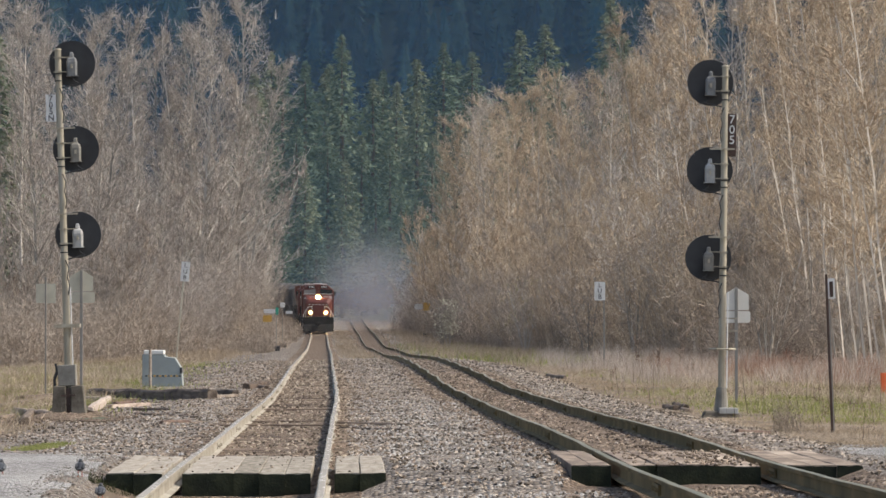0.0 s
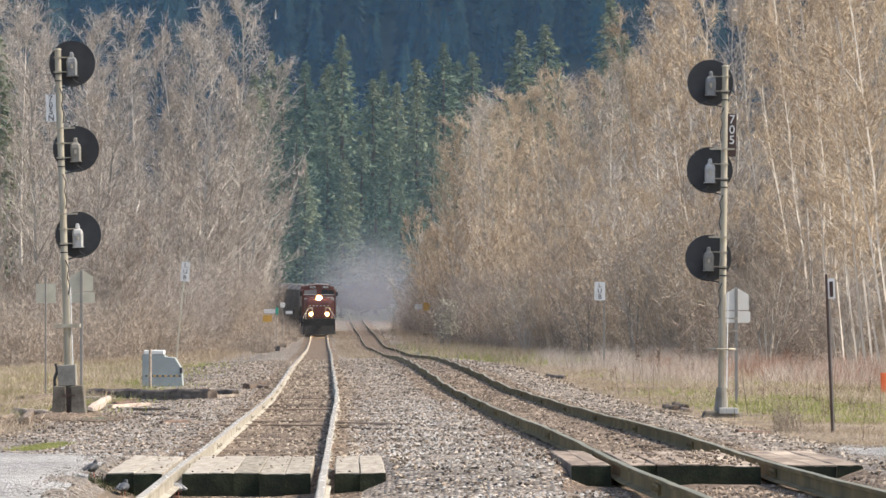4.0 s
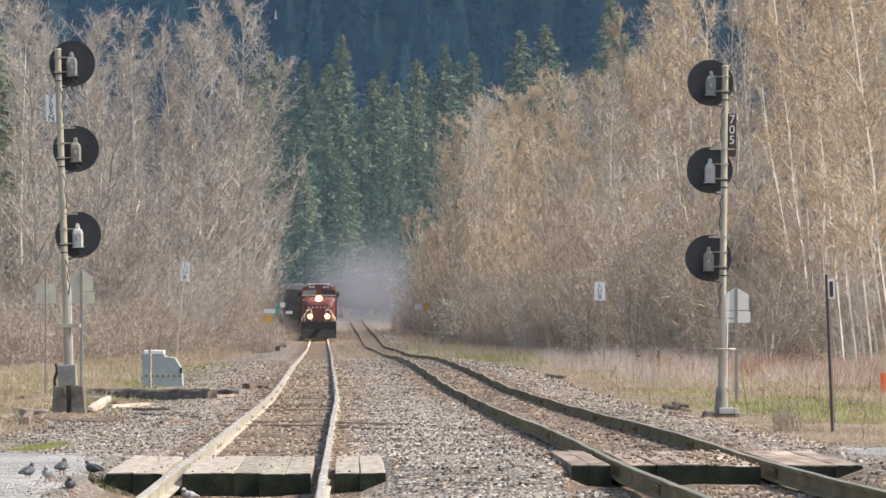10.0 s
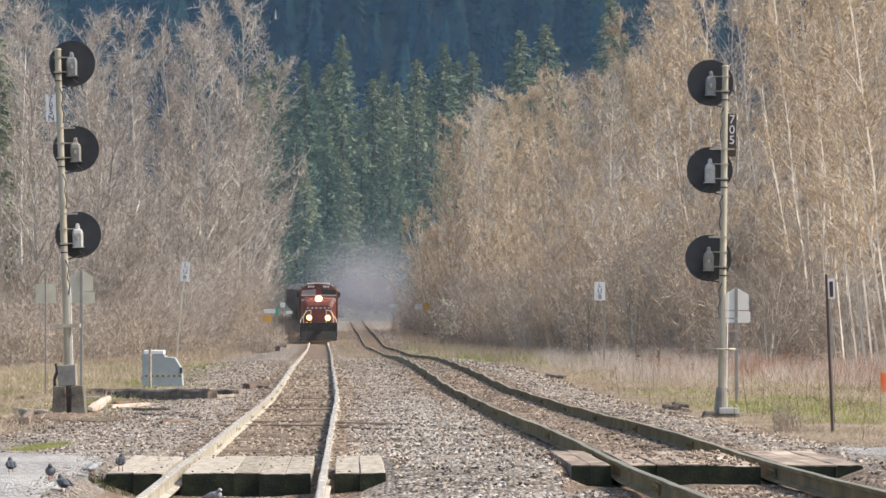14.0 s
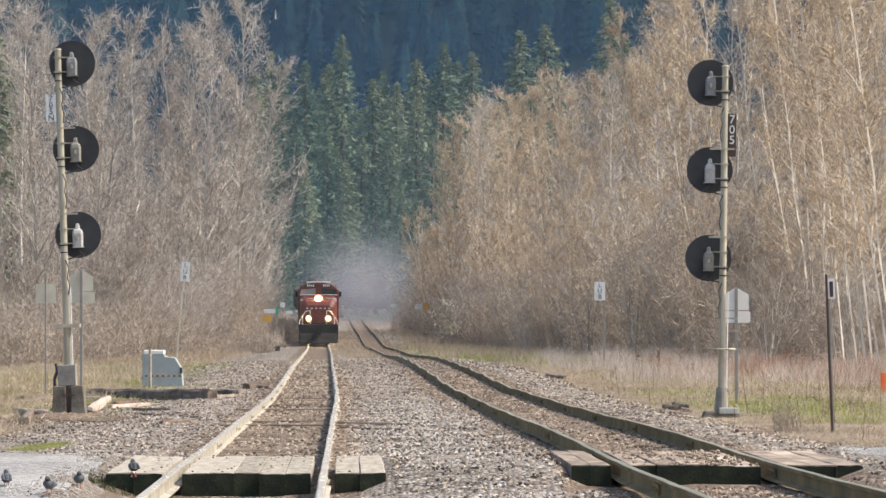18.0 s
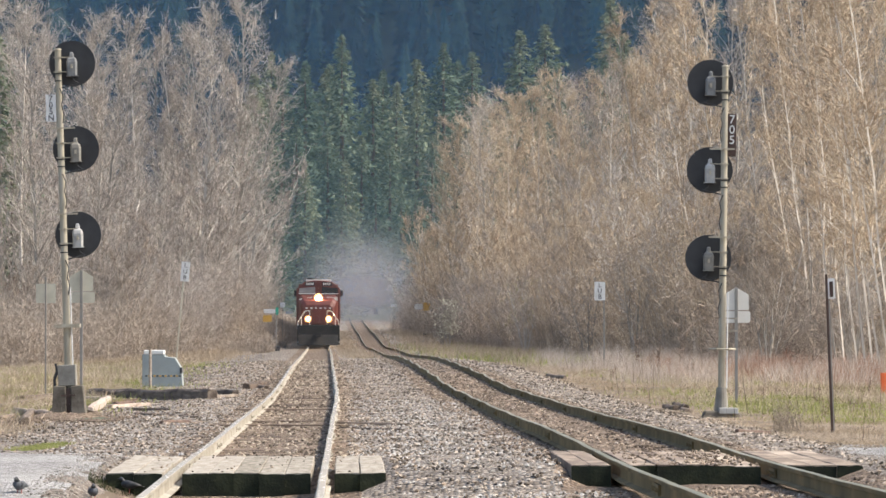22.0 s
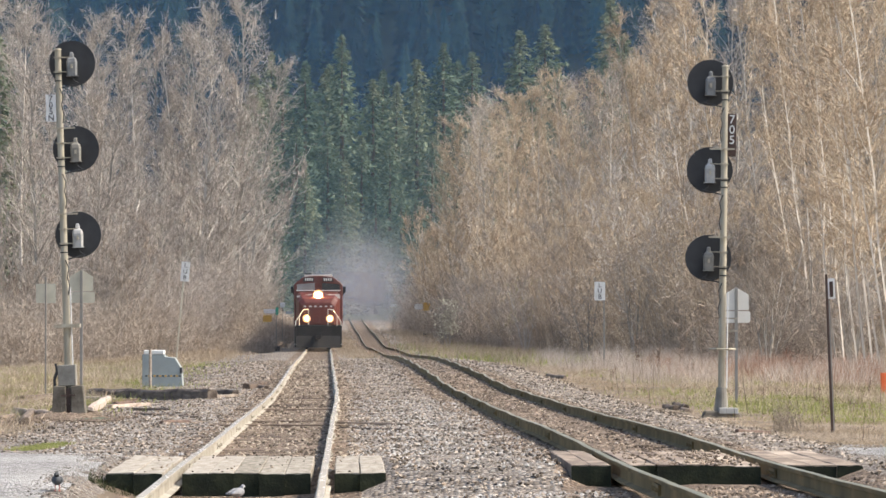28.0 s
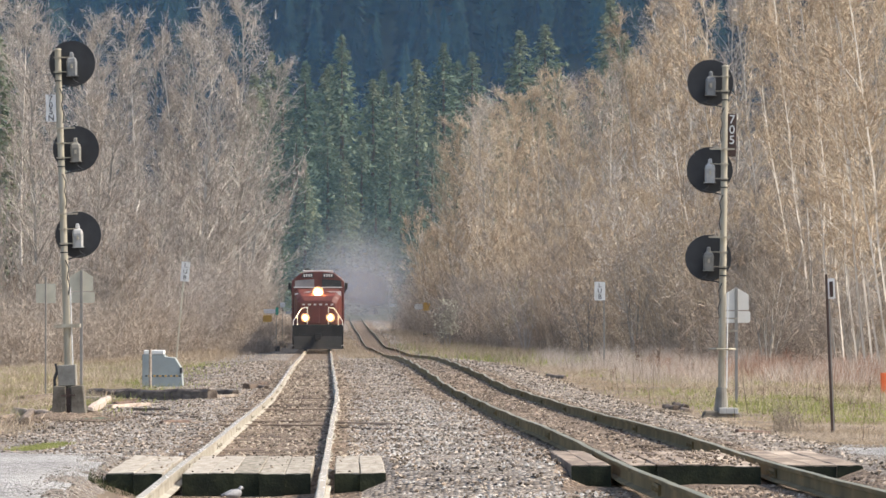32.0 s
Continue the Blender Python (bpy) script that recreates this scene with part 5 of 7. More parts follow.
        part("buds", np_mesh("buds", np.stack([c - a, c + b, c + a, c - b], 1).reshape(-1, 3), np.arange(buds * 4).reshape(-1, 4), M_CATKIN), M_CATKIN, ob, "small pale buds and catkins")
    return ob


def conifer(seed, height, label):
    """A fir or spruce: whorls of drooping boughs, each a spray of small needled twigs."""
    r = np.random.RandomState(seed)
    ob = thing("conifer", Matrix(), label, "tree")
    part("trunk", Shape().rod((0, 0, -1), (0, 0, height * 0.55), height * 0.012, height * 0.007, 7).rod((0, 0, height * 0.55), (0, 0, height), height * 0.007, 0.02, 7), M_CTRUNK, ob)
    wide, steep = height * r.uniform(0.125, 0.165), r.uniform(0.24, 0.32)
    n = 430
    down = height * 0.96 * ((np.arange(n) + r.rand(n)) / n) ** 1.1
    L = (wide * (1 - np.exp(-down * steep / wide)) + 0.2) * r.uniform(0.6, 1.18, n) * (1 + 0.12 * np.sin(down * 3.1))
    az = np.arange(n) * 2.4 + r.normal(0, 0.35, n)
    droop = r.uniform(-0.05, 0.45, n) * (0.35 + 0.65 * down / height)
    k = np.repeat(np.arange(n), 7)
    u = r.uniform(0.15, 1.0, len(k)) ** 0.8
    size = (0.115 * L[k] + 0.14) * r.uniform(0.7, 1.4, len(k))
    sway = r.normal(0, 0.16, len(k)) * L[k] * u
    c, sn = np.cos(az[k]), np.sin(az[k])
    p = np.stack([c * L[k] * u - sn * sway, sn * L[k] * u + c * sway, height - down[k] - L[k] * droop[k] * u ** 1.4 + r.normal(0, 0.07, len(k)) * L[k]], 1)
    out = np.stack([c, sn, np.zeros(len(k))], 1) * 0.75 + r.normal(0, 0.45, (len(k), 3)) - np.array([0, 0, 0.35])
    out /= np.linalg.norm(out, axis=1, keepdims=True)
    across = np.cross(out, r.normal(0, 0.6, (len(k), 3)) + np.array([0, 0, 1.0]))
    across /= np.linalg.norm(across, axis=1, keepdims=True)
    s1 = size[:, None]
    v = np.stack([p - out * s1 * 0.9, p + across * s1 * 0.42, p + out * s1, p - across * s1 * 0.42], 1).reshape(-1, 3)
    f = np.arange(len(k) * 4).reshape(-1, 4)
    part("foliage", np_mesh("foliage", v, f, M_NEEDLE), M_NEEDLE, ob)
    return ob


def build_woods():
    r = random.Random(77)
    tall = [bare_tree(100 + i, 19.0, 5.2, 44, M_BARK, M_TWIG if i % 2 else M_BUD, low=0.18, per_limb=7, per_sub=7, trunk_r=0.10, rise=1.25, hair=1.3, buds=0 if i % 2 else 800,
                      label="tall bare broadleaf tree with fine tan twigs at the wood's edge") for i in range(4)]
    birch = [bare_tree(200 + i, 19.0, 3.2, 36, M_BIRCH, M_BUD if i else M_TWIG, low=0.3, per_limb=7, per_sub=7, trunk_r=0.085, name="birch_tree", rise=1.2,
                       label="slender bare birch with white trunk and tan twigs") for i in range(3)]
    bushy = [bare_tree(350 + i, 12.0, 3.6, 54, M_BARK, M_TWIG if i % 2 else M_BUD, stems=6, low=0.08, per_limb=8, per_sub=8, hair=1.4, buds=0 if i % 2 else 900, trunk_r=0.085, rise=1.0, up=0.5, splay=0.30,
                       label="bushy many-stemmed bare tree with upswept fine twigs") for i in range(4)]
    shrub = [bare_tree(300 + i, 7.0, 2.6, 36, M_BARK, M_TWIG if i % 2 else M_BRUSH, stems=6, low=0.1, per_limb=8, per_sub=9, trunk_r=0.07, name="bare_shrub", category="shrub", rise=1.1, up=0.4,
                       label="bare many-stemmed thicket with fine brown twigs") for i in range(3)]
    used = set()

    def crown_line(x, y, z):
        """The greatest height of a tree at a place, under a treetop outline fitted to the camera's view."""
        px = 784 + x * FOCAL / y
        top = float(np.interp(px, [0, 365, 410, 438, 458, 498, 740, 780, 800, 830, 900, 1060, 1090, 1130, 1180, 1200, 1600],
                              [-80, -40, 110, 190, 290, 470, 520, 400, 260, 190, 165, 190, 150, 95, 20, -60, -300]))
        return EYE_Z + (572 - top) * y / FOCAL - z

    def plant(kind, x, y, sc):
        ob = r.choice(kind)
        full = 19.5 if kind is not bushy and kind is not shrub and kind[0] not in bushy else 12.5
        if kind is not shrub:
            sc = max(0.25, min(sc, crown_line(x, y, float(land(x, y))) / full))
        m = pose(x, y, float(land(x, y)) - 0.15, r.uniform(-3, 3), r.uniform(-3, 3), r.uniform(0, 360)) @ Matrix.Diagonal((sc * r.uniform(0.9, 1.1), sc * r.uniform(0.9, 1.1), sc, 1))
        if ob.name not in used:
            used.add(ob.name)
            ob.matrix_basis = m
        else:
            c = copy_thing(ob, m)
            c.matrix_basis = m

    def edge_right(y):
        return float(np.interp(y, [180, 250, 350, 430, 500, 600, 700], [14.5, 11.5, 8.0, 4.0, -0.5, -5.5, -9.5]))

    def edge_left(y):
        return float(np.interp(y, [220, 280, 350, 430, 500, 600, 700], [-19.5, -18.5, -17.5, -18.5, -20.0, -23.0, -26.0]))

    for i in range(46):
        y = 215 + 400 * r.random() ** 1.25
        x = edge_right(y) + 1.5 + abs(r.gauss(0, 1)) * (4 + y * 0.035)
        if x > 0.0875 * y + 6:
            x = r.uniform(edge_right(y) + 1, 0.0875 * y + 5)
        plant(birch if r.random() < 0.42 else tall, x, y, r.uniform(0.8, 1.15))
    for px, d in ((1415, 262), (1452, 240), (1476, 246), (1502, 238), (1520, 232), (1548, 228), (1560, 240), (1366, 268), (1392, 256), (1250, 282), (1236, 290), (1120, 330), (940, 420), (1002, 400), (40, 268), (150, 330), (96, 300), (240, 350), (330, 390)):
        x = (px + (50 if px > 600 else 0) - 784) * d / FOCAL
        ob = r.choice(birch if px > 600 else birch[:1])
        sc = r.uniform(0.95, 1.2)
        m = pose(x, d, float(land(x, d)) - 0.1, 0, r.uniform(-8, -4) if px > 600 else r.uniform(-3, 3), 0) @ pose(0, 0, 0, 0, 0, r.uniform(0, 360)) @ Matrix.Diagonal((sc, sc, sc, 1))
        copy_thing(ob, m).matrix_basis = m
    front = bare_tree(260, 19.0, 2.4, 24, M_BIRCH, M_BUD, low=0.16, per_limb=7, per_sub=8, trunk_r=0.034, hair=1.1, buds=600, name="birch_tree", rise=1.2, label="slender white-trunked birch at the wood's edge")
    spots = [(1398, 199), (1412, 197), (1424, 196), (1440, 192), (1452, 190), (1466, 188), (1478, 185), (1490, 184), (1504, 182), (1516, 180), (1530, 178), (1546, 177), (1560, 176), (1340, 208), (1300, 215), (1236, 226),
             (1220, 228), (945, 400), (900, 420), (1150, 300)]
    for k, (px, d) in enumerate(spots):
        x = (px + (30 if px > 1200 else 0) - 784) * d / FOCAL
        sc = r.uniform(0.85, 1.15)
        d = d + (r.uniform(4, 20) if px > 1200 else 0)
        x = (px + (30 if px > 1200 else 0) - 784) * d / FOCAL
        m = pose(x, d, float(land(x, d)) - 0.1, 0, r.uniform(-9, -4) if px > 1200 else r.uniform(-3, 3), 0) @ pose(0, 0, 0, 0, 0, r.uniform(0, 360)) @ Matrix.Diagonal((sc, sc, sc, 1))
        if k:
            copy_thing(front, m).matrix_basis = m
        else:
            front.matrix_basis = m
    for i in range(42):
        y = 255 + 360 * r.random() ** 1.15
        x = edge_left(y) - 1.5 - abs(r.gauss(0, 1)) * (3 + y * 0.03)
        if x < -0.0875 * y - 6:
            x = r.uniform(-0.0875 * y - 5, edge_left(y) - 1)
        plant(birch[:1] if r.random() < 0.22 else tall[1::2], x, y, r.uniform(0.75, 1.1))
    for i in range(62):
        y = 225 + 330 * (i + r.random()) / 62
        x = edge_right(y) + 1.0 + 9.0 * r.random() ** 1.5
        if x < 0.0875 * y + 4:
            plant(bushy, x, y, r.uniform(0.65, 1.2))
    for i in range(40):
        y = 262 + 300 * (i + r.random()) / 40
        x = edge_left(y) - 0.5 - 9.0 * r.random() ** 1.5
        if x > -0.0875 * y - 4:
            plant(bushy[1::2], x, y, r.uniform(0.6, 1.15))
    for i in range(50):
        y = 190 + 400 * r.random() ** 1.3
        x = edge_right(y) - 1.5 + abs(r.gauss(0, 1)) * 4
        plant(shrub, x, y, r.uniform(0.5, 1.25))
    for i in range(44):
        y = 235 + 350 * r.random() ** 1.3
        x = edge_left(y) + 1.0 - abs(r.gauss(0, 1)) * 4
        plant(shrub, x, y, r.uniform(0.5, 1.2))
    east_tops = [(800, 320, 520), (818, 262, 500), (832, 215, 490), (824, 185, 480), (848, 182, 470), (872, 176, 462), (896, 168, 455), (920, 165, 450), (946, 160, 440),
                 (970, 160, 430), (1000, 150, 420), (1030, 165, 410), (1062, 140, 400), (1090, 120, 390), (810, 260, 470), (860, 230, 450), (790, 420, 510), (806, 390, 470),
                 (1148, 95, 380), (1174, 50, 370), (1185, 5, 350), (1205, -20, 340), (1230, -40, 330), (1262, -40, 320), (1160, 120, 340), (755, 450, 500), (768, 380, 490),
                 (782, 300, 480), (800, 215, 470)]
    west_tops = [(60, 10, 380), (110, 30, 390), (20, -10, 370), (160, 50, 390), (372, 60, 430), (345, 60, 420), (405, -10, 400), (425, 110, 440), (428, 165, 450),
                 (440, 270, 460), (452, 350, 470), (468, 420, 480), (484, 475, 490), (420, 200, 430), (430, 340, 440), (300, 70, 400), (205, 95, 380), (330, 50, 390),
                 (350, 10, 380)]
    for px, top, d in east_tops + west_tops:
        x, _, zt = at_depth(px, top, d)
        tallness = zt - float(land(x, d))
        low_crown = tallness < 17.0
        sc = tallness / (12.5 if low_crown else 19.5)
        ob = r.choice((bushy if low_crown else tall) if px > 600 else (bushy if low_crown else tall)[1::2])
        m = pose(x, d, float(land(x, d)) - 0.15, 0, 0, r.uniform(0, 360)) @ Matrix.Diagonal((sc * 1.1, sc * 1.1, sc, 1))
        copy_thing(ob, m).matrix_basis = m
    # evergreens behind the bare woods
    kinds = [conifer(400 + i, 30.0, "tall dark green conifer with drooping layered branches") for i in range(5)]
    marks = [(605, 62, 760), (540, 108, 740), (500, 112, 780), (480, 92, 800), (660, 140, 780), (702, 146, 800), (738, 152, 760),
             (785, 76, 820), (836, 92, 850), (920, 54, 900), (965, 44, 930), (1080, -4, 900), (1105, 60, 860), (575, 130, 770), (450, 130, 790),
             (612, 285, 690), (665, 308, 670), (560, 388, 640), (500, 392, 630), (735, 342, 650), (640, 240, 720), (525, 220, 700), (690, 250, 720),
             (580, 235, 720), (765, 240, 740), (470, 200, 720), (710, 330, 665), (605, 352, 650), (540, 300, 670), (20, 230, 300), (-6, 60, 330)]
    for i in range(32):
        px = r.uniform(400, 1200)
        d = r.uniform(690, 1000)
        marks.append((px, r.uniform(120, 330) - (d - 700) * 0.25 + 0.08 * max(0, 700 - px), d))
    for px, py, d in marks:
        x, _, zt = at_depth(px, py, d)
        z = float(land(x, d))
        if zt - z > 6:
            sc = (zt - z) / 30.0
            wide = r.uniform(1.2, 1.7)
            ob = r.choice(kinds)
            m = pose(x, d, z, 0, 0, r.uniform(0, 360)) @ Matrix.Diagonal((sc * wide, sc * wide, sc, 1))
            if ob.name not in used:
                used.add(ob.name)
                ob.matrix_basis = m
            else:
                copy_thing(ob, m).matrix_basis = m
    # the wooded mountainside, in one sheet of trees
    rr = np.random.RandomState(9)
    vs, fs, crown_tones, o = [], [], [], 0
    n, seg = 420, 13
    ys = 1338 + 135 * rr.rand(n) ** 0.9
    xs = rr.uniform(-1, 1, n) * 0.1 * ys
    far_y, far_x = 1450 + 1000 * rr.rand(900), rr.uniform(-900, 900, 900)
    for q, (x, y) in enumerate(list(zip(xs, ys)) + list(zip(far_x, far_y))):
        tiers = 17 if q < n else 4
        z, h = float(land(x, y)), rr.uniform(22, 42)
        w, steep = h * rr.uniform(0.10, 0.15), rr.uniform(0.2, 0.3)
        # Dark, middle or pale crown at random, for light and shade between trees
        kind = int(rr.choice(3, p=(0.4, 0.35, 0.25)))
        for t in range(tiers):
            d0, d1 = h * 0.96 * (t / tiers) ** 1.05, h * 0.96 * ((t + 1.7) / tiers) ** 1.05
            r0, r1 = (w * (1 - math.exp(-d * steep / w)) for d in (d0 * 0.6, d1))
            a = 2 * np.pi * (np.arange(seg) + rr.uniform(-0.35, 0.35, seg)) / seg + rr.rand() * 6
            rad = (r1 + 0.15) * rr.uniform(0.55, 1.3, seg)
            top = np.stack([x + r0 * 0.4 * np.cos(a), y + r0 * 0.4 * np.sin(a), np.full(seg, z + h - d0)], 1)
            rim = np.stack([x + rad * np.cos(a), y + rad * np.sin(a), z + h - d1 + rr.uniform(-0.6, 0.5, seg) * (0.4 + 0.1 * w)], 1)
            vs.append(np.concatenate([top, rim]))
            k, k2 = o + np.arange(seg), o + (np.arange(seg) + 1) % seg
            fs += np.stack([k, k2, k2 + seg, k + seg], 1).tolist()
            crown_tones += [kind] * seg
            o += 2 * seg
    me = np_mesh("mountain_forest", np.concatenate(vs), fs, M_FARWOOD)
    me.materials.append(M_FARDARK)
    me.materials.append(M_FARPALE)
    me.polygons.foreach_set("material_index", crown_tones)
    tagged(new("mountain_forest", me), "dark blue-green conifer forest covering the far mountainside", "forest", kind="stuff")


build_woods()


def leafy_shrub(px, d, height, width, base_z, n, leaf, size, label, seed):
    """A bare many-stemmed shrub with a scatter of small leaves in its upper part."""
    x = (px - 784) * d / FOCAL
    ob = bare_tree(seed, height, width, 24, M_BARK, M_TWIG, stems=4, low=0.2, per_limb=7, per_sub=3, trunk_r=0.07, name="leafy_shrub", category="shrub", rise=1.2, label=label)
    r = np.random.RandomState(seed)
    c = np.stack([r.normal(0, width * 0.35, n), r.normal(0, width * 0.35, n), height * r.uniform(base_z, 1.0, n)], 1)
    a, b = r.normal(0, 1, (n, 3)), r.normal(0, 1, (n, 3))
    a /= np.linalg.norm(a, axis=1, keepdims=True)
    b = np.cross(a, b)
    b /= np.linalg.norm(b, axis=1, keepdims=True)
    q = size * r.uniform(0.6, 1.3, n)[:, None]
    v = np.stack([c - a * q, c + b * q * 0.6, c + a * q, c - b * q * 0.6], 1).reshape(-1, 3)
    part("leaves", np_mesh("leaves", v, np.arange(n * 4).reshape(-1, 4), leaf), leaf, ob, "small pale spring leaves")
    ob.matrix_basis = pose(x, d, float(land(x, d)) - 0.1)


leafy_shrub(795, 400, 4.0, 1.3, 0.3, 420, M_BLOSSOM, 0.09, "small shrub thick with cream blossom before the wood", 501)
leafy_shrub(783, 402, 2.9, 1.2, 0.3, 220, M_BLOSSOM, 0.09, "small shrub thick with cream blossom before the wood", 502)
leafy_shrub(1190, 232, 6.5, 2.6, 0.15, 1700, M_CATKIN, 0.05, "bare shrub with a few yellow-green buds", 503)
leafy_shrub(1125, 240, 6.0, 2.6, 0.15, 1500, M_CATKIN, 0.05, "bare shrub with a few yellow-green buds", 504)
leafy_shrub(1250, 228, 5.5, 2.6, 0.15, 1400, M_CATKIN, 0.05, "bare shrub with a few yellow-green buds", 505)
leafy_shrub(1040, 268, 5.0, 2.4, 0.15, 900, M_CATKIN, 0.05, "bare shrub with a few yellow-green buds", 507)
leafy_shrub(1340, 225, 5.0, 2.4, 0.15, 900, M_CATKIN, 0.05, "bare shrub with a few yellow-green buds", 508)
leafy_shrub(930, 330, 5.0, 2.6, 0.4, 260, M_PALELEAF, 0.06, "bare shrub with a few yellow-green buds", 506)


def dead_bush(px, py, height, stalks, wide, seed, label, thick=0.004, coat=None):
    """A tuft of dry stalks, each forked into finer ones."""
    x, d, z = spot(px, py)
    r = np.random.RandomState(seed)
    a = r.normal(0, wide * 0.25, (stalks, 3)) * np.array([1, 1, 0])
    b = a + np.stack([r.normal(0, wide * 0.35, stalks), r.normal(0, wide * 0.35, stalks), height * r.uniform(0.5, 1.0, stalks)], 1)
    v1, f1 = spikes(a - np.array([0, 0, 0.03]), b, np.full(stalks, thick))
    k = np.repeat(np.arange(stalks), 4)
    q = r.uniform(0.3, 0.95, len(k))[:, None]
    c = a[k] + (b[k] - a[k]) * q
    e = c + r.normal(0, height * 0.12, c.shape) + np.array([0, 0, height * 0.1])
    v2, f2 = slivers(c, e, np.full(len(k), thick * 1.2), r)
    single("dead_bush", np_mesh("dead_bush", np.concatenate([v1, v2]), np.concatenate([f1, f2 + len(v1)]), coat or M_BRUSH), coat or M_BRUSH, label, "shrub", pose(x, d, z))


dead_bush(1392, 768, 0.62, 70, 0.5, 601, "small leafless bush at the edge of the ballast")
dead_bush(1215, 735, 0.22, 12, 0.2, 602, "small dark leafless weed on ballast")
dead_bush(190, 788, 0.42, 5, 0.2, 603, "thin leafless weed on gravel")
dead_bush(1500, 735, 0.62, 5, 0.25, 604, "thin leafless weed in dry grass")
for k, (px, py, hgt) in enumerate(((1062, 645, 1.1), (1098, 650, 0.8), (1128, 652, 1.9), (1150, 655, 0.7), (1166, 657, 1.7), (1206, 662, 2.0), (1222, 668, 0.9), (1438, 662, 1.2), (1485, 668, 0.7), (1085, 668, 0.6), (1448, 715, 0.7), (1462, 742, 0.45), (1516, 735, 0.8), (1540, 700, 0.6), (1350, 700, 0.5))):
    dead_bush(px, py, hgt, 3 + k % 3, 0.22, 620 + k, "slender brown dead weed standing in dry grass", 0.018 if py < 700 else 0.009, M_DEADWEED)
timber(1304, 768, 1362, 771, 0.06, "flat rust-brown scrap board on ballast", M_RUST, seed=31, lift=0.02)
timber(970, 668, 1000, 672, 0.12, "pale broken timber end beside the ballast", M_OLDWOOD, seed=32, lift=0.03)
timber(700, 664, 712, 668, 0.08, "small dark stick between the tracks", M_TIE, seed=34)


# ---- grasses, weeds and stones ----
def blades(name, x, y, h, w, lean, material, label, category="grass", seed=1):
    r = np.random.RandomState(seed)
    z = land(x, y)
    n = len(x)
    az = r.uniform(0, 2 * np.pi, n)
    w = np.broadcast_to(w, x.shape)
    ca, sa = np.cos(az) * w / 2, np.sin(az) * w / 2 * 0.4
    dx, dy = r.normal(0, lean, n) * h, r.normal(0, lean, n) * h
    b = np.stack([x, y, z - 0.03], 1)
    off = np.stack([ca, sa, np.zeros(n)], 1)
    tip = b + np.stack([dx, dy, h], 1)
    v = np.stack([b - off, b + off, tip], 1).reshape(-1, 3)
    f = np.arange(n * 3).reshape(-1, 3)
    tagged(new(name, np_mesh(name, v, f, material)), label, category, kind="stuff")


def clumped(r, n, x0, x1, y0, y1, clumps, size):
    cx, cy = r.uniform(x0, x1, clumps), r.uniform(y0, y1, clumps)
    i = r.randint(0, clumps, n)
    return cx[i] + r.normal(0, size, n), cy[i] + r.normal(0, size * 1.6, n)


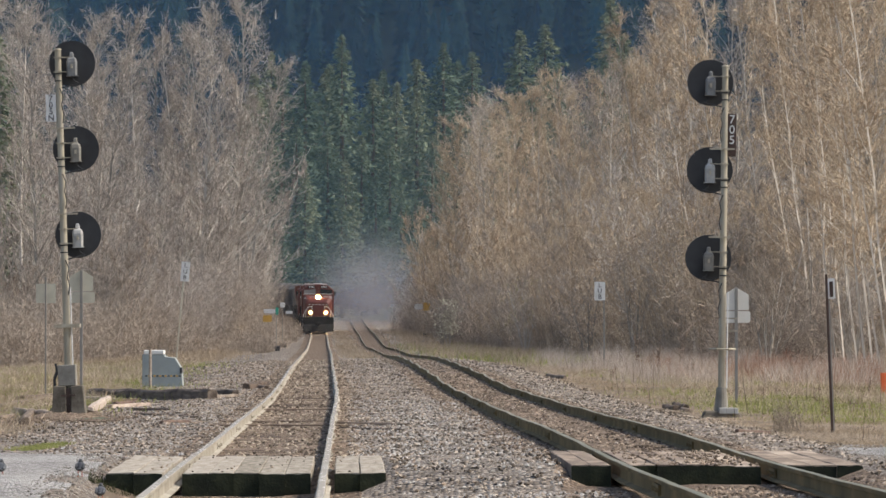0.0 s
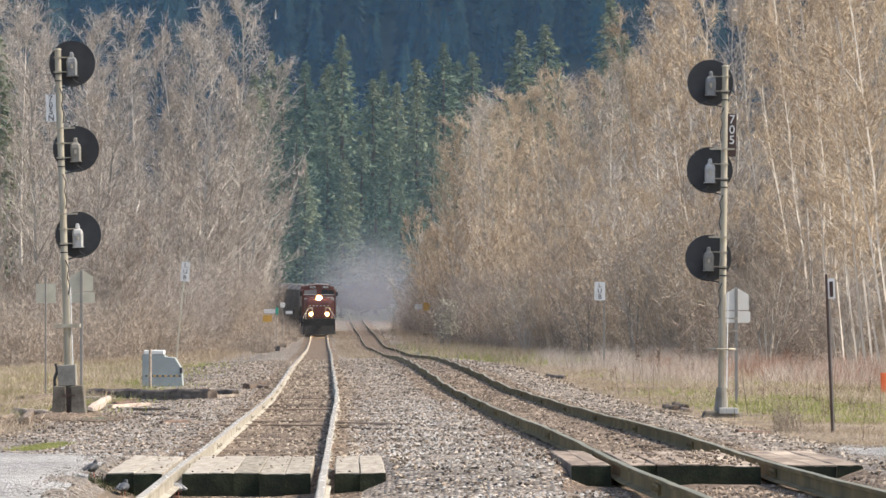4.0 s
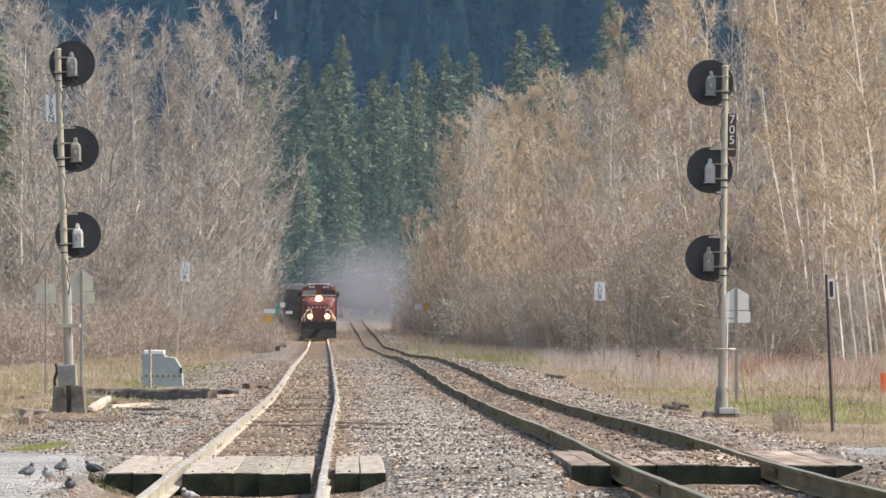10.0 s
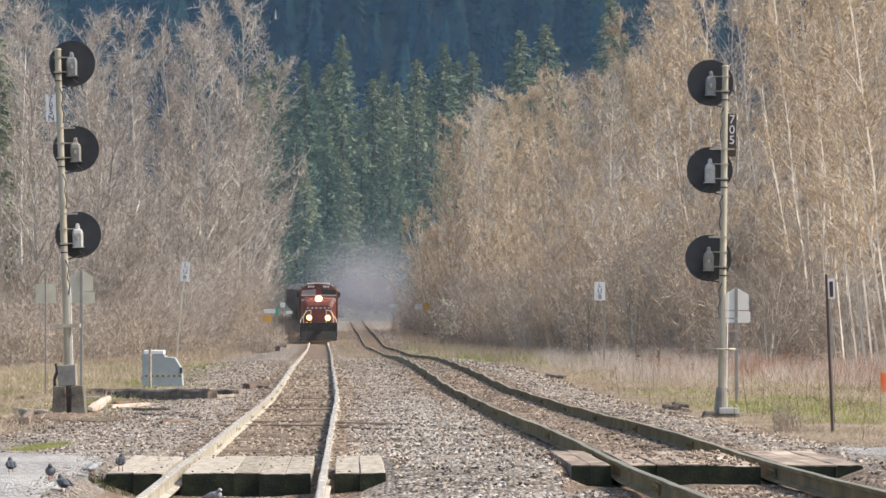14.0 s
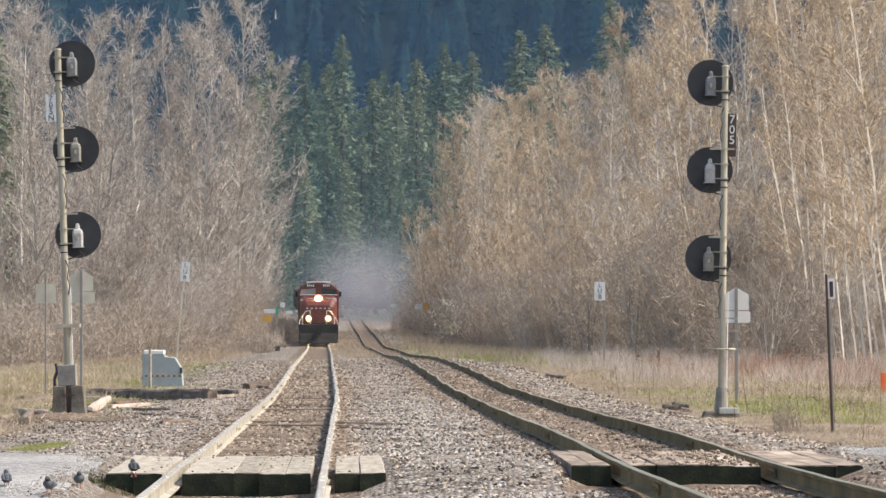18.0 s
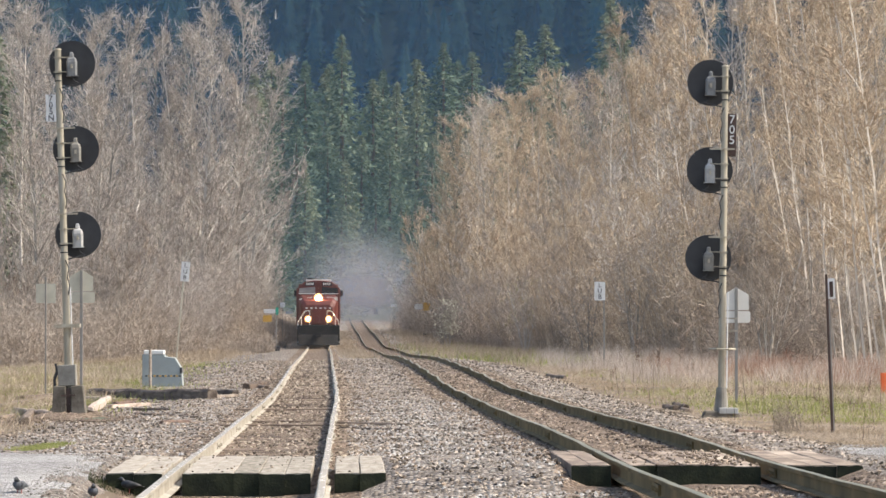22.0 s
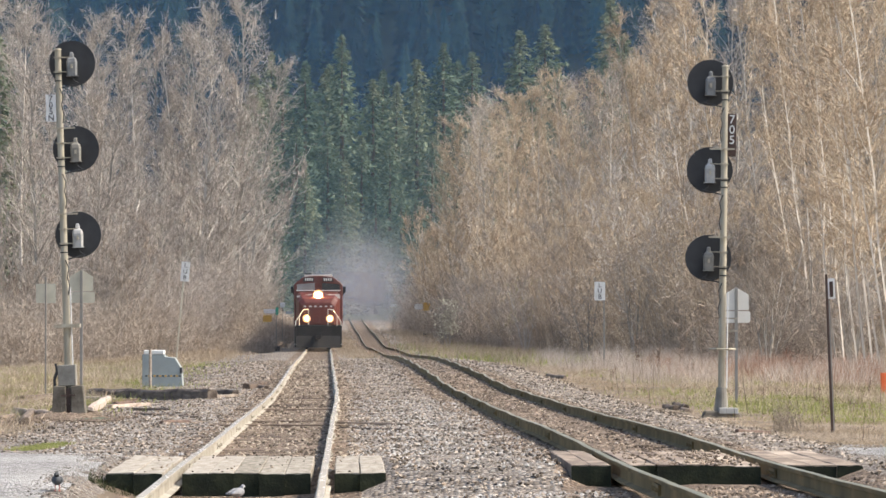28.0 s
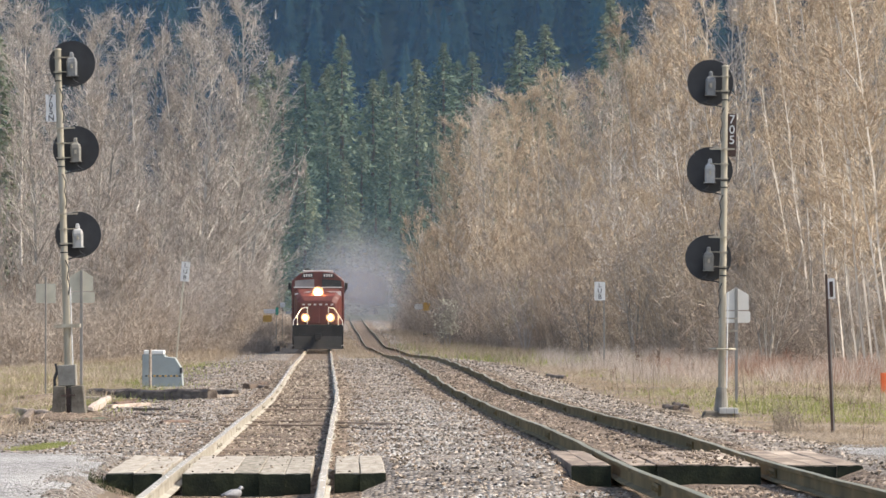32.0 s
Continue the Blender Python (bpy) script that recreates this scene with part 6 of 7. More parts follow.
def build_grass():
    r = np.random.RandomState(31)
    # tall dry grass along the right edge, up to the wood
    u, y = clumped(r, 200000, 3.4, 26, 60, 250, 9000, 0.5)
    x = side_x(y) + u
    k = (u > 3.4 + 0.5 * np.sin(y * 0.4)) & (x < 0.092 * y + 2) & ~((np.abs(y - 53) < 9))
    x, y, u = x[k], y[k], u[k]
    h = r.uniform(0.08, 0.40, len(x)) * (0.75 + 0.5 * np.sin(x * 1.3 + y * 0.37) * np.sin(y * 0.21 - x * 0.5)) * (0.55 + 0.5 * smooth01((u - 4) / 6)) * (0.7 + 0.5 * smooth01((y - 100) / 80))
    blades("dry_grass", x, y, h, 0.008 + y * 0.00010, 0.85, M_GRASS, "tall pale dry grass on the verge", seed=2)
    u, y = clumped(r, 13000, 5.2, 10, 90, 128, 70, 0.7)
    x = side_x(y) + u
    k = x < 0.092 * y + 2
    blades("green_grass", x[k], y[k], r.uniform(0.05, 0.20, k.sum()), 0.008 + y[k] * 0.00009, 0.6, M_GREENGRASS, "fresh green grass among the dry stalks", seed=3)
    u, y = clumped(r, 9000, 5.0, 17, 128, 195, 60, 0.8)
    x = side_x(y) + u
    k = x < 0.092 * y + 2
    blades("green_grass", x[k], y[k], r.uniform(0.08, 0.22, k.sum()), 0.008 + y[k] * 0.0001, 0.5, M_GREENGRASS, "fresh green grass among the dry stalks", seed=33)
    u, y = clumped(r, 3600, 7.5, 22, 150, 190, 60, 0.55)
    x = side_x(y) + u
    k = x < 0.092 * y + 2
    blades("red_weeds", x[k], y[k], r.uniform(0.4, 1.0, k.sum()), 0.010 + y[k] * 0.00006, 0.35, M_REDWEED, "rust-red dry weeds on the verge", "weeds", seed=4)
    u, y = clumped(r, 70000, 5.5, 21, 150, 240, 1500, 0.6)
    x = side_x(y) + u
    k = x < 0.092 * y + 2
    swell = 0.55 + 0.45 * np.sin(x[k] * 0.8 + 0.06 * y[k]) * np.sin(x[k] * 1.9 - y[k] * 0.11 + 1.3)
    blades("dry_grass", x[k], y[k], r.uniform(0.25, 1.25, k.sum()) * swell, 0.007 + y[k] * 0.00003, 0.55, M_PLUME, "head-high pale dry grass before the wood", seed=16)
    u, y = clumped(r, 260, 3.6, 14, 75, 190, 90, 0.3)
    x = side_x(y) + u
    blades("dead_stalks", x, y, r.uniform(0.5, 1.3, len(x)), np.full(len(x), 0.010), 0.15, M_BROWN, "dark dead weed stalks in the grass", "weeds", seed=17)
    u, y = clumped(r, 2200, 8.5, 20, 150, 200, 50, 0.6)
    x = side_x(y) + u
    k = x < 0.092 * y + 2
    blades("red_weeds", x[k], y[k], r.uniform(0.25, 0.7, k.sum()), 0.02, 0.35, M_REDWEED, "rust-red dry weeds on the verge", "weeds", seed=19)
    # thin low tufts on the bare strip beside the ballast
    u, y = clumped(r, 34000, 2.5, 9, 61, 95, 420, 0.22)
    x = side_x(y) + u
    k = (u > 2.7) & (x < 0.092 * y + 1)
    blades("dry_grass", x[k], y[k], r.uniform(0.03, 0.13, k.sum()), np.full(k.sum(), 0.009), 0.9, M_GRASS, "thin low dry tufts on bare earth", seed=21)
    # far verges up to the woods
    u, y = clumped(r, 14000, 2.4, 13, 235, 520, 900, 0.8)
    blades("dry_grass", side_x(y) + u, y, r.uniform(0.2, 0.7, len(u)), 0.03 + y * 0.00006, 0.35, M_GRASS, "tall pale dry grass on the verge", seed=12)
    u, y = clumped(r, 9000, 2.6, 12, 200, 420, 300, 1.0)
    blades("green_grass", side_x(y) + u, y, r.uniform(0.15, 0.5, len(u)), 0.03 + y * 0.00006, 0.35, M_GREENGRASS, "fresh green grass among the dry stalks", seed=13)
    u, y = clumped(r, 9000, -11, -4.6, 250, 520, 500, 0.8)
    blades("dry_grass", main_x(y) + u, y, r.uniform(0.15, 0.5, len(u)), 0.03 + y * 0.00006, 0.35, M_GRASS, "tall pale dry grass on the verge", seed=14)
    u, y = clumped(r, 5000, 1.6, 2.9, 250, 520, 300, 0.4)
    blades("dry_grass", main_x(y) + u, y, r.uniform(0.1, 0.3, len(u)), 0.03 + y * 0.00006, 0.35, M_GRASS, "pale dry grass between the tracks", seed=15)
    # left verge
    u, y = clumped(r, 100000, -18, -4.3, 84, 270, 5000, 0.6)
    x = main_x(y) + u
    k = (u < -4.9 - 0.006 * (y - 88) + 0.7 * np.sin(y * 0.15)) & (x > -0.092 * y - 2) & ~((x > -8.9) & (y > 93) & (y < 106) & (r.rand(len(x)) < 0.9))
    blades("dry_grass", x[k], y[k], r.uniform(0.10, 0.36, k.sum()), 0.008 + y[k] * 0.0001, 0.85, M_GRASS, "tall pale dry grass on the verge", seed=5)
    u, y = clumped(r, 17000, -13, -4.6, 100, 230, 220, 0.8)
    x = main_x(y) + u
    blades("green_grass", x, y, r.uniform(0.10, 0.28, len(x)), 0.008 + y * 0.00011, 0.3, M_GREENGRASS, "fresh green grass among the dry stalks", seed=6)
    u, y = clumped(r, 5200, -3.85, -3.3, 71.5, 76.5, 16, 0.14)
    x = main_x(y) + u
    blades("green_grass", x, y, r.uniform(0.05, 0.13, len(x)), np.full(len(x), 0.012), 0.4, M_GREENGRASS, "fresh green tuft on bare gravel", seed=7)


    n = 700
    x, y = float(main_x(50.5)) + np.where(r.rand(n) < 0.6, r.normal(-1.46, 0.06, n), r.uniform(-1.5, -0.95, n)), r.uniform(50.15, 50.6, n)
    blades("moss_tuft", x, y, r.uniform(0.04, 0.17, n), np.full(n, 0.018), 0.5, M_MOSSBANK, "dark mossy tuft against the plank ends", seed=41)


def undergrowth(name, edge, side, y0, y1, n, seed, material, label, hmin, hmax, depth):
    r = np.random.RandomState(seed)
    cy = y0 + (y1 - y0) * r.rand(n // 14) ** 1.3
    cx = np.interp(cy, edge[0], edge[1]) + side * (np.abs(r.normal(0, depth, len(cy))) - min(2.5, depth * 0.6))
    i = np.repeat(np.arange(len(cy)), 14)
    hh = r.uniform(hmin, hmax, len(cy))[i] * r.uniform(0.5, 1.1, len(i))
    x, y = cx[i] + r.normal(0, 0.35, len(i)), cy[i] + r.normal(0, 0.5, len(i))
    p0 = np.stack([x, y, land(x, y) - 0.1], 1)
    p1 = p0 + np.stack([r.normal(0, 0.3, len(i)) * hh, r.normal(0, 0.3, len(i)) * hh, hh], 1)
    v1, f1 = spikes(p0, p1, np.full(len(i), 0.02))
    j = np.repeat(np.arange(len(i)), 16)
    q = r.uniform(0.15, 0.95, len(j))[:, None]
    b0 = p0[j] + (p1[j] - p0[j]) * q
    b1 = b0 + (r.normal(0, 0.26, (len(j), 3)) + np.array([0, 0, 0.16])) * np.minimum(hh[j], 2.4)[:, None]
    v2, f2 = slivers(b0, b1, np.full(len(j), 0.014), r)
    tagged(new(name, np_mesh(name, np.concatenate([v1, v2]), np.concatenate([f1, f2 + len(v1)]), material)), label, "undergrowth", kind="stuff")


EDGE_R = ([180, 250, 350, 430, 500, 600, 700], [14.5, 11.5, 8.0, 4.0, -0.5, -5.5, -9.5])
EDGE_L = ([220, 280, 350, 430, 500, 600, 700], [-19.5, -18.5, -17.5, -18.5, -20.0, -23.0, -26.0])
build_grass()
undergrowth("undergrowth", EDGE_R, 1, 200, 560, 6000, 41, M_BRUSH, "tangled brown brush along the foot of the wood", 1.0, 4.0, 4.0)
undergrowth("undergrowth", EDGE_L, -1, 215, 560, 5200, 42, M_BRUSH, "tangled brown brush along the foot of the wood", 1.0, 4.0, 4.0)
undergrowth("tall_thicket", EDGE_L, -1, 290, 540, 5200, 51, M_TWIG, "tall dense grey thicket at the wood's edge", 2.5, 6.5, 3.0)
undergrowth("tall_thicket", EDGE_R, 1, 300, 540, 5200, 52, M_TWIG, "tall dense grey thicket at the wood's edge", 2.5, 7.0, 3.0)
undergrowth("tall_thicket", EDGE_R, 1, 215, 400, 4200, 53, M_BUD, "tall dense tan thicket at the wood's edge", 3.0, 10.0, 5.0)
undergrowth("bank_brush", ([260, 300, 330, 430, 520, 700], [-15.5, -14.0, -12.9, -14.0, -16.0, -20.0]), -1, 328, 560, 4500, 45, M_BRUSH, "low brown brush on the bank beside the track", 0.4, 1.3, 2.0)
undergrowth("red_undergrowth", EDGE_R, 1, 185, 420, 700, 43, M_REDWEED, "reddish brush along the foot of the wood", 0.3, 0.9, 2.0)
undergrowth("red_undergrowth", EDGE_L, -1, 215, 420, 500, 44, M_REDWEED, "reddish brush along the foot of the wood", 0.6, 1.8, 2.0)


def build_stones():
    r = np.random.RandomState(12)
    n = 56000
    y = 39 + 200 * r.rand(n) ** 2.3
    u = r.uniform(-5.0, SPACING + 3.4, n)
    x = main_x(y) + u
    size = r.uniform(0.011, 0.029, n) * (1 + y / 200)
    on = np.zeros(n, bool)
    for a, b, q0, q1 in ((-1.5, 1.45, 49.4, 57.2), (SPACING - 1.3, SPACING + 1.7, 48.9, 55.8)):
        on |= (u > a) & (u < b) & (y > q0) & (y < q1)
    on |= (y < 57.5 + np.sin(u * 3)) & ((u < -1.55) | (u > SPACING + 1.9)) & (r.rand(n) < 0.93)
    for c in (68.6, 76.6, 86.0, 90.0, 104.0, 120.0):
        on |= (np.abs(y - c) < 0.55 + 0.004 * c) & (np.abs(u) < 0.72) & (r.rand(n) < 0.85)
    for c in (-0.7535, 0.7535, SPACING - 0.7535, SPACING + 0.7535):
        on |= np.abs(u - c) < 0.075
    x, y, u, size = x[~on], y[~on], u[~on], size[~on]
    n = len(x)
    z = land(x, y) + 0.018 + size * 0.15
    base = np.array([(1, 0, 0), (0, 1, 0), (-1, 0, 0), (0, -1, 0), (0, 0, 0.7), (0, 0, -0.7)], float)
    v = base[None] * r.uniform(0.55, 1.35, (n, 6, 1)) * size[:, None, None]
    a = r.uniform(0, 6.28, n)
    t = r.uniform(-0.7, 0.7, n)
    c, s = np.cos(a)[:, None], np.sin(a)[:, None]
    vx, vy, vz = v[..., 0], v[..., 1], v[..., 2]
    vx, vz = vx * np.cos(t)[:, None] - vz * np.sin(t)[:, None], vx * np.sin(t)[:, None] + vz * np.cos(t)[:, None]
    v = np.stack([vx * c - vy * s, vx * s + vy * c, vz], 2) + np.stack([x, y, z], 1)[:, None]
    tri = np.array([(0, 1, 4), (1, 2, 4), (2, 3, 4), (3, 0, 4), (1, 0, 5), (2, 1, 5), (3, 2, 5), (0, 3, 5)])
    brown = (np.abs(u) < 0.72) | ((np.abs(u) < 1.7) & (r.rand(n) < 0.6)) | ((np.abs(u - SPACING) < 1.5) & (r.rand(n) < 0.8)) | ((u < -1.7) & (r.rand(n) < 0.35)) | (r.rand(n) < 0.2)
    tan = (np.abs(u) < 1.1) & (r.rand(n) < 0.8)
    for k, m, label in ((tan, M_TANSTONE, "loose tan ballast stones"), (brown & ~tan, M_BROWNSTONE, "loose rusty brown ballast stones"), (~brown & ~tan, M_STONE, "loose pale grey ballast stones")):
        q = v[k]
        f = (np.arange(len(q))[:, None, None] * 6 + tri[None]).reshape(-1, 3)
        tagged(new("ballast_stones", np_mesh("ballast_stones", q.reshape(-1, 3), f, m)), label, "stones", kind="stuff")


build_stones()


def build_debris():
    r = np.random.RandomState(55)
    tri = [(0, 1, 4), (1, 2, 4), (2, 3, 4), (3, 0, 4), (1, 0, 5), (2, 1, 5), (3, 2, 5), (0, 3, 5)]
    base = np.array([(1, 0, 0), (0, 1, 0), (-1, 0, 0), (0, -1, 0), (0, 0, 0.7), (0, 0, -0.7)], float)
    sets = []
    n = 420
    u, y = r.normal(0.1, 0.42, n), r.uniform(49.95, 55.6, n)
    k = np.abs(u) < 0.62
    sets.append((side_x(52.8) + u[k] - 0.0225 * (y[k] - 52.8), y[k], np.full(k.sum(), 0.082), r.uniform(0.008, 0.03, k.sum()), M_BROWNSTONE, "crumbs of dirt and bark on the planks"))
    n = 60
    u, y = r.uniform(-1.4, 1.35, n), r.uniform(50.5, 57, n)
    sets.append((main_x(53.7) + u - 0.0225 * (y - 53.7), y, np.full(n, -0.008), r.uniform(0.008, 0.02, n), M_BROWNSTONE, "crumbs of dirt on the planks"))
    n = 9000
    y = r.uniform(40.5, 60.5, n)
    u = np.where(r.rand(n) < 0.75, r.uniform(-5, -1.55, n), SPACING + r.uniform(1.8, 4.5, n))
    x = main_x(y) + u
    sets.append((x, y, land(x, y) + 0.045, r.uniform(0.006, 0.017, n), M_PALESTONE, "loose pale stones on the gravel road"))
    n = 10000
    y = 57.5 + 75 * r.rand(n) ** 1.3
    u = r.uniform(0, 1, n) * (-4.4 - 0.02 * (y - 57)) - 3.1
    x = main_x(y) + u
    sets.append((x, y, land(x, y) + 0.004, r.uniform(0.008, 0.021, n), M_BROWNSTONE, "loose brown stones on the verge"))
    # Dark crumbs over the heap deepen the same soil shadow
    n = 500
    x, y = -6.95 + r.normal(0, 0.35, n), 99.8 + r.normal(0, 1.2, n)
    sets.append((x, y, land(x, y) + 0.06, r.uniform(0.012, 0.05, n), M_TIE, "dark rotten wood litter and painted soil shade round the signal foot"))
    n = 2500
    x, y = 5.2 + 2.9 * r.rand(n), 62 + 28 * r.rand(n)
    sets.append((x, y, land(x, y) + 0.004, r.uniform(0.006, 0.022, n), M_STONE, "loose grey stones on the verge"))
    n = 3600
    x, y = 5.2 + 2.9 * r.rand(n), 62 + 28 * r.rand(n)
    sets.append((x, y, land(x, y) + 0.004, r.uniform(0.008, 0.03, n), M_BROWNSTONE, "loose brown stones on the verge"))
    n = 420
    x, y = -7.3 + r.normal(0, 0.75, n), 101.5 + r.normal(0, 5.0, n)
    sets.append((x, y, land(x, y) + 0.012, r.uniform(0.015, 0.065, n), M_TIE, "dark rotten wood litter and painted soil shade round the signal foot"))
    for m, lo, hi, n, label in ((M_PALESTONE, 1.0, SPACING - 1.0, 5200, "pale crushed stones between the tracks"), (M_DARKSTONE, 1.0, SPACING - 0.9, 2600, "dark stones among the pale ballast"),
                                (M_PALESTONE, -4.6, -0.9, 3200, "pale crushed stones beside the main track"), (M_DARKSTONE, -4.6, -0.9, 2000, "dark stones beside the main track")):
        y = 43 + 75 * r.rand(n) ** 1.5
        u = r.uniform(lo, hi, n)
        k = ~((y > 49.4) & (y < 57.3) & (u < 1.5)) & ~((y > 48.9) & (y < 55.9) & (u > SPACING - 1.35)) & ~((u < -0.5) & (y < 58.5)) & (np.abs(u + 0.7535) > 0.1)
        x, y = main_x(y[k]) + u[k], y[k]
        sets.append((x, y, land(x, y) + 0.02, r.uniform(0.014, 0.034, len(x)), m, label))
    for x, y, z, size, m, label in sets:
        n = len(x)
        v = base[None] * r.uniform(0.5, 1.4, (n, 6, 1)) * size[:, None, None]
        a = r.uniform(0, 6.28, n)[:, None]
        v = np.stack([v[..., 0] * np.cos(a) - v[..., 1] * np.sin(a), v[..., 0] * np.sin(a) + v[..., 1] * np.cos(a), v[..., 2]], 2) + np.stack([x, y, z], 1)[:, None]
        f = (np.arange(n)[:, None, None] * 6 + np.array(tri)[None]).reshape(-1, 3)
        tagged(new("loose_stones", np_mesh("loose_stones", v.reshape(-1, 3), f, m)), label, "stones", kind="stuff")


build_debris()


# ---- pigeons ----
def build_flyer():
    t = build_pigeon(2)
    tagged(t, "pale pigeon in flight with spread wings", "pigeon")
    for o in [c for c in t.children if c.name.startswith(("wing", "leg"))]:
        bpy.data.objects.remove(o)
    for sx in (-1, 1):
        part("wing", Shape().loft([[(sx * a, y0, z), (sx * a, y1, z), (sx * a, y1, z + 0.012), (sx * a, y0, z + 0.012)] for a, y0, y1, z in
                                   ((0.03, 0.09, -0.07, 0.14), (0.14, 0.12, -0.09, 0.19), (0.24, 0.09, -0.07, 0.23), (0.33, 0.0, -0.05, 0.25))]), M_BIRD, t)
    return t


def build_pigeon(tone):
    t = thing("pigeon", Matrix(), "grey pigeon pecking on the gravel" if tone < 2 else "pale grey pigeon on the gravel", "pigeon", "pigeons on the gravel")
    coat = (M_BIRD, M_BIRDDARK, M_BIRDPALE)[tone]

    def ring(cx, cz, rx, rz, n=10):
        return [(rx * math.cos(2 * math.pi * i / n), cx, cz + rz * math.sin(2 * math.pi * i / n)) for i in range(n)]
    part("body", Shape().loft([ring(0.115, 0.135, 0.012, 0.012), ring(0.09, 0.14, 0.048, 0.05), ring(0.03, 0.13, 0.066, 0.062), ring(-0.04, 0.12, 0.058, 0.05), ring(-0.10, 0.112, 0.034, 0.026), ring(-0.12, 0.11, 0.02, 0.014)]), coat, t, smooth=True)
    part("tail", Shape().loft([ring(-0.09, 0.112, 0.028, 0.012, 6), ring(-0.20, 0.10, 0.036, 0.006, 6)]), M_BIRDDARK, t, smooth=True)
    part("head", Shape().loft([ring(0.06, 0.15, 0.042, 0.04, 8), ring(0.085, 0.18, 0.034, 0.034, 8), ring(0.105, 0.205, 0.028, 0.028, 8), ring(0.13, 0.204, 0.02, 0.02, 8), ring(0.145, 0.199, 0.006, 0.006, 8), ring(0.162, 0.195, 0.003, 0.003, 8)]), M_BIRDDARK if tone < 2 else coat, t, smooth=True)
    for sx in (-1, 1):
        part("wing", Shape().loft([[(sx * (0.045 + 0.018 * math.cos(a)), y, z + q * math.sin(a)) for a in (2 * math.pi * i / 8 for i in range(8))] for y, z, q in ((0.07, 0.14, 0.03), (0.0, 0.14, 0.045), (-0.08, 0.128, 0.03), (-0.16, 0.115, 0.008))]), coat, t, smooth=True)
        part("leg", Shape().rod((sx * 0.025, 0.0, 0.08), (sx * 0.025, 0.01, 0.0), 0.006, n=5).box(sx * 0.025 - 0.012, sx * 0.025 + 0.012, -0.005, 0.045, 0.0, 0.006), M_BIRDLEG, t)
    return t


PIGEON_PATHS = [
    (0, [(0, 2, 833), (1, 14, 834), (1.7, -70, 834), (5.0, -70, 838), (5.5, 12, 838), (6.5, 8, 836), (8, 15, 845), (9, 15, 845), (10, 50, 840), (11, 65, 845), (12, 15, 838),
         (13, 15, 832), (14.5, 20, 828), (16.5, 20, 860), (18, 12, 854), (19, 10, 852), (20, 5, 857), (20.7, -70, 857), (32, -70, 857)]),
    (1, [(0, 142, 832), (1, 138, 830), (2, 130, 831), (3, 145, 833), (5.5, 175, 833), (7, 172, 833), (8, 165, 834), (9, 155, 834), (10, 165, 835), (11, 167, 836), (12, 170, 832),
         (13, 178, 831), (14, 214, 818), (14.5, 235, 820), (16.5, 245, 824), (17, 245, 822), (18, 237, 828), (19, 238, 856), (21, 225, 862), (22, 230, 864), (23, 248, 864), (25, 225, 866), (26.5, 190, 930), (32, 190, 930)]),
    (0, [(0, 178, 876), (1, 185, 870), (2, 197, 870), (3, 205, 868), (5.5, 235, 870), (6, 228, 867), (7, 190, 867), (8, 155, 866), (9, 137, 864), (10, 125, 864), (11, 100, 864), (12, 78, 860),
         (13, 87, 860), (14.5, 120, 864), (16.5, 95, 862), (18, 88, 866), (19, 75, 862), (20, 28, 858), (21, 45, 862), (22, 35, 867), (23, 43, 874), (24, 100, 864), (25, 68, 864), (26, -70, 872), (32, -70, 872)]),
    (2, [(0, 345, 925), (1.4, 340, 900), (2, 335, 872), (3, 330, 868), (5.5, 290, 872), (6, 305, 872), (7, 360, 876), (8, 380, 878), (9, 350, 880), (11, 330, 884), (12, 350, 880), (14, 380, 884), (15.5, 420, 930), (26.5, 420, 930), (27.5, 425, 886), (28.5, 414, 876), (29.3, 408, 874), (30, 405, 890), (30.6, 330, 890), (31, 303, 882), (31.5, 350, 884), (32, 414, 880)]),
    (0, [(0, -70, 842), (4.9, -70, 842), (5.5, 75, 842), (6, 50, 831), (6.5, 30, 836), (7, 60, 831), (8, 75, 839), (9, 118, 831), (10, 110, 831), (11, 85, 830), (12, 42, 830), (13, 97, 837),
         (14.5, 92, 841), (16.5, 142, 852), (18, 140, 854), (19, 165, 867), (20, 180, 862), (21, 180, 870), (22, 165, 877), (23, 120, 864), (24, 65, 852), (25, 100, 862), (27.5, 125, 867), (28, 102, 858),
         (28.5, 98, 858), (29, 65, 850), (30, 10, 850), (30.6, -70, 850), (32, -70, 850)]),
    (2, [(0, -70, 838), (5.4, -70, 838), (6, 40, 839), (7, 90, 841), (8, 132, 839), (9, 105, 839), (10, 85, 844), (11, 125, 839), (12, 135, 837), (13, 150, 834), (14, 162, 835), (14.5, 145, 836), (15.6, 40, 848), (16.4, -70, 856), (32, -70, 856)]),
]
birds = [build_pigeon(tone) for tone, _ in PIGEON_PATHS]
for b in birds:
    b.scale = (0.76, 0.76, 0.76)


flyer = build_flyer()
FLIGHT = [(0, -120, 40), (5.6, -120, 60), (5.9, 58, 130), (6.0, 70, 212), (6.1, 88, 292), (6.2, 98, 372), (6.3, 118, 440), (6.6, 20, 560), (7.0, -140, 680), (7.6, -130, 725), (8.0, 42, 738), (8.2, 5, 756), (8.5, -80, 785), (8.8, -130, 790), (32, -130, 800)]


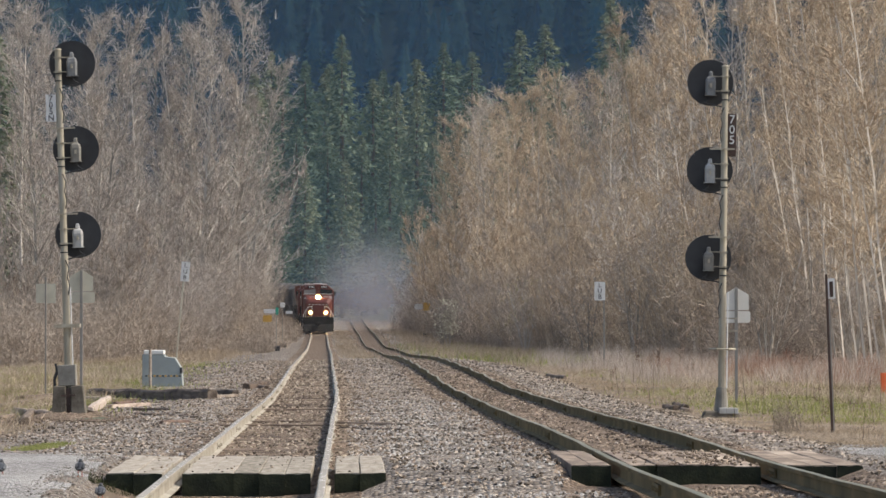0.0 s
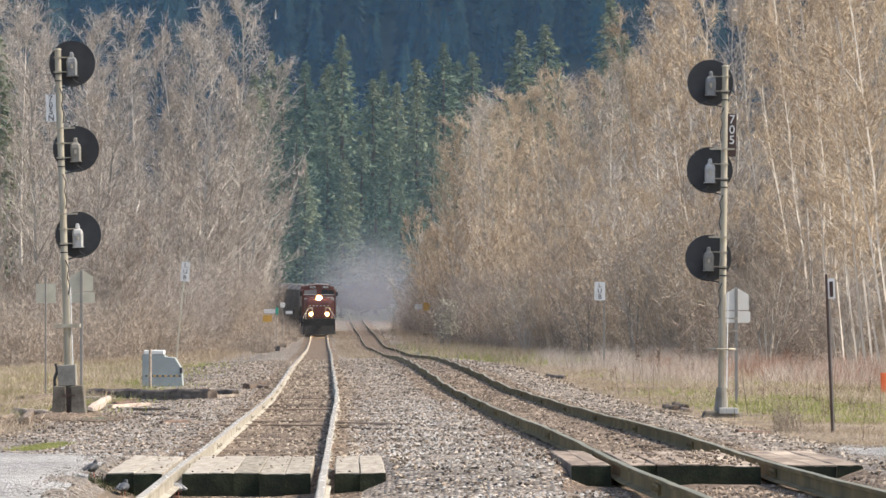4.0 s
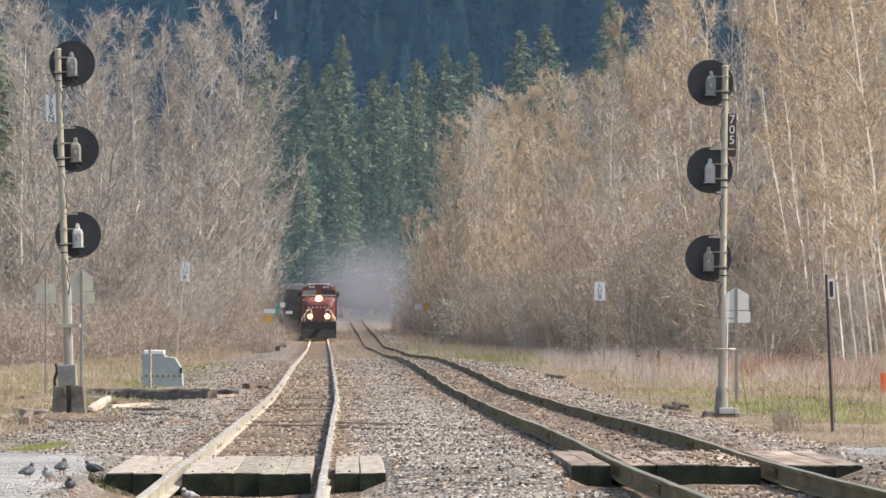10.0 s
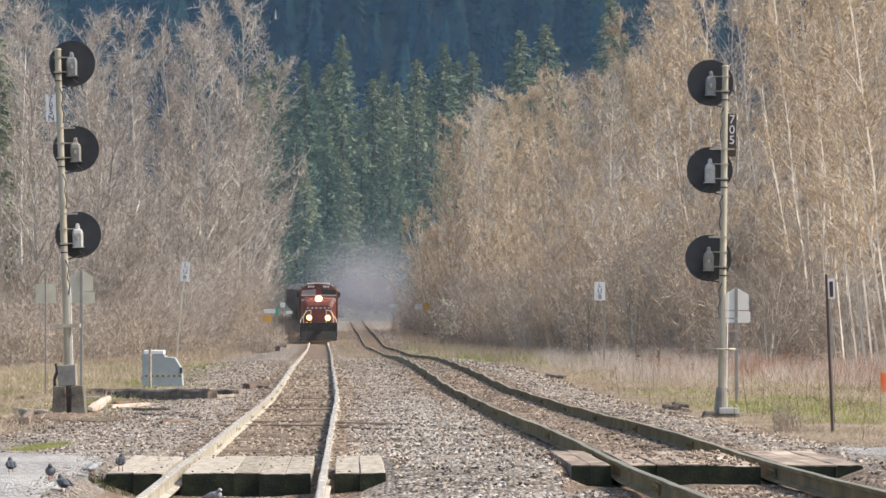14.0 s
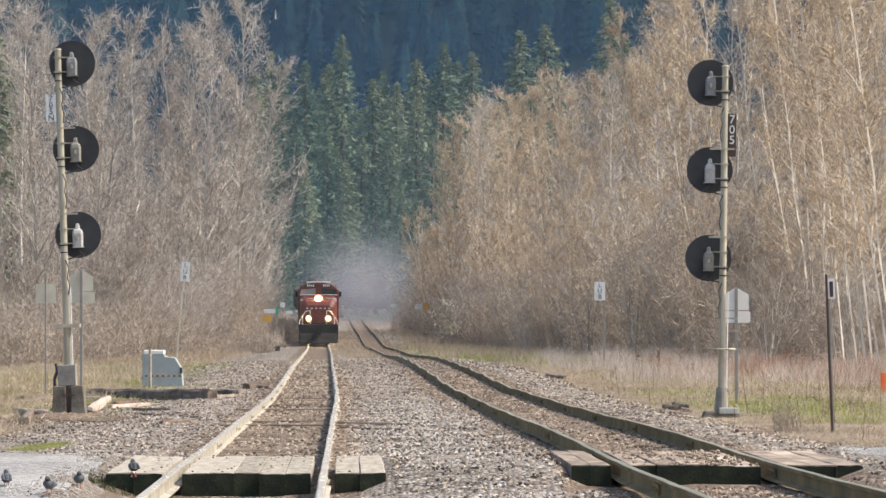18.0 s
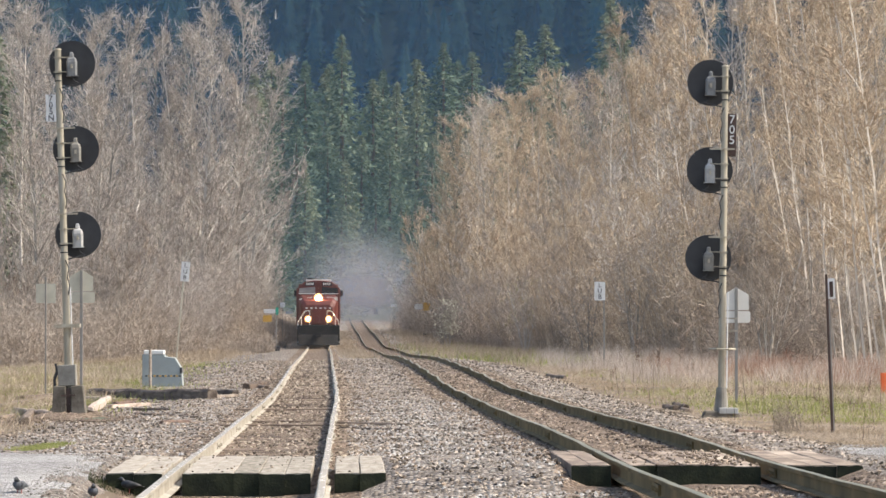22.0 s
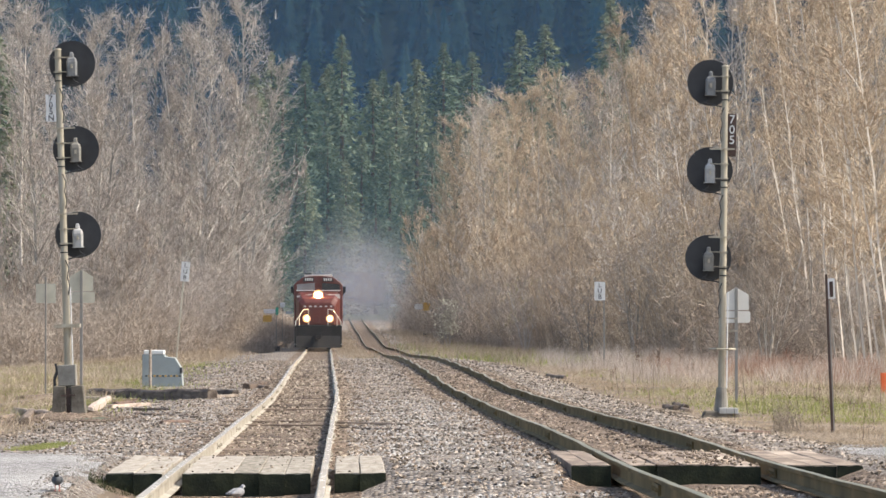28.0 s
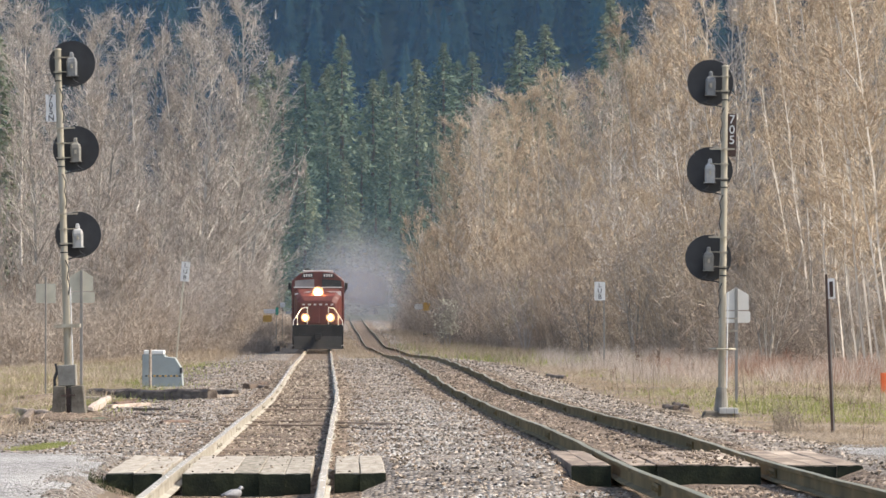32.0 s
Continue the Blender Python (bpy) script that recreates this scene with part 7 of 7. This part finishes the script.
# ---- what moves ----
def along(cx, cz, y, length):
    x0, x1 = float(cx(y)), float(cx(y + length))
    z0, z1 = float(cz(y)), float(cz(y + length))
    return pose(x0, y, z0, math.degrees(math.atan2(z1 - z0, length)), 0, -math.degrees(math.atan2(x1 - x0, length)))


def motions():
    times = [i * 2.0 for i in range(17)]
    for ob, back, length in TRAIN:
        walk(ob, [(t, along(train_x, main_z, train_front(t) + back, length)) for t in times])
    for axle, dy in zip(LEAD_WHEELS, (-1.85, 0, 1.85) * 2):
        walk(axle, [(i * 0.1, pose(0, dy, 0.53, math.degrees((train_front(0) - train_front(i * 0.1)) / 0.53), 0, 0)) for i in range(321)])
    for k, (ob, px, py, d) in enumerate(PUFFS):
        x, y, z = at_depth(px, py, d)
        walk(ob, [(t, pose(x - 0.03 * t + 0.4 * math.sin(t * 0.3 + k), y - 0.4 * t, z + 0.03 * t + 0.25 * math.sin(t * 0.23 + 2 * k), 0, t * 0.5, 0)) for t in times])
    walk(flyer, [(t, Matrix.Translation(at_depth(px, py, 54.0)) @ pose(0, 0, 0, -12, 0, (-40 if t < 6.5 else 10 if t < 6.9 else 60))) for t, px, py in FLIGHT[:9]] +
         [(t, Matrix.Translation(at_depth(px, py, 54.0)) @ pose(0, 0, 0, -12, 0, 75)) for t, px, py in FLIGHT[9:]])
    for ob, (tone, path) in zip(birds, PIGEON_PATHS):
        rows, heading, last = [], 0.0, None
        for k, (t, px, py) in enumerate(path):
            x, y, z = spot(px, py + 16)
            if last is not None:
                dx, dy = x - last[1], (y - last[2]) * 0.35
                if math.hypot(dx, dy) > 0.05:
                    want = math.degrees(math.atan2(-dx, dy))
                    turn = (want - heading + 180) % 360 - 180
                    turn = max(-80, min(80, turn))
                    heading += turn
            if px > 190 and py < 835:
                y = (EYE_Z + 0.008) * FOCAL / (py + 16 - HORIZON)
                x, z = (px - 784) * y / FOCAL, -0.03
            rows.append((t, pose(x, y, z + 0.022, 0, 0, heading)))
            last = (t, x, y)
        walk(ob, rows)


motions()
